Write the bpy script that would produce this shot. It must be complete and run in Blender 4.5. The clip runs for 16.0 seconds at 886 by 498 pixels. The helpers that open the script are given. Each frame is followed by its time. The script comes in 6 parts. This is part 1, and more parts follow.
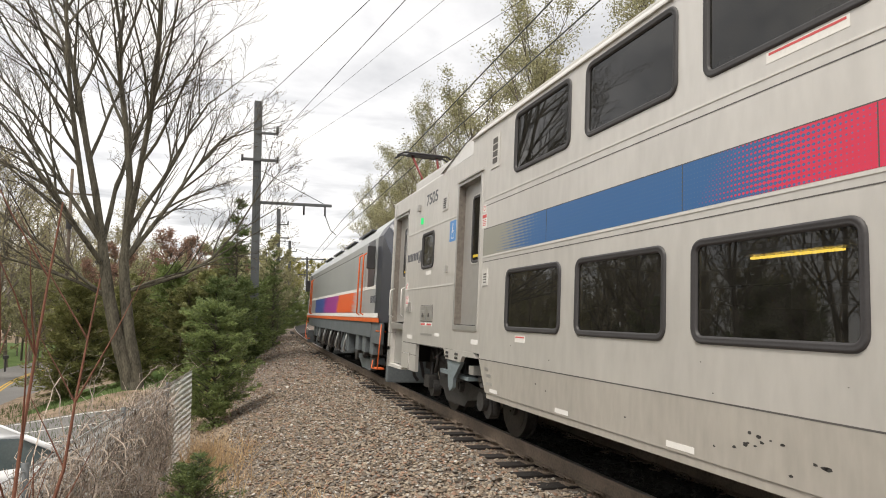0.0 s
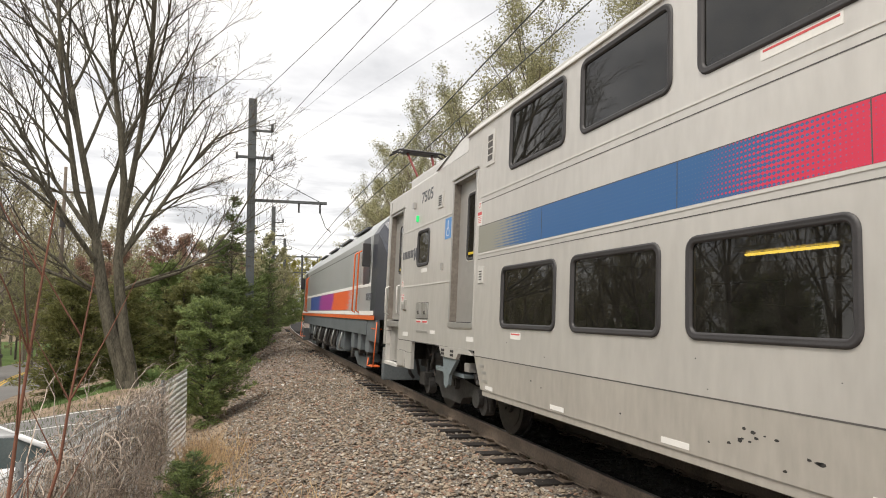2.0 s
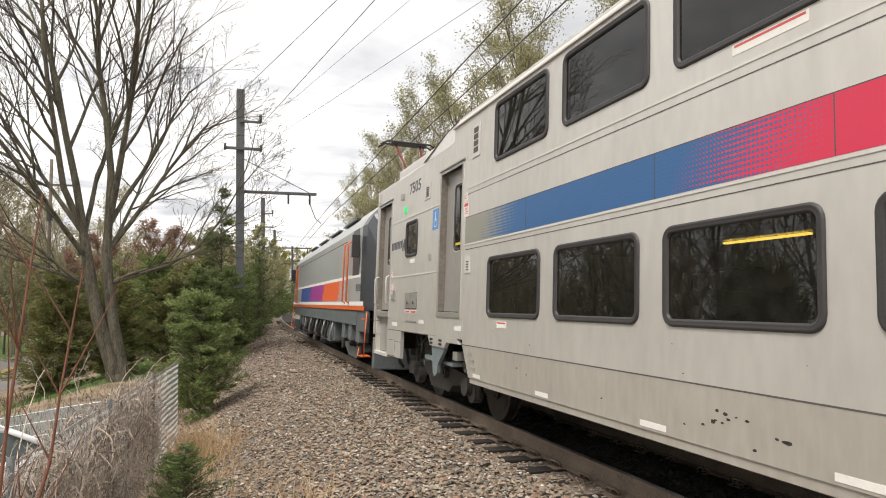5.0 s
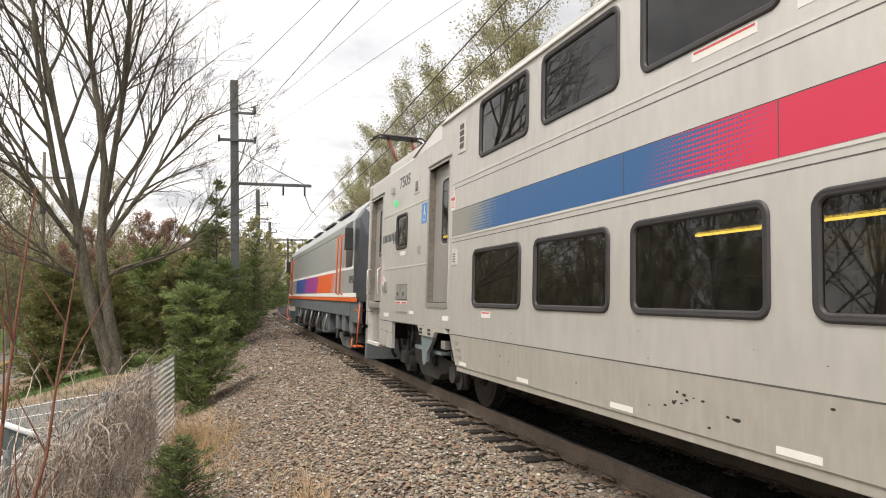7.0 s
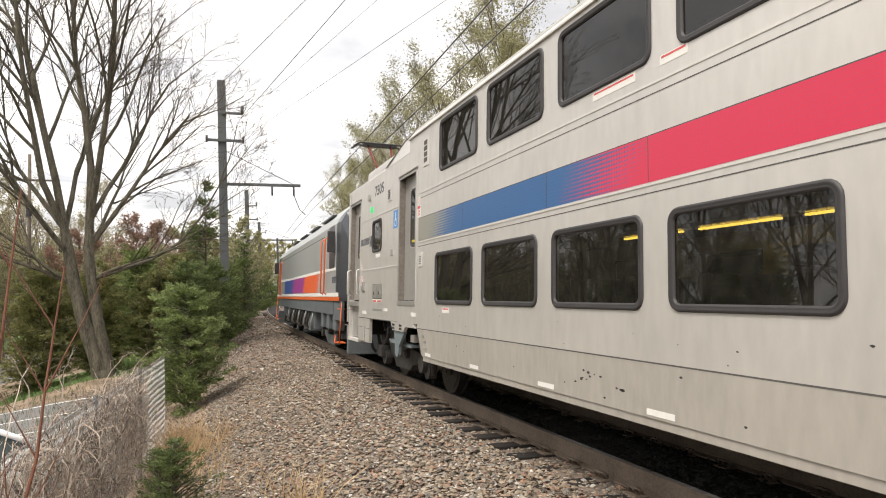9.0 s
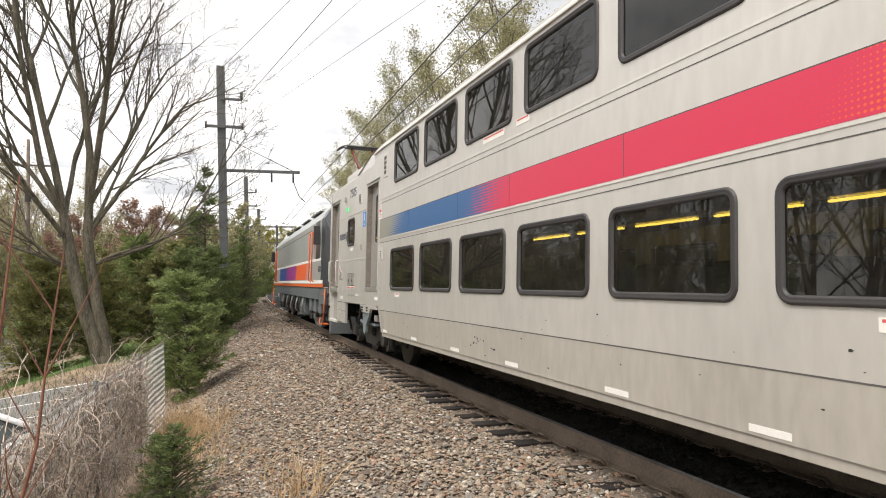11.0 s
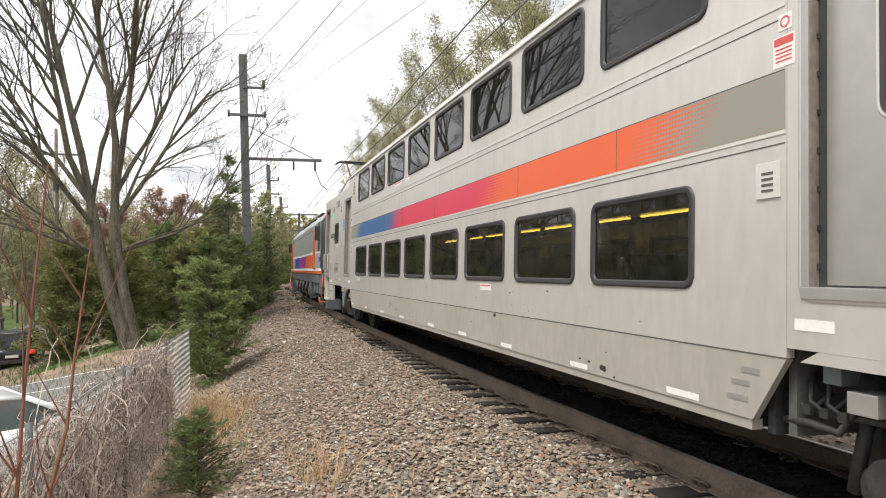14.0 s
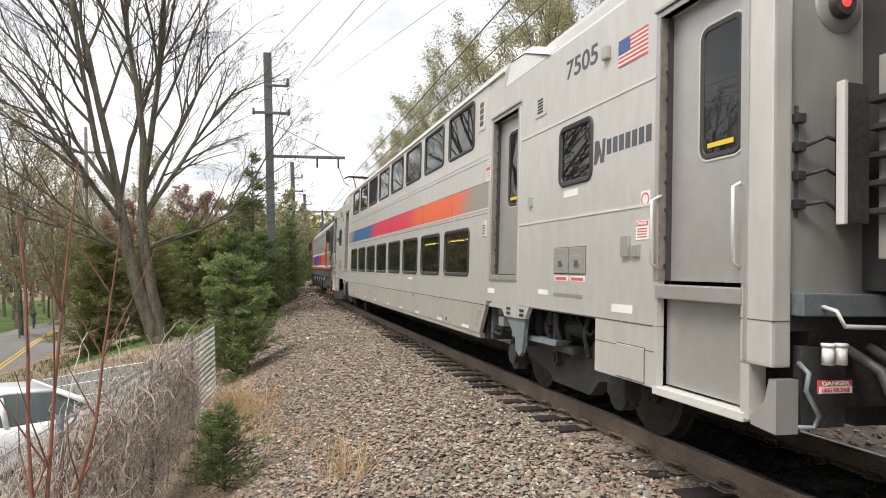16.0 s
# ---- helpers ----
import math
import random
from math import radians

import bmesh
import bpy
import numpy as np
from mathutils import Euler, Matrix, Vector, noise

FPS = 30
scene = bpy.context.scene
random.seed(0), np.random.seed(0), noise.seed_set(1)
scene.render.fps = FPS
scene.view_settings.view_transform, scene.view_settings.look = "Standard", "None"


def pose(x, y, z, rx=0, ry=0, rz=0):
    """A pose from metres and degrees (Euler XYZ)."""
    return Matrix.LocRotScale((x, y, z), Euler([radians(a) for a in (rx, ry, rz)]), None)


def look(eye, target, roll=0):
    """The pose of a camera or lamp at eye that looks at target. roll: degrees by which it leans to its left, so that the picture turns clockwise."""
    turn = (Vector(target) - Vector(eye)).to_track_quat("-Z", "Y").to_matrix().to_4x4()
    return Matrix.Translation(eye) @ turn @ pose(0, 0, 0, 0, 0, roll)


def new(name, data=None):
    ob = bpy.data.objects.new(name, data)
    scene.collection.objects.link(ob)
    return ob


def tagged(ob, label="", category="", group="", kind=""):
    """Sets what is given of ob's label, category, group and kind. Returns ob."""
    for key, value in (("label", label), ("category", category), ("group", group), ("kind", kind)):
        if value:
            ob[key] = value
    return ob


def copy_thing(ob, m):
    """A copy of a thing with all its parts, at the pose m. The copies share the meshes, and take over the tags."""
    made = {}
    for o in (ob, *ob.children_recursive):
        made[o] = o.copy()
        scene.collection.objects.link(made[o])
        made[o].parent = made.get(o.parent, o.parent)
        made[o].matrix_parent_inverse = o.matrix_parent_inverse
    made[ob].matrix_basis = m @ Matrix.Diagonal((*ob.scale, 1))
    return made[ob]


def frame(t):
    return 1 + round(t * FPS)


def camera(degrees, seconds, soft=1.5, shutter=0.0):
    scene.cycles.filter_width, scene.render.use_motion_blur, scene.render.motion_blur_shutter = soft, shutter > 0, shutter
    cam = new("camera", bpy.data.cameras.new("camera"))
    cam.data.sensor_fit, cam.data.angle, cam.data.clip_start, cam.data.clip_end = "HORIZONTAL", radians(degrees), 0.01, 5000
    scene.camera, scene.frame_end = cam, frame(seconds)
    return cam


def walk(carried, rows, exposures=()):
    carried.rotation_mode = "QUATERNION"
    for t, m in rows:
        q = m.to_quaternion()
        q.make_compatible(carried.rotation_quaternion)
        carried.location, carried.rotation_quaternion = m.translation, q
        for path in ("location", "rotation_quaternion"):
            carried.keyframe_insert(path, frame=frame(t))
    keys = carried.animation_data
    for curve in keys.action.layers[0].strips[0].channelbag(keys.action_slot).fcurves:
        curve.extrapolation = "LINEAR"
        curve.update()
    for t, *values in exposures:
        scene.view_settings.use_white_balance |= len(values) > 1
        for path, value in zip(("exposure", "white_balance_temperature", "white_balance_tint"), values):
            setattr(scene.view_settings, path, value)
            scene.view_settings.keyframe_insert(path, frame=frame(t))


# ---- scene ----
cam = camera(68.15, 16.0, 1.0)
EYE = (0.0, 0.0, 1.777)
TILT = radians(2.8)   # superelevation of the track
TRACK_X, CURVE = 4.554, 0.001163   # centre line beside the camera, 1 / radius of its bend to the right
TURNS = [
    (0.0, 95.58, -0.02, -18.05),
    (0.5, 95.41, 0.19, -18.30),
    (1.0, 95.49, 0.24, -18.49),
    (1.5, 95.35, 0.22, -18.58),
    (2.0, 95.35, 0.17, -18.44),
    (2.5, 95.14, 0.11, -18.62),
    (3.0, 94.88, 0.21, -18.98),
    (3.5, 94.62, 0.38, -19.08),
    (4.0, 94.53, 0.69, -19.02),
    (6.5, 93.97, 0.85, -19.59),
    (7.0, 93.67, 1.09, -19.58),
    (7.5, 93.55, 1.07, -19.58),
    (8.0, 93.22, 1.42, -19.76),
    (8.5, 93.54, 1.76, -20.30),
    (9.0, 93.49, 1.87, -20.38),
    (9.5, 93.01, 1.69, -20.32),
    (10.0, 92.67, 1.60, -20.44),
    (12.5, 91.90, 1.47, -20.33),
    (13.0, 91.64, 1.42, -20.00),
    (13.5, 91.74, 1.43, -19.39),
    (14.0, 91.40, 1.43, -18.61),
    (14.5, 91.41, 1.36, -18.01),
    (15.0, 91.40, 1.23, -17.47),
    (15.5, 91.21, 1.25, -16.97),
    (16.0, 91.20, 1.22, -16.65),
]
walk(cam, [(t, pose(*EYE, rx, ry, rz)) for t, rx, ry, rz in TURNS],
     exposures=[(0.0, 0.59, 6900, 10.5), (4.0, 0.63, 6900, 10.5), (8.0, 0.76, 6950, 11.5), (12.5, 0.84, 6800, 11), (14.0, 0.84, 6700, 10.5), (16.0, 0.82, 6600, 9.5)])
# seconds, metres along the track of the coach's middle
TRAVEL = [(0.0, 0.735), (0.5, 0.735), (1.0, 0.735), (1.5, 0.735), (2.0, 0.735), (2.5, 0.735), (3.0, 0.735), (3.5, 0.745), (4.0, 0.766), (6.5, 1.073), (7.0, 1.220), (7.5, 1.413), (8.0, 1.662), (8.5, 1.964), (9.0, 2.326), (9.5, 2.761), (10.0, 3.287), (12.5, 7.045), (13.0, 8.081), (13.5, 9.199), (14.0, 10.384), (14.5, 11.653), (15.0, 12.988), (15.5, 14.389), (16.0, 15.873)]


def travel(t):
    """Metres along the track at t seconds, a smooth curve through TRAVEL."""
    ts, ss = [r[0] for r in TRAVEL], [r[1] for r in TRAVEL]
    g = [0.0]
    for i in range(1, len(ts) - 1):
        g.append((ss[i + 1] - ss[i - 1]) / (ts[i + 1] - ts[i - 1]))
    g.append((ss[-1] - ss[-2]) / (ts[-1] - ts[-2]))
    i = max(0, min(len(ts) - 2, sum(1 for v in ts if v <= t) - 1))
    h = ts[i + 1] - ts[i]
    u = (t - ts[i]) / h
    return ((2 * u ** 3 - 3 * u * u + 1) * ss[i] + (u ** 3 - 2 * u * u + u) * h * g[i]
            + (3 * u * u - 2 * u ** 3) * ss[i + 1] + (u ** 3 - u * u) * h * g[i + 1])


def centre(s):
    """The track's middle at rail height, s metres along, and its heading to the right of +y."""
    a = CURVE * s
    return Vector((TRACK_X + (1 - math.cos(a)) / CURVE, math.sin(a) / CURVE, 0)), a


def on_track(s, v, w):
    """World place: s along, v to the left of the middle, w above rail height, in the tilted track's own frame."""
    c, a = centre(s)
    left = Vector((-math.cos(a), math.sin(a), 0))
    lv = left * math.cos(TILT) + Vector((0, 0, math.sin(TILT)))
    up = Vector((0, 0, math.cos(TILT))) - left * math.sin(TILT)
    return c + lv * v + up * w


def vehicle_pose(s, pivots):
    """Pose of a vehicle whose middle is at s and whose trucks stand pivots apart: x ahead, y left, z up."""
    a, b = centre(s + pivots / 2)[0], centre(s - pivots / 2)[0]
    u = (a - b).normalized()
    left = Vector((-u.y, u.x, 0))
    lv = left * math.cos(TILT) + Vector((0, 0, math.sin(TILT)))
    up = u.cross(lv)
    m = Matrix((u, lv, up)).transposed().to_4x4()
    m.translation = (a + b) / 2
    return m


# ---- world and light ----
def overcast():
    world = bpy.data.worlds.new("overcast_sky")
    scene.world = world
    world.use_nodes = True
    nt = world.node_tree
    nt.nodes.clear()
    out = nt.nodes.new("ShaderNodeOutputWorld")
    bg = nt.nodes.new("ShaderNodeBackground")
    sky = nt.nodes.new("ShaderNodeTexSky")
    sky.sky_type, sky.sun_disc = "NISHITA", False
    sky.sun_elevation, sky.sun_rotation = radians(50), radians(-60)
    dim = nt.nodes.new("ShaderNodeVectorMath")
    dim.operation = "SCALE"
    dim.inputs["Scale"].default_value = 0.10
    co = nt.nodes.new("ShaderNodeTexCoord")
    sep = nt.nodes.new("ShaderNodeSeparateXYZ")
    nt.links.new(co.outputs["Generated"], sep.inputs[0])
    # clouds lie on a flat sheet overhead
    zz = nt.nodes.new("ShaderNodeMath")
    zz.operation = "MAXIMUM"
    zz.inputs[1].default_value = 0.06
    nt.links.new(sep.outputs["Z"], zz.inputs[0])
    flat = nt.nodes.new("ShaderNodeCombineXYZ")
    for axis in "XY":
        dv = nt.nodes.new("ShaderNodeMath")
        dv.operation = "DIVIDE"
        nt.links.new(sep.outputs[axis], dv.inputs[0])
        nt.links.new(zz.outputs[0], dv.inputs[1])
        nt.links.new(dv.outputs[0], flat.inputs[axis])
    noise1 = nt.nodes.new("ShaderNodeTexNoise")
    noise1.inputs["Scale"].default_value = 0.75
    noise1.inputs["Detail"].default_value = 7
    noise1.inputs["Roughness"].default_value = 0.55
    noise1.inputs["Distortion"].default_value = 0.3
    nt.links.new(flat.outputs[0], noise1.inputs["Vector"])
    ramp = nt.nodes.new("ShaderNodeValToRGB")
    ramp.color_ramp.elements[0].position, ramp.color_ramp.elements[0].color = 0.34, (0.56, 0.58, 0.62, 1)
    ramp.color_ramp.elements[1].position, ramp.color_ramp.elements[1].color = 0.56, (1.0, 1.0, 1.0, 1)
    mid = ramp.color_ramp.elements.new(0.46)
    mid.color = (0.80, 0.82, 0.86, 1)
    nt.links.new(noise1.outputs["Fac"], ramp.inputs[0])
    mix = nt.nodes.new("ShaderNodeMix")
    mix.data_type = "RGBA"
    mix.inputs["Factor"].default_value = 0.92
    nt.links.new(sky.outputs[0], dim.inputs[0])
    nt.links.new(dim.outputs[0], mix.inputs["A"])
    nt.links.new(ramp.outputs[0], mix.inputs["B"])
    nt.links.new(mix.outputs["Result"], bg.inputs["Color"])
    bg.inputs["Strength"].default_value = 0.84
    nt.links.new(bg.outputs[0], out.inputs[0])
    sun = new("sun", bpy.data.lights.new("sun", "SUN"))
    sun.data.energy, sun.data.angle, sun.data.color = 2.2, radians(22), (1.0, 0.96, 0.9)
    sun.matrix_world = look((-30, -20, 60), (0, 0, 0))


overcast()


# ---- materials ----
def material(name, color, rough=0.6, metal=0.0, var=0.15, scale=3.0, fine=40.0, bump=0.0, tint=None, spec=0.5, per_object=0.0, per_island=0.0, stretch=(1, 1, 1)):
    """A surface with stains at a large scale and grain at a fine one."""
    m = bpy.data.materials.new(name)
    m.use_nodes = True
    nt = m.node_tree
    b = nt.nodes["Principled BSDF"]
    b.inputs["Roughness"].default_value, b.inputs["Metallic"].default_value = rough, metal
    b.inputs["Specular IOR Level"].default_value = spec
    co = nt.nodes.new("ShaderNodeTexCoord")
    mp = nt.nodes.new("ShaderNodeMapping")
    mp.inputs["Scale"].default_value = stretch
    nt.links.new(co.outputs["Object"], mp.inputs[0])
    n1, n2 = nt.nodes.new("ShaderNodeTexNoise"), nt.nodes.new("ShaderNodeTexNoise")
    n1.inputs["Scale"].default_value, n1.inputs["Detail"].default_value = scale, 5
    n2.inputs["Scale"].default_value, n2.inputs["Detail"].default_value = fine, 3
    nt.links.new(mp.outputs[0], n1.inputs["Vector"])
    nt.links.new(mp.outputs[0], n2.inputs["Vector"])
    add = nt.nodes.new("ShaderNodeMath")
    add.operation = "ADD"
    nt.links.new(n1.outputs["Fac"], add.inputs[0])
    nt.links.new(n2.outputs["Fac"], add.inputs[1])
    value = add
    for amount, kind, socket in ((per_object, "ShaderNodeObjectInfo", "Random"), (per_island, "ShaderNodeNewGeometry", "Random Per Island")):
        if amount:
            info = nt.nodes.new(kind)
            mad = nt.nodes.new("ShaderNodeMath")
            mad.operation = "MULTIPLY_ADD"
            nt.links.new(info.outputs[socket], mad.inputs[0])
            mad.inputs[1].default_value = amount
            nt.links.new(value.outputs[0], mad.inputs[2])
            value = mad
    span = 2.0 + per_object + per_island
    mr = nt.nodes.new("ShaderNodeMapRange")
    mr.inputs["From Min"].default_value = 0.3 * span
    mr.inputs["From Max"].default_value = 0.7 * span
    nt.links.new(value.outputs[0], mr.inputs["Value"])
    mix = nt.nodes.new("ShaderNodeMix")
    mix.data_type = "RGBA"
    dark = tint or tuple(c * (1 - 2 * var) for c in color)
    light = tuple(min(1, c * (1 + var)) for c in color)
    mix.inputs["A"].default_value, mix.inputs["B"].default_value = (*dark, 1), (*light, 1)
    nt.links.new(mr.outputs[0], mix.inputs["Factor"])
    nt.links.new(mix.outputs["Result"], b.inputs["Base Color"])
    if bump:
        bp = nt.nodes.new("ShaderNodeBump")
        bp.inputs["Strength"].default_value, bp.inputs["Distance"].default_value = bump, 0.02
        nt.links.new(add.outputs[0], bp.inputs["Height"])
        nt.links.new(bp.outputs[0], b.inputs["Normal"])
    return m


def glow(name, color, strength):
    m = bpy.data.materials.new(name)
    m.use_nodes = True
    b = m.node_tree.nodes["Principled BSDF"]
    b.inputs["Base Color"].default_value = (*color, 1)
    b.inputs["Emission Color"].default_value = (*color, 1)
    b.inputs["Emission Strength"].default_value = strength
    return m


def tinted_glass(name, through_color):
    m = bpy.data.materials.new(name)
    m.use_nodes = True
    nt = m.node_tree
    nt.nodes.clear()
    out = nt.nodes.new("ShaderNodeOutputMaterial")
    tr, gl, mix, fr = (nt.nodes.new(k) for k in ("ShaderNodeBsdfTransparent", "ShaderNodeBsdfGlossy", "ShaderNodeMixShader", "ShaderNodeFresnel"))
    tr.inputs[0].default_value = (*through_color, 1)
    gl.inputs["Roughness"].default_value = 0.015
    fr.inputs["IOR"].default_value = 1.62
    nt.links.new(fr.outputs[0], mix.inputs[0])
    nt.links.new(tr.outputs[0], mix.inputs[1])
    nt.links.new(gl.outputs[0], mix.inputs[2])
    dust, film = nt.nodes.new("ShaderNodeBsdfDiffuse"), nt.nodes.new("ShaderNodeMixShader")
    co, spots, amount = nt.nodes.new("ShaderNodeTexCoord"), nt.nodes.new("ShaderNodeTexNoise"), nt.nodes.new("ShaderNodeMapRange")
    dust.inputs[0].default_value = (0.5, 0.48, 0.42, 1)
    spots.inputs["Scale"].default_value, spots.inputs["Detail"].default_value = 9.0, 6
    amount.inputs["From Min"].default_value, amount.inputs["From Max"].default_value = 0.3, 0.75
    amount.inputs["To Min"].default_value, amount.inputs["To Max"].default_value = 0.010, 0.042
    nt.links.new(co.outputs["Object"], spots.inputs["Vector"])
    nt.links.new(spots.outputs["Fac"], amount.inputs["Value"])
    nt.links.new(amount.outputs[0], film.inputs[0])
    nt.links.new(mix.outputs[0], film.inputs[1])
    nt.links.new(dust.outputs[0], film.inputs[2])
    nt.links.new(film.outputs[0], out.inputs[0])
    return m


def stripe_paint(name, bands, axis_scale=28.0):
    """Bands of paint along x that turn into one another through halftone dots. bands: (x where it is full, x where it ends, colour)."""
    m = bpy.data.materials.new(name)
    m.use_nodes = True
    nt = m.node_tree
    b = nt.nodes["Principled BSDF"]
    b.inputs["Roughness"].default_value = 0.4
    co = nt.nodes.new("ShaderNodeTexCoord")
    sep = nt.nodes.new("ShaderNodeSeparateXYZ")
    nt.links.new(co.outputs["Object"], sep.inputs[0])

    def math_node(op, a, c=0.0):
        n = nt.nodes.new("ShaderNodeMath")
        n.operation = op
        for i, v in enumerate((a, c)):
            if isinstance(v, (int, float)):
                n.inputs[i].default_value = v
            else:
                nt.links.new(v, n.inputs[i])
        return n.outputs[0]
    # the change of colour leans: it starts further ahead at the foot of the band
    along = math_node("MULTIPLY_ADD", sep.outputs["Z"], 0.7)
    along.node.inputs[2].default_value = -0.7 * 2.64
    along = math_node("ADD", along, sep.outputs["X"])
    # dots: rows along the band, closer over the height
    fx = math_node("SINE", math_node("MULTIPLY", sep.outputs["X"], 2 * math.pi * axis_scale))
    fz = math_node("SINE", math_node("MULTIPLY", sep.outputs["Z"], 2 * math.pi * axis_scale))
    dots = math_node("MULTIPLY_ADD", math_node("ADD", math_node("MULTIPLY", fx, 0.75), fz), 0.27)
    dots.node.inputs[2].default_value = 0.5
    last = (*bands[0][2], 1)
    current = None
    for (p, q) in zip(bands[:-1], bands[1:]):
        ramp = nt.nodes.new("ShaderNodeMapRange")
        ramp.inputs["From Min"].default_value, ramp.inputs["From Max"].default_value = p[1], q[0]
        nt.links.new(along, ramp.inputs["Value"])
        edge = math_node("SUBTRACT", ramp.outputs[0], dots)
        sharp = nt.nodes.new("ShaderNodeMapRange")
        sharp.inputs["From Min"].default_value, sharp.inputs["From Max"].default_value = -0.12, 0.12
        nt.links.new(edge, sharp.inputs["Value"])
        on = math_node("MULTIPLY", sharp.outputs[0], math_node("LESS_THAN", along, p[1]))
        mix = nt.nodes.new("ShaderNodeMix")
        mix.data_type = "RGBA"
        nt.links.new(on, mix.inputs["Factor"])
        if current is None:
            mix.inputs["A"].default_value = last
        else:
            nt.links.new(current, mix.inputs["A"])
        mix.inputs["B"].default_value = (*q[2], 1)
        current = mix.outputs["Result"]
    nt.links.new(current, b.inputs["Base Color"])
    return m


SILVER = material("silver_paint", (0.63, 0.612, 0.578), 0.36, 0.38, 0.06, 0.8, 11, 0.0, stretch=(1, 1, 0.3))
SILVER_LOW = material("dusty_silver", (0.49, 0.465, 0.42), 0.45, 0.28, 0.09, 0.8, 14, 0.0, stretch=(1, 1, 0.3))
ROOF_WHITE = material("roof_white", (0.58, 0.575, 0.56), 0.45, 0.1, 0.06, 1.0, 15)
# end walls: grime, and the shade between coaches put into a darker colour
END_STEEL = material("grimy_shaded_end_steel", (0.36, 0.35, 0.33), 0.45, 0.35, 0.14, 1.2, 5, stretch=(1, 1, 0.3))
JAMB = material("grimy_jamb", (0.27, 0.24, 0.21), 0.5, 0.3, 0.2, 3, 20)
DOOR_STEEL = material("door_steel", (0.46, 0.45, 0.43), 0.34, 0.5, 0.05, 1.0, 8)
RUBBER = material("black_rubber", (0.045, 0.043, 0.045), 0.55, 0, 0.15, 4, 60)
DARK = material("dark_underframe", (0.035, 0.034, 0.033), 0.75, 0, 0.3, 4, 30, 0.1)
GREYSTEEL = material("grey_truck_paint", (0.055, 0.053, 0.051), 0.6, 0.2, 0.3, 3, 30, 0.1)
BLUEGREY = material("blue_grey_paint", (0.20, 0.245, 0.26), 0.55, 0.1, 0.15, 3, 30, 0.04)
WHEEL = material("wheel_steel", (0.06, 0.056, 0.052), 0.5, 0.5, 0.25, 5, 40, 0.05)
GLASS = tinted_glass("tinted_glass", (0.11, 0.105, 0.08))
DOOR_GLASS = tinted_glass("door_glass", (0.10, 0.11, 0.12))
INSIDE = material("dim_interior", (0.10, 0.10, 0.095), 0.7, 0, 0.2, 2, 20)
SEAT = material("dark_blue_seat", (0.05, 0.055, 0.07), 0.8, 0, 0.2, 4, 60)
TUBE = glow("yellow_tube_light", (1.0, 0.74, 0.14), 6.0)
WHITE = material("white_sticker", (0.78, 0.77, 0.74), 0.6, 0, 0.04, 6, 60)
REDPAINT = material("red_sticker", (0.62, 0.10, 0.10), 0.6, 0, 0.08, 6, 60)
YELLOWP = material("yellow_sticker", (0.75, 0.55, 0.04), 0.5, 0, 0.08, 6, 60)
BLUESIGN = material("blue_sticker", (0.10, 0.28, 0.60), 0.5, 0, 0.05, 6, 60)
FLAGBLUE = material("flag_blue", (0.07, 0.11, 0.28), 0.5, 0, 0.05, 6, 60)
LETTER = material("dark_grey_lettering", (0.09, 0.095, 0.11), 0.55, 0, 0.1, 6, 60)
SEAM = material("seam_shadow", (0.10, 0.095, 0.09), 0.8, 0, 0.1, 6, 60)
WHITELINE = material("pale_trim", (0.62, 0.61, 0.58), 0.45, 0.1, 0.05, 3, 40)
LOCO_GREY = material("loco_grey_paint", (0.40, 0.42, 0.42), 0.35, 0.15, 0.05, 1, 20, 0.01)
LOCO_DARK = material("loco_dark_paint", (0.055, 0.06, 0.075), 0.3, 0.1, 0.1, 2, 30)
LOCO_FRAME = material("loco_frame_grey", (0.14, 0.16, 0.17), 0.55, 0.1, 0.15, 2, 30, 0.03)
ORANGE = material("orange_paint", (0.70, 0.14, 0.035), 0.45, 0, 0.1, 4, 50)
BLACKGLASS = tinted_glass("cab_glass", (0.03, 0.03, 0.035))
RAILRUST = material("rusty_rail_web", (0.25, 0.195, 0.15), 0.8, 0.1, 0.25, 3, 40, 0.1)
RAILTOP = material("worn_rail_head", (0.30, 0.28, 0.26), 0.35, 0.8, 0.1, 3, 40)
TIE = material("creosoted_tie", (0.023, 0.0185, 0.0165), 0.85, 0, 0.3, 4, 40, 0.25, per_object=0.6, stretch=(3, 0.6, 1))
STONE = material("ballast_stone", (0.41, 0.315, 0.265), 0.9, 0, 0.35, 8, 60, 0.2, tint=(0.075, 0.058, 0.05), per_island=0.0)
# near-black stones and bed: the shade under the train is put into both colours
STONE_SHADED = material("shade_dark_ballast_stone", (0.014, 0.0125, 0.011), 0.7, 0, 0.35, 8, 60, 0.2, per_island=2.0)
BED_SHADED = material("shade_dark_bed", (0.008, 0.0075, 0.007), 0.8, 0, 0.3, 3, 28, 0.5)
BED = material("ballast_bed", (0.20, 0.155, 0.125), 0.95, 0, 0.4, 3, 28, 0.8, tint=(0.05, 0.042, 0.036))
DIRT = material("leaf_litter", (0.32, 0.24, 0.165), 0.95, 0, 0.3, 1.5, 25, 0.6, tint=(0.07, 0.052, 0.038))
ASPHALT = material("asphalt", (0.20, 0.195, 0.19), 0.9, 0, 0.12, 0.6, 60, 0.15)
GRASS = material("lawn", (0.105, 0.15, 0.045), 0.9, 0, 0.3, 0.7, 20, 0.4, tint=(0.05, 0.09, 0.025))
LINE = material("road_paint_white", (0.7, 0.7, 0.67), 0.7, 0, 0.12, 4, 50)
YLINE = material("road_paint_yellow", (0.66, 0.42, 0.05), 0.7, 0, 0.12, 4, 50)
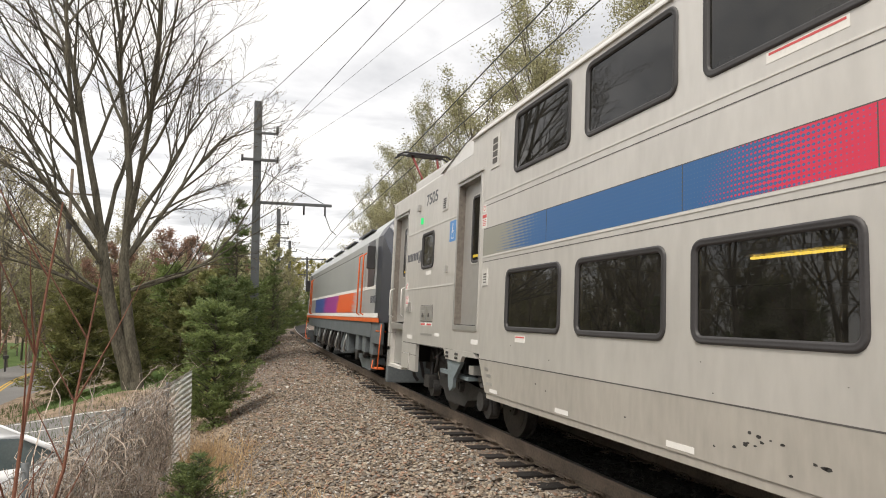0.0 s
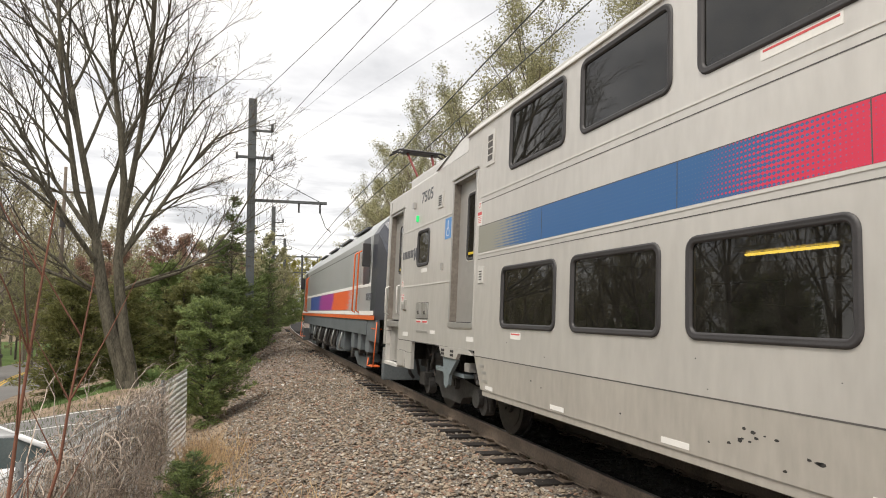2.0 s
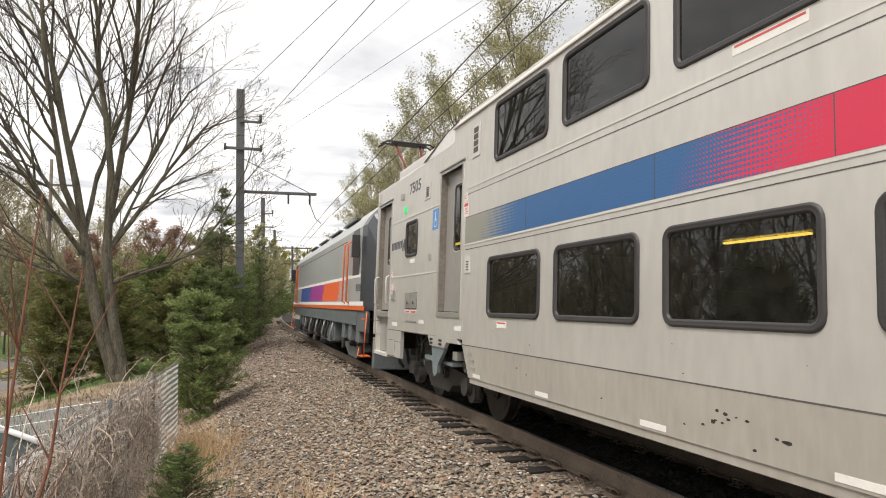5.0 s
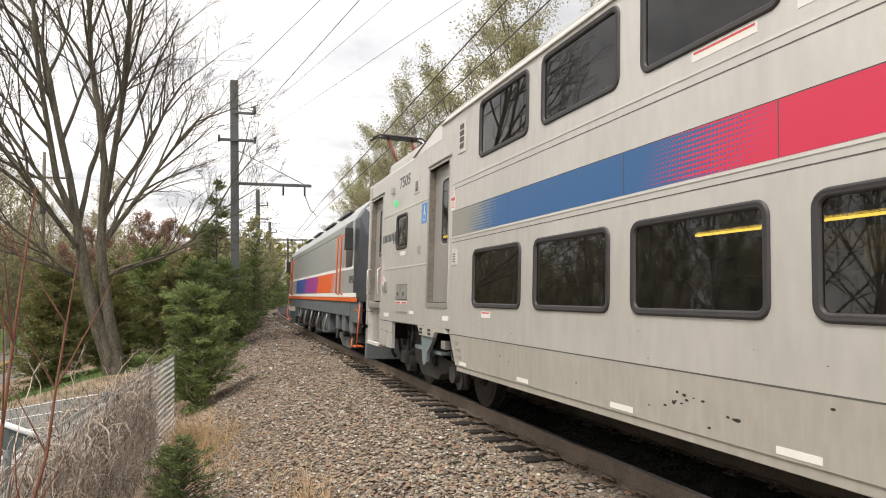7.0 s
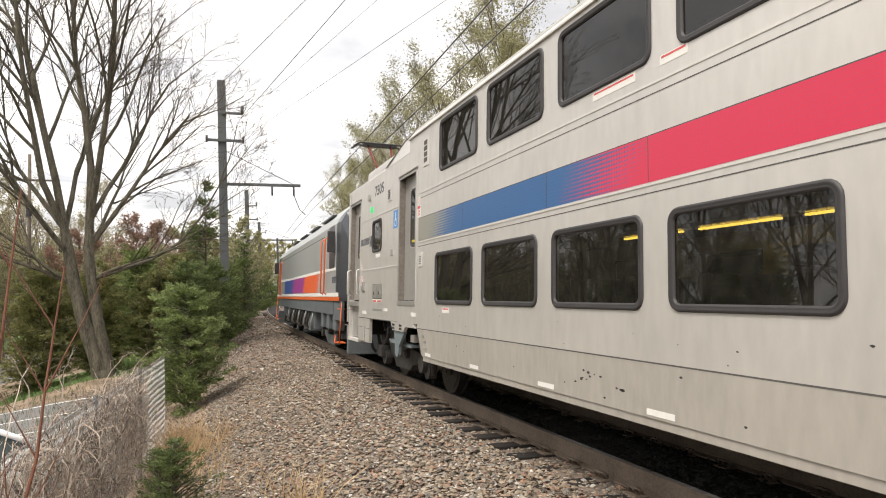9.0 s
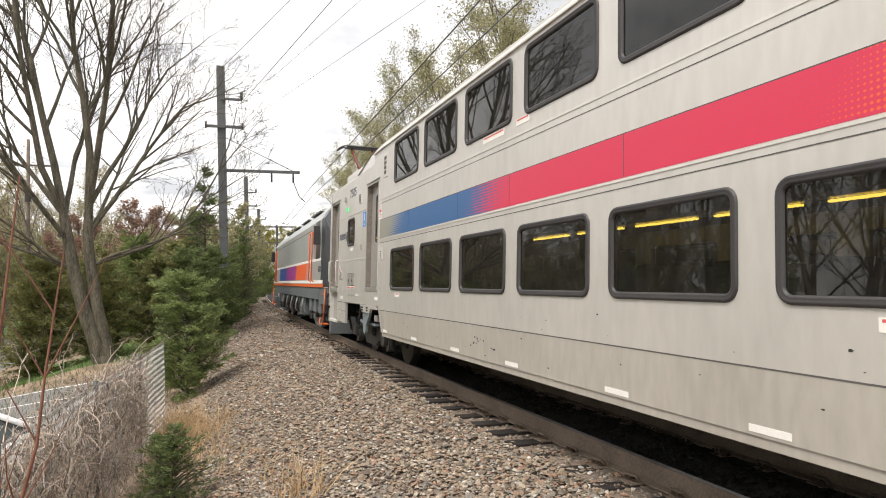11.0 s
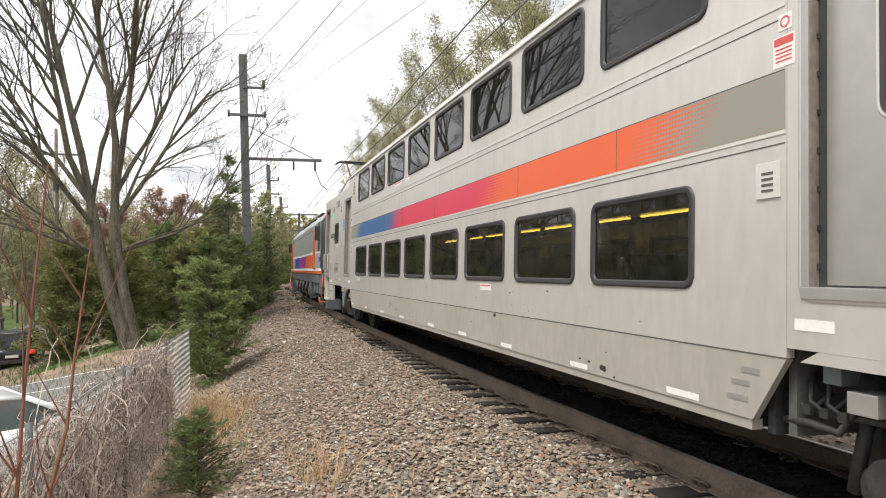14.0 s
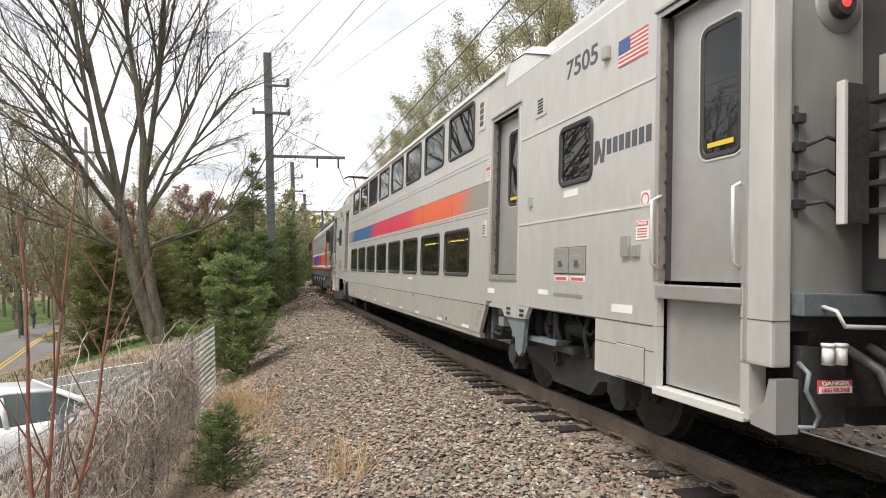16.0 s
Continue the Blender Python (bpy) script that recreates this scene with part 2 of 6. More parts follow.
BARK = material("grey_brown_bark", (0.125, 0.113, 0.082), 0.9, 0, 0.45, 3.0, 16, 1.0, stretch=(2, 2, 0.45))
BARK_FAR = material("distant_bark", (0.20, 0.17, 0.14), 0.95, 0, 0.3, 1, 8, per_object=0.8)
TWIG = material("dark_twig", (0.075, 0.062, 0.05), 0.9, 0, 0.25, 3, 20)
BUD = material("spring_buds", (0.24, 0.20, 0.12), 0.9, 0, 0.2, 4, 40, per_island=0.8)
CEDAR = material("cedar_foliage", (0.22, 0.275, 0.095), 0.75, 0, 0.2, 2.3, 9, tint=(0.052, 0.08, 0.03), per_island=0.7, per_object=0.4)
CEDAR_BROWN = material("bronzed_cedar_foliage", (0.31, 0.30, 0.115), 0.8, 0, 0.2, 2.0, 9, tint=(0.10, 0.115, 0.045), per_island=0.7, per_object=0.4)
SPRING = material("pale_spring_leaves", (0.37, 0.36, 0.21), 0.9, 0, 0.25, 0.4, 6, tint=(0.20, 0.195, 0.11), per_island=1.0)
YELLOWLEAF = material("yellow_green_leaves", (0.36, 0.34, 0.09), 0.9, 0, 0.2, 0.4, 6, tint=(0.2, 0.19, 0.06), per_island=1.0)
REDLEAF = material("reddish_budding_leaves", (0.33, 0.20, 0.15), 0.9, 0, 0.25, 0.4, 6, tint=(0.13, 0.085, 0.065), per_island=1.0)
WOODHAZE = material("brown_wood_haze", (0.36, 0.325, 0.19), 0.9, 0, 0.25, 0.2, 4, tint=(0.19, 0.17, 0.10), per_island=1.0)
VINE = material("dead_vine", (0.50, 0.42, 0.35), 0.9, 0, 0.2, 4, 30, tint=(0.12, 0.097, 0.08), per_island=1.4)
REDSTEM = material("red_brown_stem", (0.22, 0.095, 0.06), 0.7, 0, 0.2, 4, 30)
STRAW = material("dry_straw", (0.62, 0.46, 0.27), 0.9, 0, 0.2, 4, 30, tint=(0.40, 0.28, 0.16), per_island=1.0)
GALV = material("galvanised_wire", (0.52, 0.53, 0.53), 0.45, 0.6, 0.1, 4, 40)
POLE_STEEL = material("weathered_steel_pole", (0.13, 0.14, 0.145), 0.7, 0.3, 0.2, 1.5, 20, 0.05)
WOODPOLE = material("old_wood_pole", (0.15, 0.12, 0.095), 0.9, 0, 0.25, 2, 20, 0.2)
WIRE = material("dark_wire", (0.05, 0.05, 0.05), 0.6, 0.3, 0.1, 2, 20)
COPPER = material("weathered_copper_wire", (0.10, 0.11, 0.10), 0.6, 0.4, 0.1, 2, 20)
CARWHITE = material("white_car_paint", (0.75, 0.76, 0.77), 0.25, 0, 0.02, 2, 30)
CARGLASS = material("car_glass", (0.10, 0.13, 0.135), 0.06, 0, 0.1, 2, 30, spec=1.0)
CARBLACK = material("black_car_paint", (0.02, 0.02, 0.022), 0.2, 0, 0.1, 2, 30)
TAIL = glow("red_tail_light", (0.8, 0.02, 0.02), 0.6)
GREENLAMP = glow("green_lamp", (0.01, 0.45, 0.13), 0.7)
PANRED = material("dark_red_pantograph_paint", (0.22, 0.04, 0.035), 0.5, 0.1, 0.15, 4, 40)
REDLAMP = glow("red_marker_lamp", (1.0, 0.03, 0.03), 1.5)


def leafy(m, share):
    """Lets light shine through thin leaves."""
    nt = m.node_tree
    b = nt.nodes["Principled BSDF"]
    tr, mix = nt.nodes.new("ShaderNodeBsdfTranslucent"), nt.nodes.new("ShaderNodeMixShader")
    mix.inputs[0].default_value = share
    color = b.inputs["Base Color"].links[0].from_socket
    nt.links.new(color, tr.inputs["Color"])
    out = nt.nodes["Material Output"]
    nt.links.new(b.outputs[0], mix.inputs[1])
    nt.links.new(tr.outputs[0], mix.inputs[2])
    nt.links.new(mix.outputs[0], out.inputs["Surface"])


for leaf_paint in (SPRING, YELLOWLEAF, REDLEAF, GRASS, STRAW, WOODHAZE):
    leafy(leaf_paint, 0.4)
for leaf_paint in (CEDAR, CEDAR_BROWN):
    leafy(leaf_paint, 0.3)


def mixed_stones(m, ramp_rows):
    """Crushed rock of several kinds: each stone takes its colour from ramp_rows by its own random number, with grain on it."""
    nt = m.node_tree
    b = nt.nodes["Principled BSDF"]
    grain = b.inputs["Base Color"].links[0].from_node.inputs["Factor"].links[0].from_socket
    info, ramp, mix = nt.nodes.new("ShaderNodeNewGeometry"), nt.nodes.new("ShaderNodeValToRGB"), nt.nodes.new("ShaderNodeMix")
    ramp.color_ramp.interpolation = "CONSTANT"
    for k, (at, color) in enumerate(ramp_rows):
        el = ramp.color_ramp.elements[0] if k == 0 else ramp.color_ramp.elements.new(at)
        el.position, el.color = at, (*color, 1)
    ramp.color_ramp.elements.remove(ramp.color_ramp.elements[-1])
    nt.links.new(info.outputs["Random Per Island"], ramp.inputs[0])
    mix.data_type, mix.blend_type = "RGBA", "MULTIPLY"
    mix.inputs["Factor"].default_value = 1.0
    span = nt.nodes.new("ShaderNodeMapRange")
    span.inputs["To Min"].default_value, span.inputs["To Max"].default_value = 0.42, 1.08
    nt.links.new(grain, span.inputs["Value"])
    nt.links.new(ramp.outputs[0], mix.inputs["A"])
    nt.links.new(span.outputs[0], mix.inputs["B"])
    nt.links.new(mix.outputs["Result"], b.inputs["Base Color"])


mixed_stones(STONE, [(0.0, (0.17, 0.14, 0.11)), (0.16, (0.30, 0.235, 0.175)), (0.36, (0.36, 0.29, 0.215)), (0.54, (0.26, 0.24, 0.21)), (0.70, (0.35, 0.22, 0.155)), (0.82, (0.44, 0.38, 0.30)), (0.93, (0.47, 0.43, 0.38)), (0.975, (0.62, 0.60, 0.56))])


# ---- mesh helpers ----
def part(name, bm, mat, parent=None, label="", smooth=False):
    """Link a bmesh as one mesh object, under parent where one is given."""
    me = bpy.data.meshes.new(name)
    bm.to_mesh(me)
    bm.free()
    me.materials.append(mat)
    if smooth:
        for p in me.polygons:
            p.use_smooth = True
    ob = new(name, me)
    if parent is not None:
        ob.parent = parent
    if label:
        ob["label"] = label
    return ob


def soup(name, verts, faces, mat, parent=None, smooth=False):
    """One mesh object from numpy-made vertices and faces."""
    me = bpy.data.meshes.new(name)
    me.from_pydata([tuple(v) for v in verts], [], [tuple(f) for f in faces])
    me.materials.append(mat)
    if smooth:
        me.polygons.foreach_set("use_smooth", [True] * len(me.polygons))
    me.update()
    ob = new(name, me)
    if parent is not None:
        ob.parent = parent
    return ob


def thing(name, label, category, m=None, group="", kind=""):
    ob = new(name)
    if m is not None:
        ob.matrix_basis = m
    return tagged(ob, label, category, group, kind)


def box(x0, x1, y0, y1, z0, z1, bevel=0.0, bm=None):
    bm = bm or bmesh.new()
    r = bmesh.ops.create_cube(bm, size=1, matrix=Matrix.LocRotScale(((x0 + x1) / 2, (y0 + y1) / 2, (z0 + z1) / 2), None, (abs(x1 - x0), abs(y1 - y0), abs(z1 - z0))))
    if bevel:
        vs = set(r["verts"])
        bmesh.ops.bevel(bm, geom=[e for e in bm.edges if e.verts[0] in vs and e.verts[1] in vs], offset=bevel, segments=2, affect="EDGES", profile=0.7)
    return bm


def tube(points, radius, sides=6, bm=None, end_radius=None):
    """A bent round bar through points, tapering to end_radius."""
    bm = bm or bmesh.new()
    pts = [Vector(p) for p in points]
    rings = []
    for i, p in enumerate(pts):
        d = (pts[min(i + 1, len(pts) - 1)] - pts[max(i - 1, 0)]).normalized()
        a = d.orthogonal().normalized()
        b = d.cross(a)
        if rings:
            a = (ref - d * ref.dot(d)).normalized()
            b = d.cross(a)
        ref = a
        r = radius + ((end_radius if end_radius is not None else radius) - radius) * i / max(1, len(pts) - 1)
        rings.append([bm.verts.new(p + (a * math.cos(t) + b * math.sin(t)) * r) for t in [2 * math.pi * k / sides for k in range(sides)]])
    for q, r in zip(rings[:-1], rings[1:]):
        for k in range(sides):
            bm.faces.new((q[k], q[(k + 1) % sides], r[(k + 1) % sides], r[k]))
    bm.faces.new(rings[0][::-1])
    bm.faces.new(rings[-1])
    return bm


def rounded(x0, x1, z0, z1, r, n=5):
    """Outline of a rounded rectangle, counter-clockwise as seen along -y from +y... in x and z."""
    out = []
    for cx, cz, a0 in ((x1 - r, z1 - r, 0), (x0 + r, z1 - r, 90), (x0 + r, z0 + r, 180), (x1 - r, z0 + r, 270)):
        for k in range(n + 1):
            a = radians(a0 + 90 * k / n)
            out.append((cx + r * math.cos(a), cz + r * math.sin(a)))
    return out


def ring(x0, x1, z0, z1, r, profile, y, side=1):
    """A frame round a rounded opening. profile: (inset, depth towards +y * side)."""
    bm = bmesh.new()
    loops = []
    for inset, depth in profile:
        o = rounded(x0 + inset, x1 - inset, z0 + inset, z1 - inset, max(0.012, r - inset))
        loops.append([bm.verts.new((a, y + side * depth, c)) for a, c in o])
    n = len(loops[0])
    for p, q in zip(loops[:-1], loops[1:]):
        for k in range(n):
            bm.faces.new((p[k], q[k], q[(k + 1) % n], p[(k + 1) % n]))
    bmesh.ops.recalc_face_normals(bm, faces=bm.faces)
    return bm


def plate(outline, y0, y1):
    """A flat plate of an outline in x and z, from y0 to y1."""
    bm = bmesh.new()
    a = [bm.verts.new((x, y0, z)) for x, z in outline]
    b = [bm.verts.new((x, y1, z)) for x, z in outline]
    bm.faces.new(a)
    bm.faces.new(b[::-1])
    n = len(a)
    for k in range(n):
        bm.faces.new((a[k], b[k], b[(k + 1) % n], a[(k + 1) % n]))
    bmesh.ops.recalc_face_normals(bm, faces=bm.faces)
    return bm


def wall_sheet(x0, x1, z0, z1, holes, y, thick, side):
    """A wall in x and z with rectangular openings that go through it; its outer face is at y."""
    bm = bmesh.new()
    xs = sorted({x0, x1, *[h[0] for h in holes], *[h[1] for h in holes]})
    zs = sorted({z0, z1, *[h[2] for h in holes], *[h[3] for h in holes]})
    xs = [x for x in xs if x0 <= x <= x1]
    zs = [z for z in zs if z0 <= z <= z1]
    solid = {}
    for i in range(len(xs) - 1):
        for j in range(len(zs) - 1):
            cx, cz = (xs[i] + xs[i + 1]) / 2, (zs[j] + zs[j + 1]) / 2
            solid[i, j] = not any(h[0] < cx < h[1] and h[2] < cz < h[3] for h in holes)
    cache = {}

    def v(i, j, k):
        if (i, j, k) not in cache:
            cache[i, j, k] = bm.verts.new((xs[i], y - side * thick * k, zs[j]))
        return cache[i, j, k]
    for (i, j), s in solid.items():
        if not s:
            continue
        for k in (0, 1):
            bm.faces.new((v(i, j, k), v(i + 1, j, k), v(i + 1, j + 1, k), v(i, j + 1, k)))
        for (di, dj, p, q) in ((-1, 0, (i, j), (i, j + 1)), (1, 0, (i + 1, j), (i + 1, j + 1)), (0, -1, (i, j), (i + 1, j)), (0, 1, (i, j + 1), (i + 1, j + 1))):
            if not solid.get((i + di, j + dj), False):
                bm.faces.new((v(*p, 0), v(*q, 0), v(*q, 1), v(*p, 1)))
    bmesh.ops.recalc_face_normals(bm, faces=bm.faces)
    return bm


def loft(sections, caps=True):
    """A skin through sections, each a closed list of points of the same count."""
    bm = bmesh.new()
    rows = [[bm.verts.new(p) for p in s] for s in sections]
    n = len(rows[0])
    for a, b in zip(rows[:-1], rows[1:]):
        for k in range(n):
            bm.faces.new((a[k], a[(k + 1) % n], b[(k + 1) % n], b[k]))
    if caps:
        bm.faces.new(rows[0][::-1])
        bm.faces.new(rows[-1])
    bmesh.ops.recalc_face_normals(bm, faces=bm.faces)
    return bm


def disc(r, y0, y1, n=28, x=0.0, z=0.0, bm=None):
    """A round disc whose axle lies along y."""
    bm = bm or bmesh.new()
    m = Matrix.Translation((x, (y0 + y1) / 2, z)) @ Matrix.Rotation(math.pi / 2, 4, "X")
    bmesh.ops.create_cone(bm, cap_ends=True, segments=n, radius1=r, radius2=r, depth=abs(y1 - y0), matrix=m)
    return bm


def words(name, text, x, z, y, width, height, mat, parent, flip=True):
    """Raised lettering on a vehicle's left side, as one mesh."""
    cu = bpy.data.curves.new(name, "FONT")
    cu.body, cu.extrude, cu.size, cu.offset = text, 0.002, 1.0, 0.018
    tmp = bpy.data.objects.new(name, cu)
    scene.collection.objects.link(tmp)
    me = bpy.data.meshes.new_from_object(tmp.evaluated_get(bpy.context.evaluated_depsgraph_get()))
    bpy.data.objects.remove(tmp)
    xs, zs = [v.co.x for v in me.vertices], [v.co.y for v in me.vertices]
    sx, sz = width / (max(xs) - min(xs)), height / (max(zs) - min(zs))
    for v in me.vertices:
        v.co = ((x - (v.co.x - min(xs)) * sx), y + v.co.z, z + (v.co.y - min(zs)) * sz)
    me.flip_normals()
    me.materials.clear()
    me.materials.append(mat)
    ob = new(name, me)
    ob.parent = parent
    return ob


# ---- ground and track ----
def smooth_step(a, b, x):
    u = max(0.0, min(1.0, (x - a) / (b - a)))
    return u * u * (3 - 2 * u)


PROFILE = [(-60, -0.9), (-9, -0.9), (-5, -0.75), (-2.6, -0.34), (-1.35, -0.27), (-0.85, -0.255), (-0.70, -0.215), (0.68, -0.148), (0.86, -0.155), (1.05, -0.145), (1.3, -0.14), (1.5, -0.13), (2.4, -0.165), (3.2, -0.40), (5.3, -1.2), (6.2, -1.6), (9, -1.68), (12, -2.0), (16, -2.6), (60, -2.6)]


def lateral(x, y):
    """Distance to the left of the track's middle."""
    r = 1 / CURVE
    return math.hypot(x - TRACK_X - r, y) - r


def ground_z(x, y):
    v = lateral(x, y)
    z = PROFILE[0][1]
    for (a, za), (b, zb) in zip(PROFILE[:-1], PROFILE[1:]):
        if a <= v <= b:
            z = za + (zb - za) * (v - a) / (b - a)
    if v > 60:
        z = -2.6
    # the low bank on which the maple stands
    z += 0.62 * math.exp(-((x + 3.2) / 2.6) ** 2 - ((y - 28.6) / 2.4) ** 2)
    z += 0.8 * smooth_step(28, 40, y) * smooth_step(4.5, 8, v) * (1 - smooth_step(8.5, 11.5, v))
    z += 0.04 * noise.noise(Vector((x * 0.4, y * 0.4, 0)))
    return z


def build_ground():
    xs = [-900, -400, -200, -120, -80, -60, -45, -35, -28] + [-24 + 0.8 * i for i in range(23)] + [-5.6 + 0.35 * i for i in range(58)] + [15.5, 18, 22, 28, 36, 46, 60, 90, 140, 250, 500, 900]
    ys = [-900, -400, -200, -100, -60, -40, -25, -15, -8, -4] + [0.6 * i for i in range(60)] + [36 + 1.5 * i for i in range(44)] + [104, 112, 122, 135, 150, 180, 230, 320, 500, 900]
    verts, faces = [], []
    for y in ys:
        for x in xs:
            verts.append((x, y, ground_z(x, y)))
    n = len(xs)
    for j in range(len(ys) - 1):
        for i in range(n - 1):
            faces.append((j * n + i, j * n + i + 1, (j + 1) * n + i + 1, (j + 1) * n + i))
    ob = soup("ground", verts, faces, DIRT, smooth=True)
    me = ob.data
    me.materials.append(BED)
    me.materials.append(GRASS)
    me.materials.append(BED_SHADED)
    for p in me.polygons:
        v = lateral(p.center.x, p.center.y)
        # between the rails the bed's colour holds the train's shade
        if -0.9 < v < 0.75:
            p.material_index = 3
        elif -5 < v < 4.5:
            p.material_index = 1
        elif (-60 < p.center.x < -14.0 and 10 < p.center.y < 110) or (-7.5 < p.center.x < 0.6 and 27.4 < p.center.y < 38 and v > 6):
            p.material_index = 2
    return tagged(ob, "brown earth and ballast bank with grass beside the road", "ground", kind="structure")


build_ground()


def strip(name, left, right, lift, mat, label, category, kind="structure", follow=False):
    """A ribbon on the ground between two lines of points."""
    verts, faces = [], []
    for a, b in zip(left, right):
        for k in range(5):
            x, y = a[0] + (b[0] - a[0]) * k / 4, a[1] + (b[1] - a[1]) * k / 4
            verts.append((x, y, (ground_z(x, y) if follow else -2.6) + lift))
    for i in range(len(left) - 1):
        for k in range(4):
            faces.append((i * 5 + k, i * 5 + k + 1, i * 5 + k + 6, i * 5 + k + 5))
    return tagged(soup(name, verts, faces, mat), label, category, kind=kind)


def lane_x(y):
    """x of the middle of the lane that leads away; the road swings gently to the left and back."""
    if y < 45:
        return -10.6 + 0.155 * (45 - y) - 0.0006 * (45 - y) ** 2
    return -10.6 - 0.155 * (y - 45) + 0.0075 * (y - 45) ** 2


def road_middle(y):
    """x of the road's double yellow line."""
    return lane_x(y) - 1.75


def build_road():
    ys = [-60 + 2.0 * i for i in range(66)]
    line = lambda d: [(road_middle(y) + d, y) for y in ys]
    strip("road", line(-3.4), line(3.6), 0.10, ASPHALT, "grey asphalt road that bends away", "road")
    for d in (-0.16, 0.06):
        strip("road_line", line(d), line(d + 0.11), 0.106, YLINE, "yellow centre line painted on the road", "road marking")
    strip("road_line", line(3.2), line(3.32), 0.106, LINE, "white edge line painted on the road", "road marking")
    ys = [-20 + 0.5 * i for i in range(92)]
    strip("pavement", [(-7.2, y) for y in ys], [(-2.05 + 0.02 * (y - 15), y) for y in ys], 0.05, ASPHALT, "worn asphalt parking area beside the fence", "parking lot", follow=True)
    for y in (14.5, 17.2, 19.9, 22.6, 25.0):
        strip("bay_line", [(-6.6, y), (-6.6, y + 0.14)], [(-2.6, y + 0.3), (-2.6, y + 0.44)], 0.062, LINE, "white parking bay line on asphalt", "road marking", follow=True)


build_road()

RAIL_SHAPE = [(-0.07, -0.17), (0.07, -0.17), (0.07, -0.155), (0.012, -0.135), (0.012, -0.01), (0.036, 0.0), (0.036, 0.029), (0.028, 0.035), (-0.028, 0.035), (-0.036, 0.029), (-0.036, 0.0), (-0.012, -0.01), (-0.012, -0.135), (-0.07, -0.155)]


def build_rails():
    for v0 in (0.77, -0.77):
        sections = [[on_track(s, v0 + a, b) for a, b in RAIL_SHAPE] for s in [-40 + 2.5 * i for i in range(90)]]
        ob = part("rail", loft(sections), RAILRUST)
        ob.data.materials.append(RAILTOP)
        for p in ob.data.polygons:
            if p.normal.z > 0.9 and len(p.vertices) == 4:
                zs = lateral(p.center.x, p.center.y)
                if abs(abs(zs) - 0.77) < 0.03:
                    p.material_index = 1
        # the web of the same polygons lies lower: only the head's own top is worn bright
        for p in ob.data.polygons:
            if p.material_index and p.center.z < -0.06 + (0.04 if v0 > 0 else -0.04):
                p.material_index = 0
        tagged(ob, "rusty steel running rail with a worn head", "rail", "rails of the track", "structure")


build_rails()


def build_ties():
    bm = box(-0.115, 0.115, -1.3, 1.3, -0.34, -0.172, 0.012)
    first = part("tie", bm, TIE)
    tagged(first, "dark creosoted wooden tie bedded in ballast", "railroad tie", "ties under the rails")
    plate_mesh = hook_mesh = None
    for v0 in (0.77, -0.77):
        if plate_mesh is None:
            o = part("tie_plate", box(-0.09, 0.09, -0.17, 0.17, -0.172, -0.158, 0.004), RAILRUST, first, "rusty steel tie plate")
            plate_mesh = o.data
        else:
            o = new("tie_plate", plate_mesh)
            o.parent = first
        o.location = (0, v0, 0)
        for q in (-1, 1):
            for dx in (-0.05, 0.02):
                if hook_mesh is None:
                    o = part("rail_clip", tube([(0, 0.06, -0.145), (0, 0.10, -0.10), (0.03, 0.135, -0.095), (0.045, 0.12, -0.13), (0.03, 0.08, -0.148)], 0.016, 6), RAILRUST, first, "rusty spring clip", True)
                    hook_mesh = o.data
                else:
                    o = new("rail_clip", hook_mesh)
                    o.parent = first
                o.location = (dx, v0, 0)
                o.rotation_euler = (0, 0, 0 if q == 1 else math.pi)
                if q == -1:
                    o.location.x = -dx
    rng = random.Random(4)
    for i in range(150):
        s = -14 + 0.56 * i
        c, a = centre(s)
        m = vehicle_pose(s, 1.0) @ pose(0, rng.uniform(-0.05, 0.05), rng.uniform(-0.012, 0.006), 0, rng.uniform(-1, 1), rng.uniform(-1.5, 1.5))
        if i == 0:
            first.matrix_basis = m
        else:
            copy_thing(first, m)


build_ties()


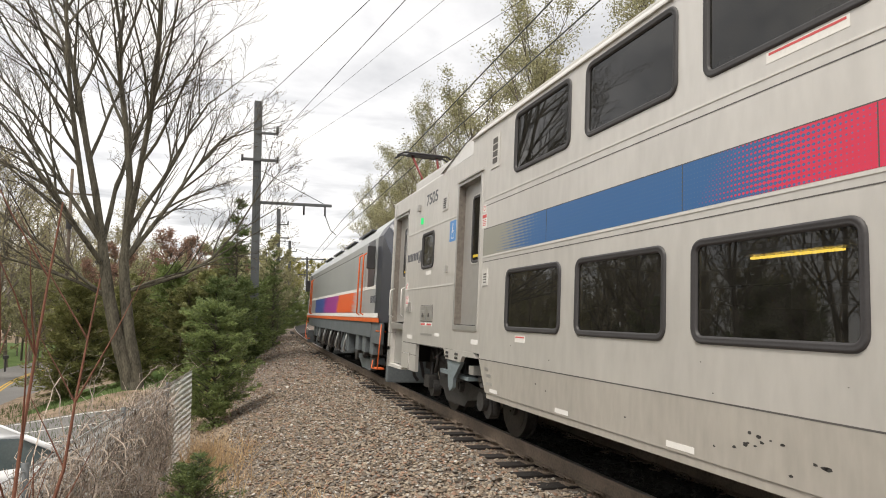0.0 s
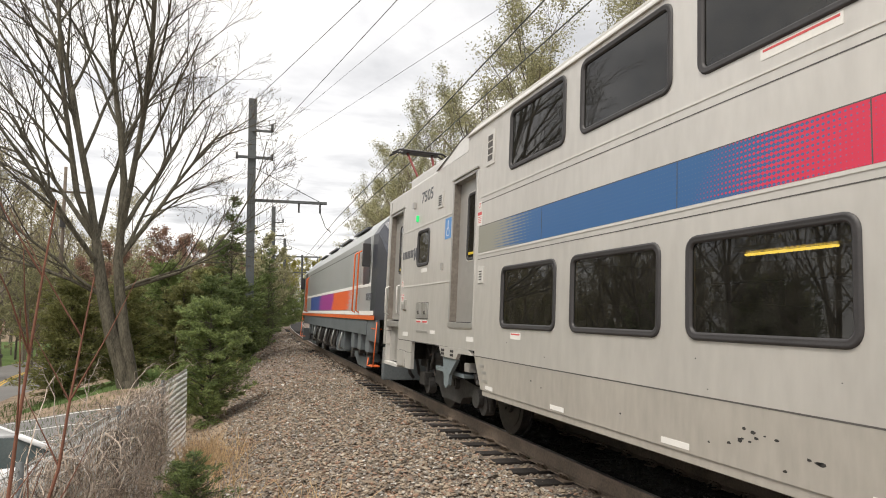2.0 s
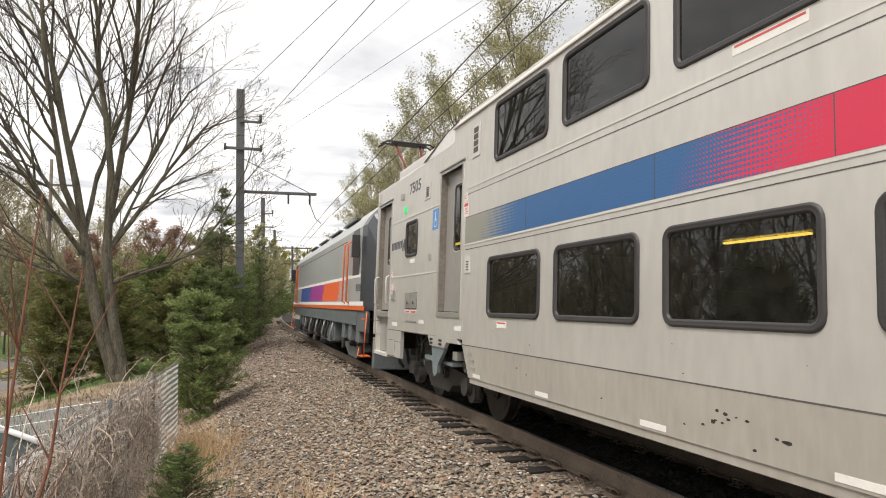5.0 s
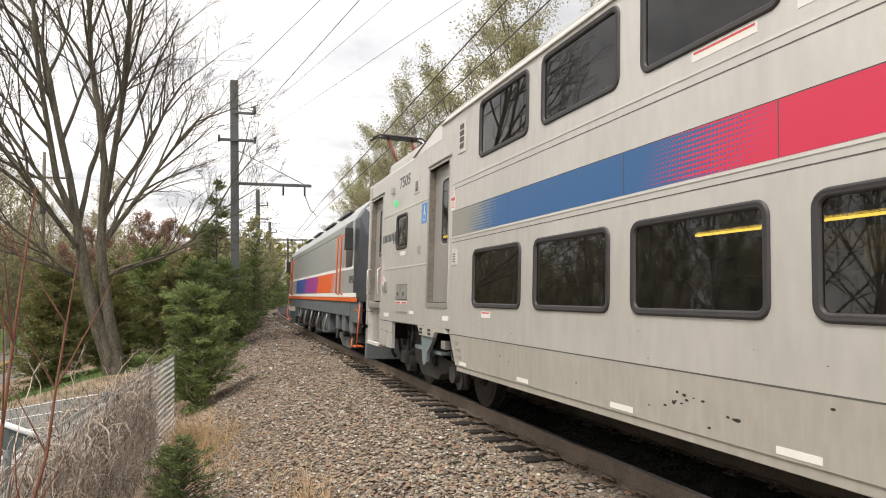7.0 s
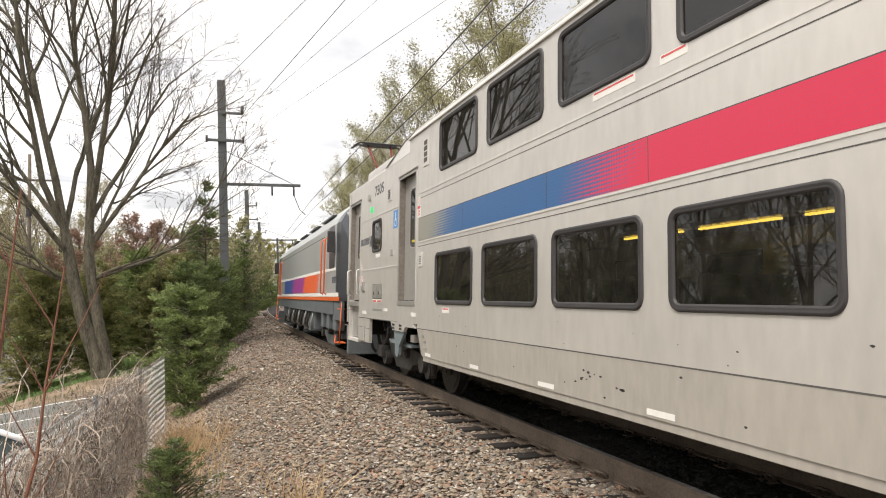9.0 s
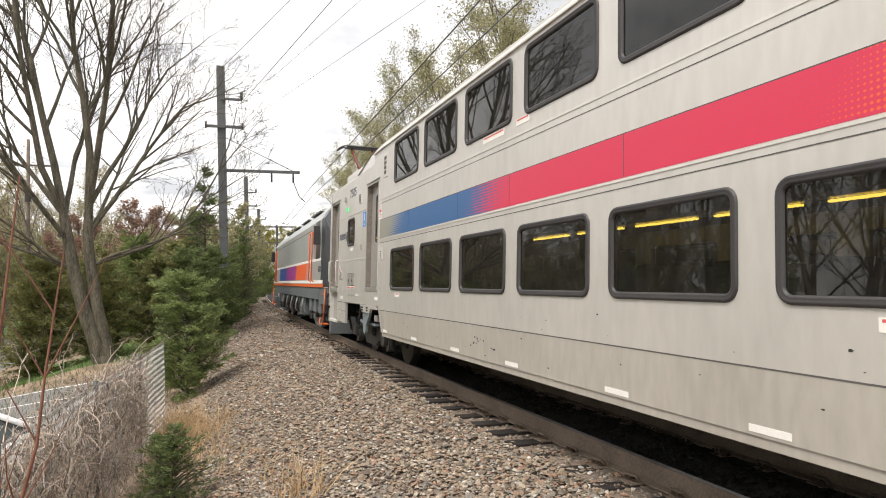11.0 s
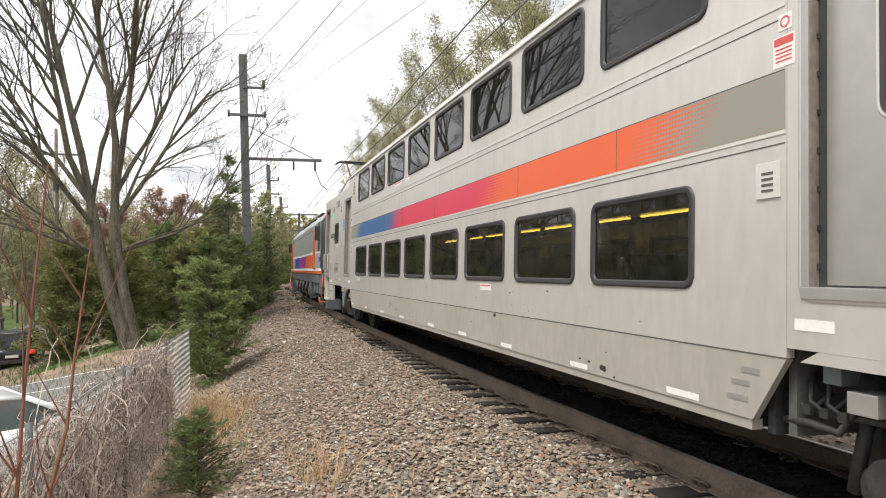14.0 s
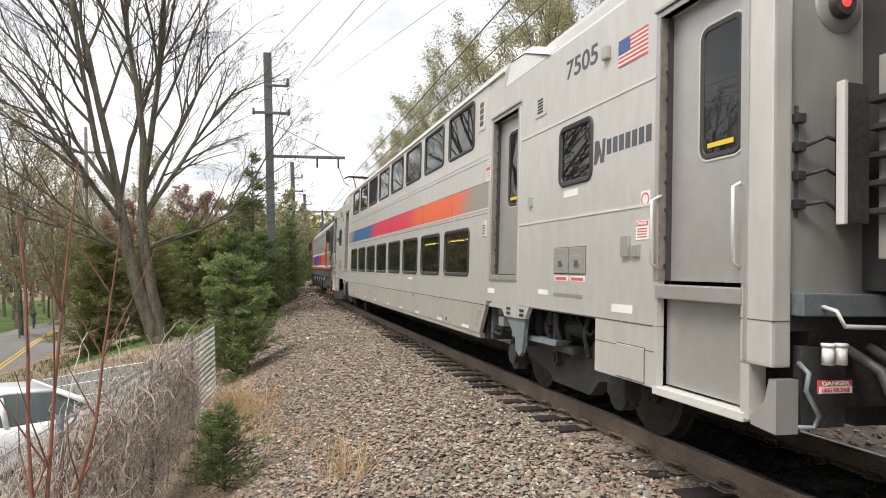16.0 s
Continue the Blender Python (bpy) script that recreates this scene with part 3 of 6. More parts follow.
def build_ballast():
    rng = np.random.default_rng(7)
    base = np.array([(0, 0, 1), (0.9, 0, 0.35), (0.25, 0.85, 0.3), (-0.75, 0.5, 0.35), (-0.7, -0.55, 0.3), (0.3, -0.9, 0.35), (0, 0, -0.5)])
    tri = np.array([(0, 1, 2), (0, 2, 3), (0, 3, 4), (0, 4, 5), (0, 5, 1), (6, 2, 1), (6, 3, 2), (6, 4, 3), (6, 5, 4), (6, 1, 5)])

    def scatter(name, n, s0, s1, v0, v1, r0, r1, lift, mat=None):
        s = s0 + (s1 - s0) * rng.random(n) ** 1.35
        v = rng.uniform(v0, v1, n)
        verts = np.empty((n, 7, 3))
        for i in range(n):
            c, a = centre(float(s[i]))
            x, y = c.x - math.cos(a) * v[i], c.y + math.sin(a) * v[i]
            r = rng.uniform(r0, r1) * (1.5 if rng.random() < 0.06 else 1)
            p = base * (1 + rng.uniform(-0.28, 0.28, (7, 3))) * np.array((1, rng.uniform(0.55, 0.95), rng.uniform(0.45, 0.85))) * r
            t, q = rng.uniform(0, 6.283), rng.uniform(-0.7, 0.7)
            ct, st, cq, sq = math.cos(t), math.sin(t), math.cos(q), math.sin(q)
            p = p @ np.array(((1, 0, 0), (0, cq, sq), (0, -sq, cq))) @ np.array(((ct, st, 0), (-st, ct, 0), (0, 0, 1)))
            verts[i] = p + (x, y, ground_z(x, y) + rng.uniform(-0.3, 0.5) * r + lift)
        faces = (tri[None] + 7 * np.arange(n)[:, None, None]).reshape(-1, 3)
        ob = soup(name, verts.reshape(-1, 3).tolist(), faces.tolist(), mat or STONE)
        tagged(ob, "crushed grey and brown ballast stones", "ballast", kind="stuff")

    scatter("ballast", 36000, 4.2, 20.0, 1.32, 4.6, 0.017, 0.040, 0.010)
    scatter("ballast", 9000, 3.6, 30.0, 0.86, 1.36, 0.016, 0.034, -0.012)
    scatter("ballast", 3000, 4.2, 18.0, 4.4, 5.5, 0.013, 0.032, 0.0)
    scatter("ballast", 9000, 18.0, 60.0, 1.0, 4.6, 0.03, 0.055, 0.010)
    scatter("ballast", 7000, 2.0, 25.0, -0.68, 0.68, 0.018, 0.04, 0.004, STONE_SHADED)
    scatter("ballast", 2500, -2.0, 14.0, -4.5, -0.85, 0.03, 0.06, 0.0)


build_ballast()


# ---- the train ----
HW = 1.52            # half width of the coach
LOW_WINDOWS = [(-6.585 + 1.684 * i, -5.19 + 1.684 * i) for i in range(8)]
HIGH_WINDOWS = [(-6.46 + 1.684 * i, -5.065 + 1.684 * i) for i in range(8)]
LOW_Z, HIGH_Z = (1.488, 2.235), (3.388, 4.145)   # sills and heads of the two rows of windows


def add_window(coach, a0, a1, z0, z1, side, glass=None):
    """A tinted pane in a black rubber gasket; a runs back along the coach."""
    y = side * HW
    o = ring(-a1, -a0, z0, z1, 0.11, [(0, 0.001), (0.006, 0.014), (0.022, 0.018), (0.030, 0.012), (0.040, 0.016), (0.055, 0.010), (0.06, -0.02)], y, side)
    win = part("window", o, RUBBER, coach, "", True)
    bm = bmesh.new()
    out = rounded(-a1 + 0.056, -a0 - 0.056, z0 + 0.056, z1 - 0.056, 0.055)
    bm.faces.new([bm.verts.new((x, y - side * 0.008, z)) for x, z in out[::-side]])
    part("glass", bm, glass or GLASS, win, "dark tinted window pane")
    return win


def hole(a0, a1, z0, z1, inset=0.03):
    return (-a1 + inset, -a0 - inset, z0 + inset, z1 - inset)


def coach_side(coach, side):
    y = side * HW
    low = [hole(a, b, *LOW_Z) for a, b in LOW_WINDOWS]
    high = [hole(a, b, *HIGH_Z) for a, b in HIGH_WINDOWS]
    part("side_wall", wall_sheet(-7.40, 7.40, 1.11, 4.20, low + high, y, 0.06, side), SILVER, coach)
    # lower skirt with slanting ends
    part("skirt", plate([(-7.40, 1.103), (7.40, 1.103), (7.14, 0.70), (-7.14, 0.70)], y - side * 0.05, y), SILVER_LOW, coach)
    part("sill", box(-7.12, 7.12, y - side * 0.10, y - side * 0.012, 0.63, 0.697, 0.006), SILVER_LOW, coach)
    for a, b in LOW_WINDOWS:
        add_window(coach, a, b, *LOW_Z, side)
    for a, b in HIGH_WINDOWS:
        add_window(coach, a, b, *HIGH_Z, side)
    # trim lines
    for z, t in ((2.446, 0.012), (3.215, 0.009)):
        part("trim_line", box(-7.39, 7.39, y - side * 0.01, y + side * 0.006, z - t, z + t, 0.003), WHITELINE, coach)
    for z in (2.38, 3.135, 2.822):
        part("panel_seam", box(-7.39, 7.39, y - side * 0.01, y + side * 0.0022, z - 0.004, z + 0.004), SEAM, coach)
    part("stripe", box(-7.39, 7.39, y - side * 0.01, y + side * 0.003, 2.463, 2.817), STRIPE, coach, "blue, red and orange stripe with halftone ends")
    for a in (-5.55, -3.32, -1.75, 0.35, 3.58, 5.6):
        part("panel_seam", box(-a - 0.004, -a + 0.004, y - side * 0.005, y + side * 0.0042, 2.464, 2.816), SEAM, coach)
    part("panel_seam", box(-7.39, 7.39, y - side * 0.03, y + side * 0.0015, 1.101, 1.112), SEAM, coach)
    # the two ends
    for e in (-1, 1):
        f = lambda a: -e * a          # x of a place that lies a from the middle towards this end

        def span(a0, a1):
            return (min(f(a0), f(a1)), max(f(a0), f(a1)))
        door1, win, door2 = (*span(7.56, 8.46), 1.53, 3.60), (*span(9.66, 10.32), 2.50, 3.05), (*span(11.44, 12.36), 0.66, 3.62)
        part("end_side_wall", wall_sheet(*span(7.404, 12.36), 1.17, 3.97, [door1, win, door2], y, 0.06, side), SILVER, coach)
        part("end_skirt", wall_sheet(*span(10.46, 11.44), 0.68, 1.166, [], y, 0.06, side), SILVER, coach)
        part("corner_post", box(*span(12.36, 12.64), y - side * 0.14, y, 1.02, 3.97, 0.02), SILVER, coach)
        part("corner_post", box(*span(12.36, 12.44), y - side * 0.14, y - side * 0.004, 0.66, 1.018, 0.01), SILVER, coach)
        part("post_seam", box(*span(12.358, 12.642), y - side * 0.13, y + side * 0.002, 1.30, 1.308), SEAM, coach)
        part("post_strip", box(*span(12.40, 12.43), y, y + side * 0.012, 1.04, 3.94, 0.005), DOOR_STEEL, coach)
        part("access_panel", box(*span(10.86, 11.27), y, y + side * 0.016, 0.70, 0.975, 0.004), SILVER, coach)
        a0, a1 = span(10.86, 11.27)
        part("panel_gap", box(a0 - 0.008, a1 + 0.008, y - side * 0.004, y + side * 0.003, 0.692, 0.983), SEAM, coach)
        a0, a1 = span(9.63, 10.36)
        add_window(coach, -a1, -a0, 2.46, 3.10, side, DOOR_GLASS)
        # door near the middle: deep frame, leaf with a tall window
        for (lo, hi, z0, z1, nm) in ((7.56, 8.46, 1.53, 3.60, "a"), (11.44, 12.36, 1.53, 3.62, "b")):
            x0, x1 = span(lo, hi)
            door = part("door", box(x0, x1, y - side * 0.13, y - side * 0.10, z0, z1), DOOR_STEEL, coach, "steel sliding door recessed in its frame")
            w0, w1 = x0 + 0.15, x0 + 0.55
            if nm == "b":
                w0, w1 = x0 + 0.10, x0 + 0.55
            part("window_rim", ring(w0 - 0.022, w1 + 0.022, 2.398, 3.422, 0.11, [(0, 0.0), (0.006, 0.008), (0.018, 0.008), (0.024, 0.0)], y - side * 0.10, side), WHITELINE, door, "pale steel rim")
            part("door_window", ring(w0, w1, 2.42, 3.40, 0.09, [(0, 0.0), (0.006, 0.014), (0.035, 0.012), (0.045, -0.004)], y - side * 0.10, side), RUBBER, door)
            bm = bmesh.new()
            bm.faces.new([bm.verts.new((x, y - side * 0.096, z)) for x, z in rounded(w0 + 0.035, w1 - 0.035, 2.455, 3.365, 0.055)[::-side]])
            part("door_glass", bm, DOOR_GLASS, door)
            part("door_sticker", box(w0 + 0.09, w1 - 0.09, y - side * 0.096, y - side * 0.09, 2.50, 2.535), YELLOWP, door, "small yellow warning sticker")
            fr = bmesh.new()
            for q0, q1, r0, r1 in ((x0 - 0.05, x0, z0, z1), (x1, x1 + 0.05, z0, z1), (x0 - 0.05, x1 + 0.05, z1, z1 + 0.045)):
                box(q0, q1, y - side * 0.14, y + side * 0.010, r0, r1, 0.006, bm=fr)
            part("door_frame", fr, DOOR_STEEL, coach)
            for q0, q1 in ((x0, x0 + 0.008), (x1 - 0.008, x1)):
                part("door_jamb", box(q0, q1, y - side * 0.10, y + side * 0.002, z0, z1), JAMB, coach, "grimy brown door jamb")
            if nm == "a":
                part("frame_lip", ring(x0 - 0.075, x1 + 0.075, z0 - 0.09, z1 + 0.07, 0.10, [(0, 0.001), (0.006, 0.008), (0.026, 0.008), (0.034, 0.003)], y, side), SILVER, coach, "", True)
            hinge = (x1 - 0.014) if e == 1 else (x0 + 0.014)
            part("door_seal", box(hinge - 0.014, hinge + 0.014, y - side * 0.12, y - side * 0.06, z0, z1), RUBBER, coach)
            for k in range(9):
                part("hinge_pin", box(hinge - 0.006, hinge + 0.006, y - side * 0.06, y - side * 0.045, z0 + 0.1 + k * 0.22, z0 + 0.13 + k * 0.22), GREYSTEEL, coach)
            part("drip_rail", box(x0 - 0.10, x1 + 0.06, y, y + side * 0.03, z1 + 0.05, z1 + 0.075, 0.005), DOOR_STEEL, coach, "drip rail over the door")
            if nm == "a":
                part("threshold", box(x0 - 0.05, x1 + 0.05, y - side * 0.13, y + side * 0.014, z0 - 0.07, z0, 0.006), DOOR_STEEL, coach)
                tread = bmesh.new()
                for k in range(9):
                    box(x0 + 0.05 + k * (x1 - x0 - 0.1) / 9, x0 + 0.05 + (k + 0.6) * (x1 - x0 - 0.1) / 9, y - side * 0.10, y + side * 0.004, z0 + 0.001, z0 + 0.012, bm=tread)
                part("tread", tread, RUBBER, coach)
            else:
                part("trap_panel", box(x0, x1, y - side * 0.12, y - side * 0.09, 0.72, 1.39), DOOR_STEEL, coach)
                part("door_beam", box(x0 - 0.02, x1 + 0.02, y - side * 0.10, y + side * 0.012, 1.39, 1.50, 0.012), DOOR_STEEL, coach)
                part("step_tread", box(x0 - 0.04, x1 + 0.04, y - side * 0.14, y + side * 0.012, 0.64, 0.70, 0.006), WHITELINE, coach, "worn step edge with yellow paint")
                for q in (x0, x1):
                    part("grab_bar", tube([(q, y - side * 0.02, 1.62), (q, y + side * 0.06, 1.66), (q, y + side * 0.06, 2.16), (q, y - side * 0.02, 2.20)], 0.016, 6), WHITELINE, coach, "pale steel grab bar", True)
        # vents and grilles
        x0, x1 = span(6.93, 7.20)
        part("vent", box(x0, x1, y, y + side * 0.012, 3.60, 4.05, 0.004), WHITELINE, coach, "pale louvred vent")
        slats = bmesh.new()
        for k in range(4):
            box(x0 + 0.06, x1 - 0.06, y + side * 0.008, y + side * 0.016, 3.66 + k * 0.09, 3.73 + k * 0.09, bm=slats)
        part("vent_slot", slats, SEAM, coach)
        x0, x1 = span(7.17, 7.36)
        part("speaker_grille", box(x0, x1, y, y + side * 0.012, 2.06, 2.28, 0.004), WHITELINE, coach)
        slats = bmesh.new()
        for k in range(4):
            box(x0 + 0.05, x1 - 0.05, y + side * 0.008, y + side * 0.015, 2.10 + k * 0.035, 2.115 + k * 0.035, bm=slats)
        part("speaker_slot", slats, SEAM, coach)
        x0, x1 = span(8.98, 9.28)
        part("intake_frame", box(x0, x1, y, y + side * 0.012, 3.34, 3.60, 0.004), SILVER, coach)
        slats = bmesh.new()
        for k in range(5):
            box(x0 + 0.08, x1 - 0.08, y + side * 0.008, y + side * 0.016, 3.38 + k * 0.035, 3.40 + k * 0.035, bm=slats)
        part("intake_slot", slats, RUBBER, coach)
        for z in (2.14, 3.17):
            part("trim_line", box(*span(8.56, 11.38), y - side * 0.01, y + side * 0.007, z - 0.012, z + 0.012, 0.003), WHITELINE, coach)
        part("panel_seam", box(*span(8.50, 11.38), y - side * 0.01, y + side * 0.0025, 1.16, 1.172), SEAM, coach)
        part("panel_seam", box(*span(10.46, 11.40), y - side * 0.01, y + side * 0.0025, 0.96, 0.966), SEAM, coach)
        # hatches under the window, latch boxes, lamp
        for k in range(2):
            x0, x1 = span(9.56 + 0.36 * k, 9.89 + 0.36 * k)
            part("hatch", box(x0, x1, y, y + side * 0.014, 1.57, 1.83, 0.005), DOOR_STEEL, coach, "dull steel service hatch")
            part("hatch_gap", box(x0 - 0.008, x1 + 0.008, y - side * 0.004, y + side * 0.002, 1.562, 1.838), SEAM, coach)
            part("hatch_latch", box((x0 + x1) / 2 - 0.08, (x0 + x1) / 2 + 0.08, y + side * 0.010, y + side * 0.02, 1.66, 1.75, 0.004), DOOR_STEEL, coach)
            part("hatch_latch", box((x0 + x1) / 2 - 0.04, (x0 + x1) / 2 + 0.04, y + side * 0.016, y + side * 0.024, 1.64, 1.70, 0.003), SEAM, coach)
            part("notice", box(x0 + 0.01, x1 - 0.01, y, y + side * 0.003, 1.49, 1.545), WHITE, coach, "red and white notice")
            part("notice_bar", box(x0 + 0.04, x1 - 0.04, y, y + side * 0.005, 1.50, 1.53), REDPAINT, coach)
        part("latch_box", box(*span(10.92, 11.04), y, y + side * 0.03, 1.72, 1.90, 0.006), DOOR_STEEL, coach)
        part("latch_box", box(*span(11.07, 11.19), y, y + side * 0.025, 1.72, 1.82, 0.006), DOOR_STEEL, coach)
        part("door_button", box(*span(8.86, 8.94), y, y + side * 0.03, 2.33, 2.44, 0.006), DOOR_STEEL, coach)
        part("lamp_housing", box(*span(10.56, 10.66), y, y + side * 0.05, 3.54, 3.66, 0.015), DOOR_STEEL, coach)
        if e == -1:
            part("signal_lamp", box(*span(10.37, 10.45), y + side * 0.001, y + side * 0.03, 3.28, 3.39, 0.008), GREENLAMP, coach, "lit green lamp")
            part("wheelchair_sign", box(*span(8.56, 8.84), y, y + side * 0.004, 2.80, 3.12), BLUESIGN, coach, "blue wheelchair access sticker")
            part("sign_mark", ring(*span(8.63, 8.77), 2.84, 2.97, 0.05, [(0, 0.0045), (0.012, 0.0045)], y, side), WHITE, coach)
            part("sign_mark", box(*span(8.69, 8.715), y, y + side * 0.006, 2.93, 3.08), WHITE, coach)
        # stickers
        part("notice", box(*span(7.30, 7.46), y, y + side * 0.003, 2.84, 3.03), WHITE, coach, "white notice with a red heading")
        part("notice_bar", box(*span(7.31, 7.45), y, y + side * 0.005, 2.975, 3.02), REDPAINT, coach)
        part("notice", box(*span(7.34, 7.44), y, y + side * 0.003, 3.06, 3.16), WHITE, coach)
        part("notice_ring", ring(*span(7.355, 7.425), 3.075, 3.145, 0.034, [(0, 0.005), (0.01, 0.005)], y, side), REDPAINT, coach)
        part("notice", box(*span(11.12, 11.31), y, y + side * 0.003, 1.86, 2.02), WHITE, coach, "white danger notice with a red heading")
        part("notice_bar", box(*span(11.13, 11.30), y, y + side * 0.005, 1.975, 2.012), REDPAINT, coach)
        part("notice", box(*span(11.19, 11.32), y, y + side * 0.003, 2.12, 2.26), WHITE, coach)
        part("notice_ring", ring(*span(11.20, 11.31), 2.135, 2.245, 0.05, [(0, 0.005), (0.014, 0.005)], y, side), REDPAINT, coach)
        part("notice", box(*span(9.75, 10.06), y, y + side * 0.003, 2.35, 2.42), WHITE, coach)
        for a0, a1, z0, z1 in ((7.46, 7.72, 1.28, 1.345), (9.15, 9.40, 1.33, 1.385), (10.75, 11.08, 1.24, 1.31)):
            part("reflector_strip", box(*span(a0, a1), y, y + side * 0.003, z0, z1), WHITE, coach, "scuffed white reflective strip")
        for a0, a1, z0, z1 in ((7.05, 7.20, 0.98, 1.02), (6.96, 7.12, 0.90, 0.935), (6.92, 7.10, 0.80, 0.835), (9.55, 10.2, 1.33, 1.365)):
            part("data_plate", box(*span(a0, a1), y, y + side * 0.004, z0, z1), DOOR_STEEL, coach)
        if side == 1:
            hi = max(span(11.12, 11.31))
            words("notice_heading", "DANGER", hi - 0.02, 1.981, y + 0.0045, 0.15, 0.026, WHITE, coach)
            for k in range(4):
                part("notice_line", box(hi - 0.165, hi - 0.025, y, y + 0.0045, 1.945 - 0.022 * k, 1.954 - 0.022 * k), REDPAINT, coach)
            hi = max(span(7.30, 7.46))
            for k in range(4):
                part("notice_line", box(hi - 0.14, hi - 0.02, y, y + 0.0045, 2.945 - 0.024 * k, 2.954 - 0.024 * k), REDPAINT, coach)
        # number, operator's mark, flag
        if side == 1:
            words("car_number", "7505", f(9.76) if e == 1 else f(10.22), 3.575, y, 0.66, 0.20, LETTER, coach)
            base_a = 10.62
            for k in range(7):
                part("name_bar", box(*span(base_a + k * 0.105, base_a + k * 0.105 + 0.075), y, y + side * 0.003, 2.66, 2.80), LETTER, coach)
            mark = [(10.385, 2.60), (10.43, 2.60), (10.50, 2.70), (10.50, 2.60), (10.57, 2.60), (10.59, 2.82), (10.54, 2.82), (10.53, 2.66), (10.47, 2.82), (10.40, 2.82)]
            part("operator_mark", plate([(f(a), z) for a, z in mark], y, y + side * 0.003), LETTER, coach)
        if e == 1:
            x0, x1 = span(10.80, 11.26)
            part("flag", box(x0, x1, y, y + side * 0.003, 3.40, 3.64), WHITE, coach, "painted flag with red and white stripes")
            for k in range(7):
                part("flag_stripe", box(x0, x1, y, y + side * 0.0045, 3.40 + k * 0.0369, 3.4185 + k * 0.0369), REDPAINT, coach)
            canton = (x1 - 0.19, x1)
            part("flag_canton", box(*canton, y, y + side * 0.006, 3.511, 3.64), FLAGBLUE, coach)
        # truck cover: bolted beam and gusset
        beam = [(f(a), z) for a, z in ((7.50, 1.10), (7.62, 1.168), (8.90, 1.168), (8.78, 1.02), (8.12, 1.01), (8.02, 1.10))]
        part("bolster_beam", plate(beam, y - side * 0.05, y + side * 0.004), SILVER, coach)
        bolts = bmesh.new()
        for a in (8.24, 8.31, 8.66, 8.73):
            for z in (1.06, 1.115):
                disc(0.018, y, y + side * 0.02, 8, f(a), z, bm=bolts)
        part("bolt", bolts, GREYSTEEL, coach)
        part("gusset", plate([(f(a), z) for a, z in ((8.12, 1.01), (8.75, 1.02), (8.66, 0.62), (8.58, 0.56), (8.46, 0.62), (8.44, 0.76))], y - side * 0.07, y - side * 0.02), BLUEGREY, coach)
        part("junction_box", box(*span(7.74, 7.92), y - side * 0.25, y - side * 0.06, 0.86, 0.98, 0.01), DOOR_STEEL, coach)
        part("brake_pipe", tube([(f(7.25), y - side * 0.15, 0.72), (f(7.45), y - side * 0.12, 0.74), (f(7.62), y - side * 0.15, 0.72), (f(7.72), y - side * 0.2, 0.92)], 0.025, 6), GREYSTEEL, coach, "", True)
        # stickers and marks along the middle
    for a0, a1, z in ((-6.98, -6.74, 0.72), (-5.25, -4.98, 0.72), (-3.49, -3.18, 0.72), (-1.80, -1.49, 0.72), (0.1, 0.42, 0.72), (1.62, 1.93, 0.72), (3.17, 3.47, 0.72), (4.85, 5.16, 0.72), (6.3, 6.65, 0.72)):
        part("reflector_strip", box(-a1, -a0, y, y + side * 0.003, z, z + 0.045), WHITE, coach, "scuffed white reflective strip")
    for a0, a1, z in ((-6.27, -6.0, 1.37), (2.45, 2.8, 1.37), (-1.6, -1.3, 3.32), (-2.5, -1.9, 3.30)):
        part("notice", box(-a1, -a0, y, y + side * 0.003, z, z + 0.075), WHITE, coach)
        part("notice_bar", box(-a1 + 0.02, -a0 - 0.02, y, y + side * 0.0045, z + 0.05, z + 0.066), REDPAINT, coach)
    rng = random.Random(21 + side)
    for k in range(46):
        a, z = rng.uniform(-6.5, 6.5), rng.choice((rng.uniform(0.72, 1.05), rng.uniform(1.15, 1.42)))
        if k < 9:
            a, z = -2.62 + rng.gauss(0, 0.13), 0.93 + rng.gauss(0, 0.03)
        elif k < 13:
            a, z = -2.1 + rng.gauss(0, 0.1), 0.86 + rng.gauss(0, 0.015)
        r = rng.uniform(0.006, 0.02) if k < 13 else rng.uniform(0.003, 0.013)
        out = [(-a + r * rng.uniform(0.8, 1.8) * math.cos(t), z + r * rng.uniform(0.5, 0.9) * math.sin(t)) for t in [j * math.pi / 3.5 for j in range(7)]]
        part("paint_chip", plate(out, y, y + side * 0.0015), GREYSTEEL, coach)
    for a, z, r in ((2.95, 1.07, 0.034), (5.42, 0.775, 0.045), (5.19, 0.80, 0.018), (5.03, 0.81, 0.015), (5.6, 0.72, 0.013), (3.4, 1.36, 0.014)):
        out = [(-a + r * rng.uniform(0.9, 1.5) * math.cos(t), z + r * rng.uniform(0.45, 0.9) * math.sin(t)) for t in [j * math.pi / 6 for j in range(12)]]
        part("paint_chip", plate(out, y, y + side * 0.0017), GREYSTEEL, coach)


STRIPE = stripe_paint("stripe_paint", [(7.4, 6.9, (0.27, 0.27, 0.23)), (5.75, 3.05, (0.028, 0.115, 0.29)), (1.75, -2.2, (0.62, 0.035, 0.085)), (-3.3, -5.75, (0.72, 0.125, 0.04)), (-6.9, -7.4, (0.27, 0.27, 0.23))])


def wheel_mesh(r=0.43):
    bm = disc(r, -0.065, 0.055, 32)
    disc(r + 0.026, -0.09, -0.062, 32, bm=bm)
    disc(r - 0.09, 0.05, 0.062, 28, bm=bm)
    disc(0.14, 0.05, 0.11, 16, bm=bm)
    for k in range(5):
        a = k * 2 * math.pi / 5
        disc(0.018, 0.108, 0.122, 6, 0.09 * math.cos(a), 0.09 * math.sin(a), bm=bm)
    return bm


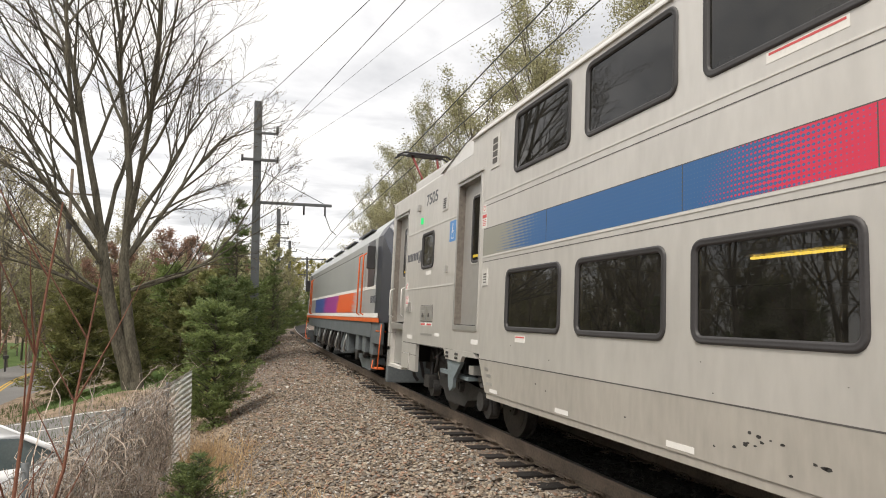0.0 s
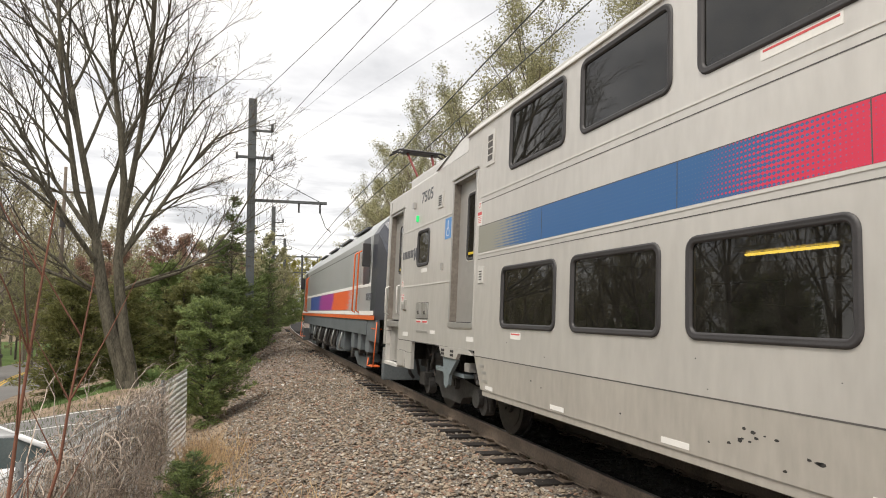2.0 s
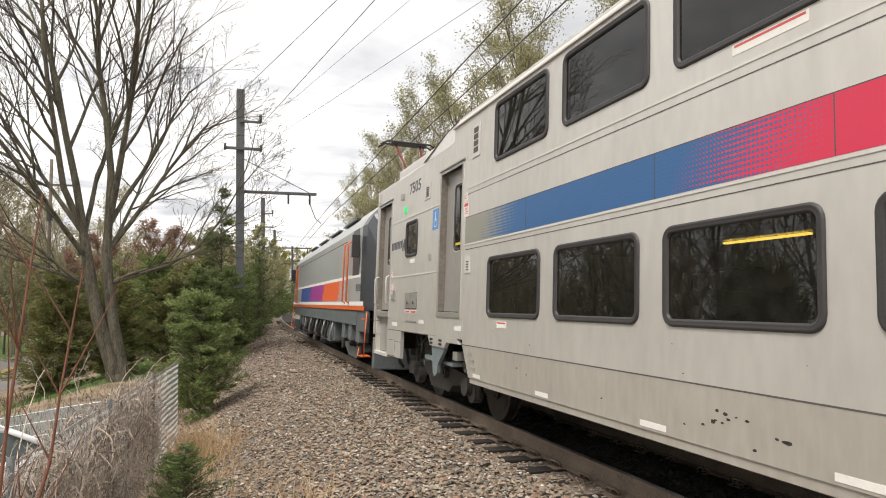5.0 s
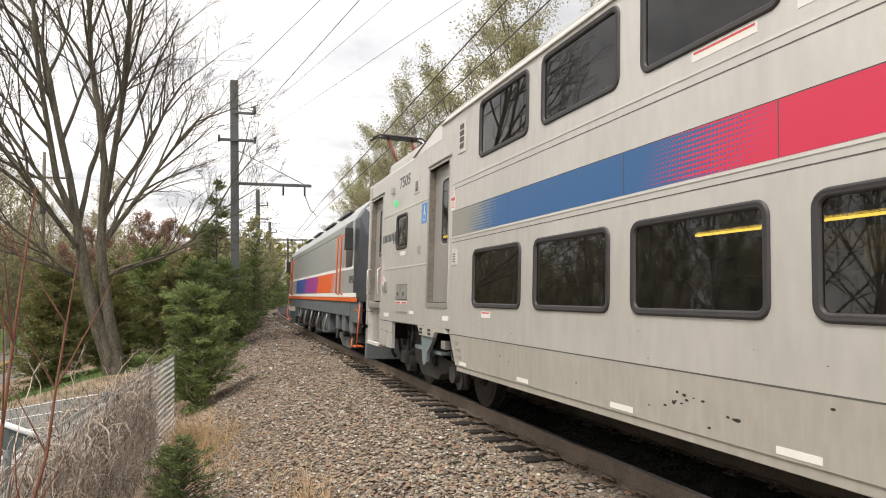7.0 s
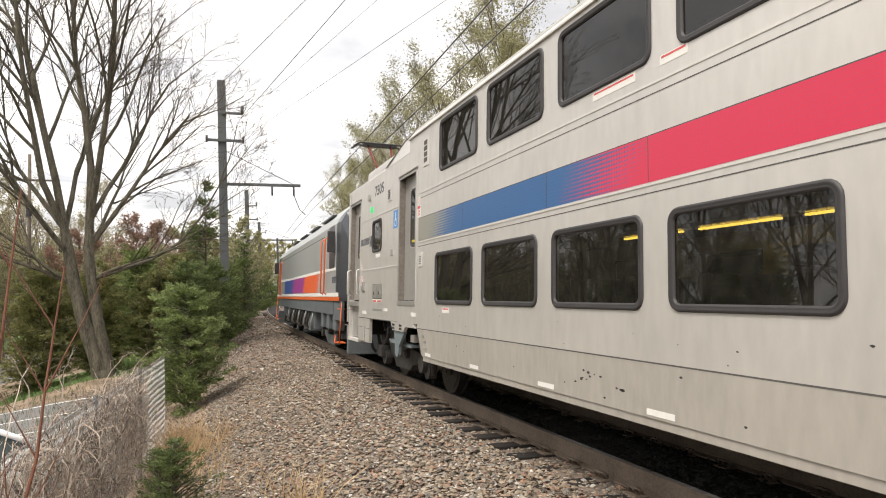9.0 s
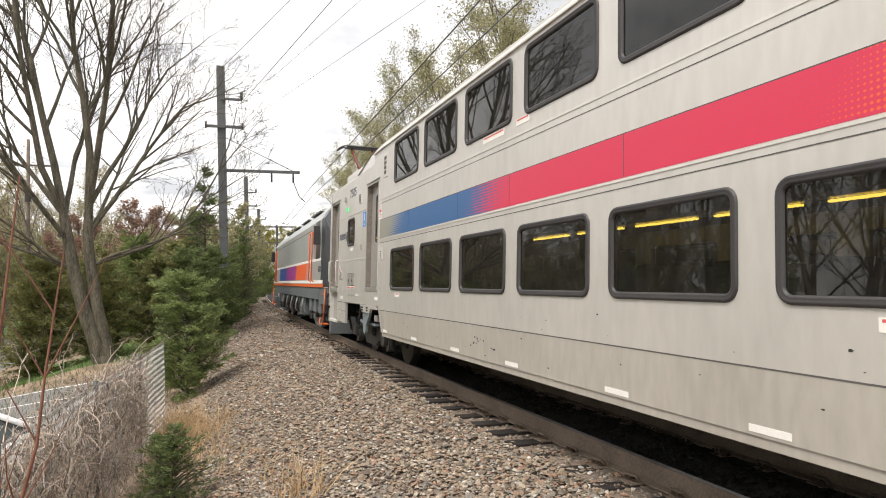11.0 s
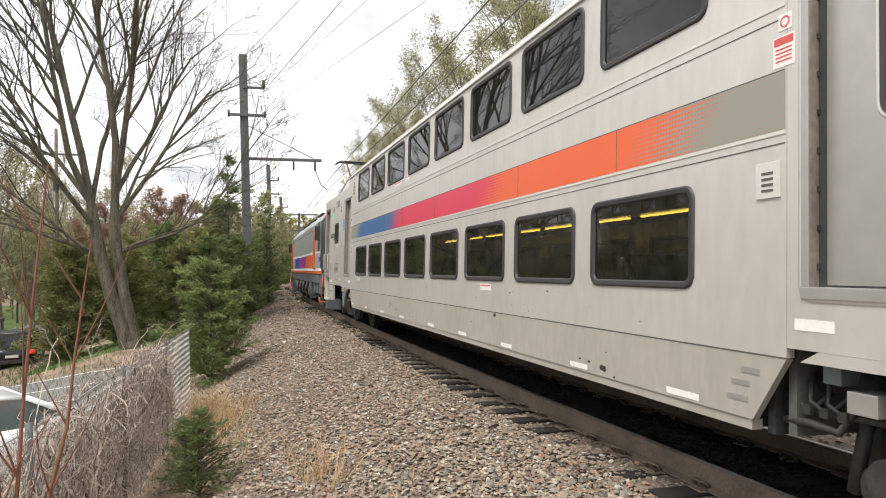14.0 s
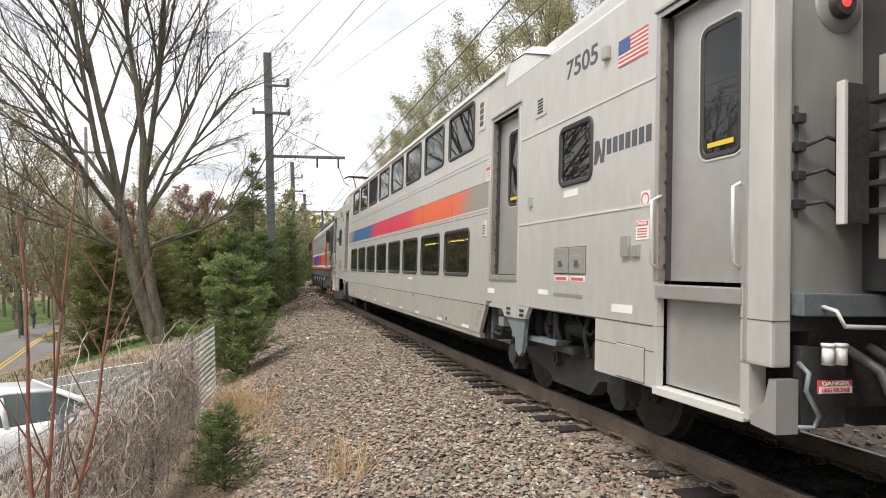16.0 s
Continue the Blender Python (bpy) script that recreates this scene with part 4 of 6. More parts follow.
WHEELS = []


def build_truck(parent, x, base, radius, mat, name="truck"):
    truck = part(name, box(x - base / 2 - 0.25, x + base / 2 + 0.25, -0.95, 0.95, 0.52, 0.70, 0.03), DARK, parent, "dark wheel truck under the floor")
    for q in (-1, 1):
        if parent.name.startswith("passenger"):
            e = 1 if x > 0 else -1
            shape = [(e * (a - 9.07), z) for a, z in ((8.02, 0.62), (8.02, 0.52), (8.72, 0.40), (8.84, 0.30), (9.72, 0.30), (9.90, 0.47), (10.12, 0.50), (10.16, 1.10), (10.02, 1.12), (9.72, 0.80), (9.35, 0.66), (8.90, 0.70), (8.5, 0.66))]
        else:
            shape = [(-base / 2 - 0.34, 0.46), (-base / 2 - 0.30, 0.62), (-base / 2 + 0.3, 0.66), (-0.5, 0.50), (0.5, 0.50), (base / 2 - 0.3, 0.66), (base / 2 + 0.30, 0.62), (base / 2 + 0.34, 0.46), (base / 2 - 0.3, 0.42), (0.62, 0.22), (-0.62, 0.22), (-base / 2 + 0.3, 0.42)]
        y = q * 1.06
        part("side_frame", plate([(x + a, z) for a, z in shape], y - 0.06, y + 0.10), mat, truck)
        part("pivot_pin", disc(0.10, y + q * 0.08, y + q * 0.17, 18, x - 0.1 * (1 if x > 0 else -1), 0.60), GREYSTEEL, truck)
        part("pivot_cap", disc(0.055, y + q * 0.17, y + q * 0.19, 14, x - 0.1 * (1 if x > 0 else -1), 0.60), WHEEL, truck)
        part("spring_plank", box(x - 0.55, x + 0.55, y + q * 0.02, y + q * 0.26, 0.70, 0.78, 0.01), GREYSTEEL, truck)
        for dx in (-0.3, 0.25):
            part("swing_link", tube([(x + dx, y + q * 0.16, 0.78), (x + dx + 0.05, y + q * 0.18, 0.98), (x + dx, y + q * 0.14, 1.10)], 0.035, 8), GREYSTEEL, truck, "", True)
        part("air_spring", disc(0.28, y - 0.12, y + 0.12, 20, x, 0.86), DARK, truck)
        for w in (-1, 1):
            part("axle_box", disc(0.15, y + q * 0.03, y + q * 0.16, 18, x + w * base / 2, radius), GREYSTEEL, truck)
            part("damper", tube([(x + w * (base / 2 + 0.22), y + q * 0.12, 0.36), (x + w * (base / 2 + 0.12), y + q * 0.12, 0.85)], 0.04, 8), GREYSTEEL, truck, "", True)
    for w in (-1, 1):
        part("axle", disc(0.09, -0.85, 0.85, 12, x + w * base / 2, radius), DARK, truck)
        for q in (-1, 1):
            wheel = part("wheel", wheel_mesh(radius - 0.0), WHEEL, truck, "", False)
            WHEELS.append((wheel, x + w * base / 2, q * 0.7535, radius, q))
    return truck


def build_coach():
    coach = thing("passenger_coach", "silver two-level passenger coach with a blue, red and orange stripe", "train car")
    for side in (1, -1):
        coach_side(coach, side)
    # roof, raised over the middle, lower and sloped over the ends
    arch = [(1.52, 4.196), (1.515, 4.235), (1.47, 4.30), (1.34, 4.37), (1.0, 4.44), (0.5, 4.475)]
    outline = arch + [(0, 4.485)] + [(-a, z) for a, z in arch[::-1]] + [(-1.4, 4.12), (1.4, 4.12)]
    part("roof", loft([[(x, a, z) for a, z in outline] for x in (-7.95, 7.95)]), ROOF_WHITE, coach)
    for x in (-7.675, 7.675):
        for q in (-1, 1):
            part("side_wall", box(x - 0.272, x + 0.272, q * 1.44, q * 1.516, 3.974, 4.195), SILVER, coach)
    for q in (-1, 1):
        part("gutter", box(-7.95, 7.95, q * 1.52, q * 1.545, 4.19, 4.212, 0.004), WHITELINE, coach)
        part("roof_rail", box(-7.9, 7.9, q * 1.40, q * 1.43, 4.335, 4.365, 0.006), WHITELINE, coach)
    for e in (-1, 1):
        f = lambda a: -e * a
        low = [(1.52, 3.966), (1.505, 4.0), (1.36, 4.10), (1.12, 4.20), (0.6, 4.25)]
        lowout = low + [(0, 4.262)] + [(-a, z) for a, z in low[::-1]] + [(-1.4, 3.94), (1.4, 3.94)]
        part("end_roof", loft([[(x, a, z) for a, z in lowout] for x in (f(7.956), f(12.72))]), ROOF_WHITE, coach)
        for q in (-1, 1):
            rim = [(7.96, 4.42, 1.36), (8.45, 4.39, 1.36), (9.35, 4.08, 1.45)]
            part("roof_fairing", loft([[(f(a), q * 1.518, 3.985), (f(a), q * (y0 + 0.09), z1 - 0.10), (f(a), q * y0, z1), (f(a), q * 0.6, z1 + 0.03), (f(a), q * 0.6, 3.985)] for a, z1, y0 in rim]), ROOF_WHITE, coach, "sloped pale roof fairing")
            part("fairing_seam", tube([(f(a), q * (y0 + 0.095), z1 - 0.098) for a, z1, y0 in rim], 0.006, 5), SEAM, coach)
        part("roof_fairing", box(min(f(8.5), f(12.2)), max(f(8.5), f(12.2)), -1.2, 1.2, 4.16, 4.41, 0.06), ROOF_WHITE, coach)
        # end wall with its gangway
        x = f(12.58)
        wall = [(-1.40, 1.48), (1.40, 1.48), (1.40, 4.06), (1.1, 4.19), (-1.1, 4.19), (-1.40, 4.06)]
        bm = plate([(a, z) for a, z in wall], 0, 0.06)
        bmesh.ops.rotate(bm, verts=bm.verts, matrix=Matrix.Rotation(math.pi / 2, 3, "Z"), cent=(0, 0, 0))
        bmesh.ops.translate(bm, verts=bm.verts, vec=(x + 0.03, 0, 0))
        part("end_wall", bm, END_STEEL, coach, "dull grimy steel end wall, colour darkened for shade")
        bx = lambda a0, a1: (min(f(a0), f(a1)), max(f(a0), f(a1)))
        for q in (-1, 1):
            part("gangway_plate", box(*bx(12.80, 12.84), min(q * 1.0, q * 1.17), max(q * 1.0, q * 1.17), 1.91, 2.76, 0.006), GREYSTEEL, coach, "dark gangway plate")
            part("plate_edge", box(*bx(12.79, 12.85), min(q * 1.172, q * 1.20), max(q * 1.172, q * 1.20), 1.90, 2.77, 0.006), WHITELINE, coach, "bright steel edge of the gangway plate")
            part("gangway_plate", box(*bx(12.62, 12.80), min(q * 1.0, q * 1.03), max(q * 1.0, q * 1.03), 1.93, 2.74, 0.006), DARK, coach)
            part("gangway_post", box(*bx(12.84, 13.02), min(q * 0.86, q * 0.93), max(q * 0.86, q * 0.93), 1.70, 2.95, 0.01), DOOR_STEEL, coach)
            for k in range(5):
                part("gangway_spring", box(*bx(12.82, 13.0), min(q * 0.70, q * 1.0), max(q * 0.70, q * 1.0), 1.97 + k * 0.17, 2.005 + k * 0.17, 0.006), GREYSTEEL, coach)
            part("gangway_bellows", box(*bx(12.60, 12.96), min(q * 0.52, q * 0.80), max(q * 0.52, q * 0.80), 1.50, 3.45, 0.03), RUBBER, coach, "black rubber gangway bellows")
            part("cable_bracket", box(*bx(12.585, 12.61), min(q * 1.30, q * 1.345), max(q * 1.30, q * 1.345), 1.94, 2.66, 0.004), GREYSTEEL, coach)
            for k in range(4):
                part("cable_clamp", box(*bx(12.60, 12.66), min(q * 1.29, q * 1.355), max(q * 1.29, q * 1.355), 2.0 + k * 0.18, 2.06 + k * 0.18, 0.008), DARK, coach)
            for k in range(3):
                part("jumper_cable", tube([(f(12.64), q * 1.30, 2.03 + 0.18 * k), (f(12.72), q * 1.20, 2.05 + 0.2 * k), (f(12.74), q * 1.12, 1.98 + 0.22 * k), (f(12.70), q * 1.02, 2.06 + 0.22 * k)], 0.014, 6), RUBBER, coach, "black jumper cable", True)
            if e == 1:
                bm = bmesh.new()
                bmesh.ops.create_cone(bm, cap_ends=True, segments=28, radius1=0.20, radius2=0.17, depth=0.03, matrix=Matrix.Translation((f(12.61), q * 1.0, 3.34)) @ Matrix.Rotation(-math.pi / 2, 4, "Y"))
                part("marker_housing", bm, DOOR_STEEL, coach, "round steel marker housing", True)
                bm = bmesh.new()
                bmesh.ops.create_cone(bm, cap_ends=True, segments=28, radius1=0.10, radius2=0.08, depth=0.04, matrix=Matrix.Translation((f(12.655), q * 1.0, 3.34)) @ Matrix.Rotation(-math.pi / 2, 4, "Y"))
                part("marker_bezel", bm, GREYSTEEL, coach)
                bm = bmesh.new()
                bmesh.ops.create_icosphere(bm, subdivisions=2, radius=0.042, matrix=Matrix.Translation((f(12.655), q * 1.0, 3.34)))
                part("marker_lamp", bm, REDLAMP, coach, "lit red marker lamp", True)
            part("corner_foot", plate([(f(12.446), 0.64), (f(12.446), 0.69), (f(12.56), 0.80), (f(12.60), 0.95), (f(12.66), 0.95), (f(12.66), 0.62)], q * 1.34, q * 1.505), DOOR_STEEL, coach, "slanted foot of the corner post")
            part("corner_plate", box(*bx(12.56, 12.63), min(q * 0.95, q * 1.29), max(q * 0.95, q * 1.29), 0.64, 1.15, 0.01), GREYSTEEL, coach, "dark equipment plate below the end wall")
            part("uncoupling_lever", tube([(f(12.64), q * 1.32, 1.05), (f(12.74), q * 1.34, 1.0), (f(12.74), q * 1.36, 0.9), (f(12.72), q * 1.24, 0.74), (f(12.68), q * 1.24, 0.66), (f(12.66), q * 1.34, 0.66)], 0.016, 6), BLUEGREY, coach, "", True)
        part("anticlimber", box(*bx(12.58, 12.72), -1.36, 1.36, 1.34, 1.48, 0.01), LOCO_FRAME, coach, "dark blue-grey end beam")
        part("end_handrail", tube([(f(12.72), 1.22, 1.40), (f(12.82), 1.22, 1.38), (f(12.84), 1.18, 1.29), (f(12.84), 0.2, 1.27)], 0.014, 6), WHITELINE, coach, "pale steel handrail", True)
        for k in range(2):
            bm = bmesh.new()
            bmesh.ops.create_cone(bm, cap_ends=True, segments=14, radius1=0.036, radius2=0.033, depth=0.12, matrix=Matrix.Translation((f(12.74), 1.20 - 0.10 * k, 1.11)))
            bmesh.ops.create_cone(bm, cap_ends=True, segments=14, radius1=0.04, radius2=0.04, depth=0.02, matrix=Matrix.Translation((f(12.74), 1.20 - 0.10 * k, 1.17)))
            part("filter_canister", bm, WHITE, coach, "white filter canister", True)
        part("warning_plate", box(*bx(12.70, 12.71), 0.98, 1.24, 0.87, 0.95), REDPAINT, coach, "weathered red high voltage plate")
        part("warning_bar", box(*bx(12.705, 12.714), 0.985, 1.235, 0.872, 0.915), WHITE, coach)
        for text, z, high, paint in (("DANGER", 0.92, 0.025, WHITE), ("HIGH VOLTAGE", 0.88, 0.026, REDPAINT)):
            sign = words("warning_words", text, 0.0, z, 0.0, 0.21, high, paint, coach)
            sign.data.transform(Matrix.Translation((f(12.716), 1.215 if e == 1 else 1.005, 0)) @ Matrix.Rotation(math.pi / 2 * e, 4, "Z"))
        part("under_box", box(*bx(12.2, 12.6), -1.2, 1.2, 0.75, 1.35, 0.02), DARK, coach)
        part("coupler", box(*bx(12.4, 13.0), -0.13, 0.13, 0.72, 0.98, 0.04), GREYSTEEL, coach, "steel knuckle coupler")
        for k in range(4):
            part("air_hose", tube([(f(12.62), 0.95 - 0.2 * k, 1.14), (f(12.86), 0.92 - 0.2 * k, 1.02), (f(12.97), 0.88 - 0.2 * k, 0.72), (f(13.0), 0.80 - 0.2 * k, 0.40), (f(12.99), 0.72 - 0.2 * k, 0.30)], 0.036, 8), RUBBER, coach, "black air hose", True)
        build_truck(coach, f(9.07), 2.60, 0.43, GREYSTEEL)
        part("underframe", box(min(f(7.2), f(12.5)), max(f(7.2), f(12.5)), -0.72, 0.72, 0.60, 1.24, 0.03), DARK, coach, "dark equipment under the floor")
        part("end_bulkhead", box(min(f(7.16), f(7.22)), max(f(7.16), f(7.22)), -1.42, 1.42, 0.62, 1.30), DARK, coach)
        for sy in (-1, 1):
            part("air_tank", tube([(f(7.35), sy * 1.15, 0.98), (f(7.75), sy * 1.15, 0.98)], 0.11, 12), DARK, coach, "", True)
            part("valve_box", box(min(f(7.52), f(7.64)), max(f(7.52), f(7.64)), min(sy * 1.2, sy * 1.38), max(sy * 1.2, sy * 1.38), 0.98, 1.12, 0.01), BLUEGREY, coach)
            part("brake_pipe", tube([(f(7.25), sy * 1.3, 0.84), (f(7.5), sy * 1.34, 0.80), (f(7.9), sy * 1.3, 0.82), (f(8.1), sy * 1.2, 0.70)], 0.022, 6), GREYSTEEL, coach, "", True)
            part("brake_lever", tube([(f(9.2), sy * 1.30, 1.18), (f(9.25), sy * 1.32, 0.95), (f(9.35), sy * 1.3, 0.74)], 0.03, 6), GREYSTEEL, coach, "", True)
            part("brake_lever", tube([(f(9.9), sy * 1.28, 1.16), (f(9.85), sy * 1.30, 0.92), (f(9.95), sy * 1.3, 0.72)], 0.03, 6), GREYSTEEL, coach, "", True)
            shelf = [(f(8.08), 0.80), (f(8.08), 0.75), (f(9.36), 0.77), (f(9.40), 0.83)]
            part("cross_beam", plate(shelf, sy * 1.22, sy * 1.40), BLUEGREY, coach)
            for a in (8.45, 8.62, 8.98, 9.12):
                part("swing_hanger", box(min(f(a), f(a + 0.07)), max(f(a), f(a + 0.07)), min(sy * 1.24, sy * 1.32), max(sy * 1.24, sy * 1.32), 0.80, 1.12, 0.015), GREYSTEEL, coach)
            for a in (8.53, 9.05):
                part("hanger_pin", disc(0.05, sy * 1.30, sy * 1.36, 12, f(a), 0.93), WHEEL, coach)
            part("brake_cylinder", tube([(f(9.35), sy * 1.18, 0.98), (f(9.85), sy * 1.18, 0.98)], 0.10, 12), DARK, coach, "", True)
            part("hand_brake_chain", tube([(f(10.2), sy * 1.30, 1.10), (f(10.0), sy * 1.32, 0.95), (f(9.8), sy * 1.30, 1.02), (f(9.6), sy * 1.28, 1.13)], 0.014, 6), GREYSTEEL, coach, "", True)
            for k in range(3):
                part("brake_hose", tube([(f(7.26 + 0.12 * k), sy * 1.30, 1.02), (f(7.30 + 0.12 * k), sy * 1.36, 0.86), (f(7.42 + 0.12 * k), sy * 1.36, 0.80), (f(7.50 + 0.12 * k), sy * 1.28, 0.92)], 0.016, 6), RUBBER, coach, "", True)
                part("pipe_union", box(min(f(7.38 + 0.12 * k), f(7.44 + 0.12 * k)), max(f(7.38 + 0.12 * k), f(7.44 + 0.12 * k)), min(sy * 1.33, sy * 1.39), max(sy * 1.33, sy * 1.39), 0.78, 0.84, 0.01), GREYSTEEL, coach)
            part("journal_cover", disc(0.13, sy * 1.16, sy * 1.30, 18, f(7.85), 0.50), GREYSTEEL, coach)
            part("sensor_box", box(min(f(10.30), f(10.62)), max(f(10.30), f(10.62)), min(sy * 1.12, sy * 1.30), max(sy * 1.12, sy * 1.30), 0.42, 0.64, 0.03), GREYSTEEL, coach)
        part("end_floor", box(min(f(7.5), f(12.6)), max(f(7.5), f(12.6)), -1.38, 1.38, 1.24, 1.34), DARK, coach)
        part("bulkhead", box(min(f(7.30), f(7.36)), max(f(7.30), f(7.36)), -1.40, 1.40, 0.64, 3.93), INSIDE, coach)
    # inside: two floors, seats, tube lights
    part("lower_floor", box(-7.1, 7.1, -1.42, 1.42, 0.64, 0.74), DARK, coach)
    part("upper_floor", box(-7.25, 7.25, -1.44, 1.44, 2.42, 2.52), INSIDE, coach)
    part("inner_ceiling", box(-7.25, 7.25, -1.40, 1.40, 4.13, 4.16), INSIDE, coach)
    for k in range(9):
        a = -4.58 + 1.32 * k
        part("tube_light", box(-a - 1.05, -a, -0.325, -0.275, 2.333, 2.356, 0.008), TUBE, coach, "lit yellow tube light")
        part("light_trough", box(-a - 1.2, -a + 0.05, -0.42, -0.18, 2.365, 2.41, 0.01), GALV, coach)
    row = box(-0.07, 0.07, -0.5, 0.5, 0.0, 0.62, 0.04)
    box(-0.07, 0.45, -0.5, 0.5, -0.10, 0.04, 0.03, bm=row)
    seat = part("bench_seat", row, SEAT, coach)
    seat.location = (-6.4, 0.88, 1.15)
    for i in range(15):
        for y in (0.88, -0.88):
            for z in (1.15, 2.97):
                if (i, y, z) == (0, 0.88, 1.15):
                    continue
                o = new("bench_seat", seat.data)
                o.parent = coach
                o.location = (-6.4 + i * 0.86, y, z)
    return coach


coach = build_coach()


LOCO_LENGTH = 20.6


def build_loco():
    """The locomotive ahead: x ahead, y left."""
    loco = thing("locomotive", "grey and black electric diesel locomotive with orange trim", "locomotive")
    h = LOCO_LENGTH / 2
    flank = 1.49
    body = [(flank, 1.50), (flank, 3.50), (1.36, 3.72), (1.0, 4.10), (0.9, 4.14), (-0.9, 4.14), (-1.0, 4.10), (-1.36, 3.72), (-flank, 3.50), (-flank, 1.50)]
    part("body", loft([[(x, a, z) for a, z in body] for x in (-h + 1.35, h - 1.35)]), LOCO_GREY, loco)
    for e in (-1, 1):
        cab = lambda x, wide, top: [(x, a * wide, min(z, top)) for a, z in body]
        dark = loft([cab(e * (h - 1.346), 1.0, 5), cab(e * (h - 0.85), 0.985, 3.95), cab(e * (h - 0.25), 0.93, 3.0), cab(e * h, 0.90, 2.2)])
        part("cab_end", dark, LOCO_DARK, loco, "black sloping cab end")
        for q in (-1, 1):
            out = [(e * (h - 2.5), 2.35), (e * (h - 1.6), 2.35), (e * (h - 1.6), 2.9), (e * (h - 1.75), 3.50), (e * (h - 2.6), 3.50), (e * (h - 2.55), 2.9)]
            part("cab_window", plate(out, q * flank, q * (flank + 0.006)), LOCO_DARK, loco, "black cab side window")
            for dx in (2.88, 3.5):
                part("handrail", tube([(e * (h - dx), q * flank, 1.66), (e * (h - dx), q * (flank + 0.08), 1.70), (e * (h - dx), q * (flank + 0.08), 3.2), (e * (h - dx), q * flank, 3.26)], 0.022, 6), ORANGE, loco, "orange handrail", True)
            part("mirror", box(e * (h - 1.5) - 0.05, e * (h - 1.5) + 0.05, q * (flank + 0.03), q * (flank + 0.22), 2.75, 3.30, 0.02), RUBBER, loco)
            for k in (0, 3):
                part("step", box(e * (h - 0.95) - 0.20, e * (h - 0.95) + 0.20, q * 1.30, q * 1.47, 0.44 + 0.28 * k, 0.47 + 0.28 * k, 0.006), ORANGE, loco, "orange step")
            part("step_rail", tube([(e * (h - 0.55), q * 1.46, 1.45), (e * (h - 0.55), q * 1.50, 0.46), (e * (h - 1.25), q * 1.50, 0.44), (e * (h - 1.25), q * 1.48, 0.62)], 0.016, 6), ORANGE, loco, "", True)
            part("snow_plough", box(e * (h - 0.25) - 0.1, e * (h - 0.25) + 0.1, q * 0.2, q * 1.35, 0.22, 0.85, 0.03), LOCO_FRAME, loco)
    for q in (-1, 1):
        y0, y1 = q * flank, q * (flank + 0.004)
        part("stripe", box(-6.9, 5.4, y0, y1, 1.72, 2.28), LOCO_STRIPE, loco, "blue, purple and orange stripe with a halftone end")
        part("pale_line", box(-h + 1.4, h - 1.4, y0, q * (flank + 0.005), 2.285, 2.37), WHITE, loco)
        part("pale_line", box(-h + 0.9, h - 0.9, y0, q * (flank + 0.005), 1.60, 1.70), WHITE, loco)
        part("orange_line", box(-h + 0.75, h - 0.75, y0, q * (flank + 0.008), 1.49, 1.59), ORANGE, loco)
        part("side_panel_seam", box(-h + 3.5, h - 3.5, y0, q * (flank + 0.003), 3.30, 3.32), SEAM, loco)
        part("frame_skirt", box(-h + 1.8, h - 1.8, q * 1.40, q * 1.47, 1.12, 1.488, 0.01), LOCO_FRAME, loco)
        part("frame_skirt", box(-h + 0.6, -h + 1.75, q * 1.38, q * 1.46, 1.0, 1.488, 0.01), LOCO_FRAME, loco)
        rng = random.Random(5)
        for k in range(10):
            x = -4.4 + k * 0.95
            w = rng.uniform(0.35, 0.8)
            part("underfloor_box", box(x, x + w, q * 0.7, q * rng.uniform(1.25, 1.42), rng.uniform(0.42, 0.6), 1.13, 0.02), rng.choice((LOCO_FRAME, GREYSTEEL, DARK, DARK)), loco)
        for k in range(9):
            x = -4.2 + k * 0.98
            part("air_pipe", tube([(x, q * 1.40, 1.10), (x + 0.05, q * 1.45, 0.85), (x + 0.3, q * 1.45, 0.62), (x + 0.5, q * 1.38, 0.55)], 0.035, 6), GREYSTEEL if k % 2 else LOCO_GREY, loco, "", True)
        for k in range(6):
            x = -8.8 + (k % 3) * 1.1 + (12.2 if k > 2 else 0)
            part("sand_box", box(x, x + 0.5, q * 1.2, q * 1.44, 0.72, 1.13, 0.02), LOCO_FRAME, loco)
            part("spring", disc(0.12, q * 1.16, q * 1.34, 12, x + 0.75, 0.72), GREYSTEEL, loco)
        for k in range(8):
            part("name_bar", box(h - 3.0 - LOCO_LENGTH + 4.2 + k * 0.1, h - 2.94 - LOCO_LENGTH + 4.2 + k * 0.1, y0, q * (flank + 0.004), 1.95, 2.12), LETTER, loco)
        for k in range(4):
            part("roof_grille", box(-6.5 + k * 3.2, -4.2 + k * 3.2, q * 1.02, q * 1.20, 3.98, 4.02), LOCO_DARK, loco)
            bm = scene.collection.objects[-1].data
            bm.transform(Matrix.Translation((0, q * 0.03, 0.0)))
    for k in range(5):
        part("roof_box", box(-7.0 + k * 2.4, -5.2 + k * 2.4, -0.7, 0.7, 4.14, 4.24 + 0.05 * (k % 2), 0.03), LOCO_FRAME, loco)
    for x in (-6.2, -5.6, 3.0, 5.5):
        part("insulator", box(x - 0.06, x + 0.06, 0.3, 0.42, 4.14, 4.40, 0.03), REDPAINT, loco)
    part("horn", tube([(-h + 1.9, 0.85, 4.12), (-h + 1.9, 0.85, 4.42), (-h + 1.75, 0.85, 4.46)], 0.04, 8), RUBBER, loco, "", True)
    # raised pantograph
    pan = part("pantograph_base", box(-1.0 - 6.4, 0.6 - 6.4, -0.6, 0.6, 4.24, 4.34, 0.02), DARK, loco)
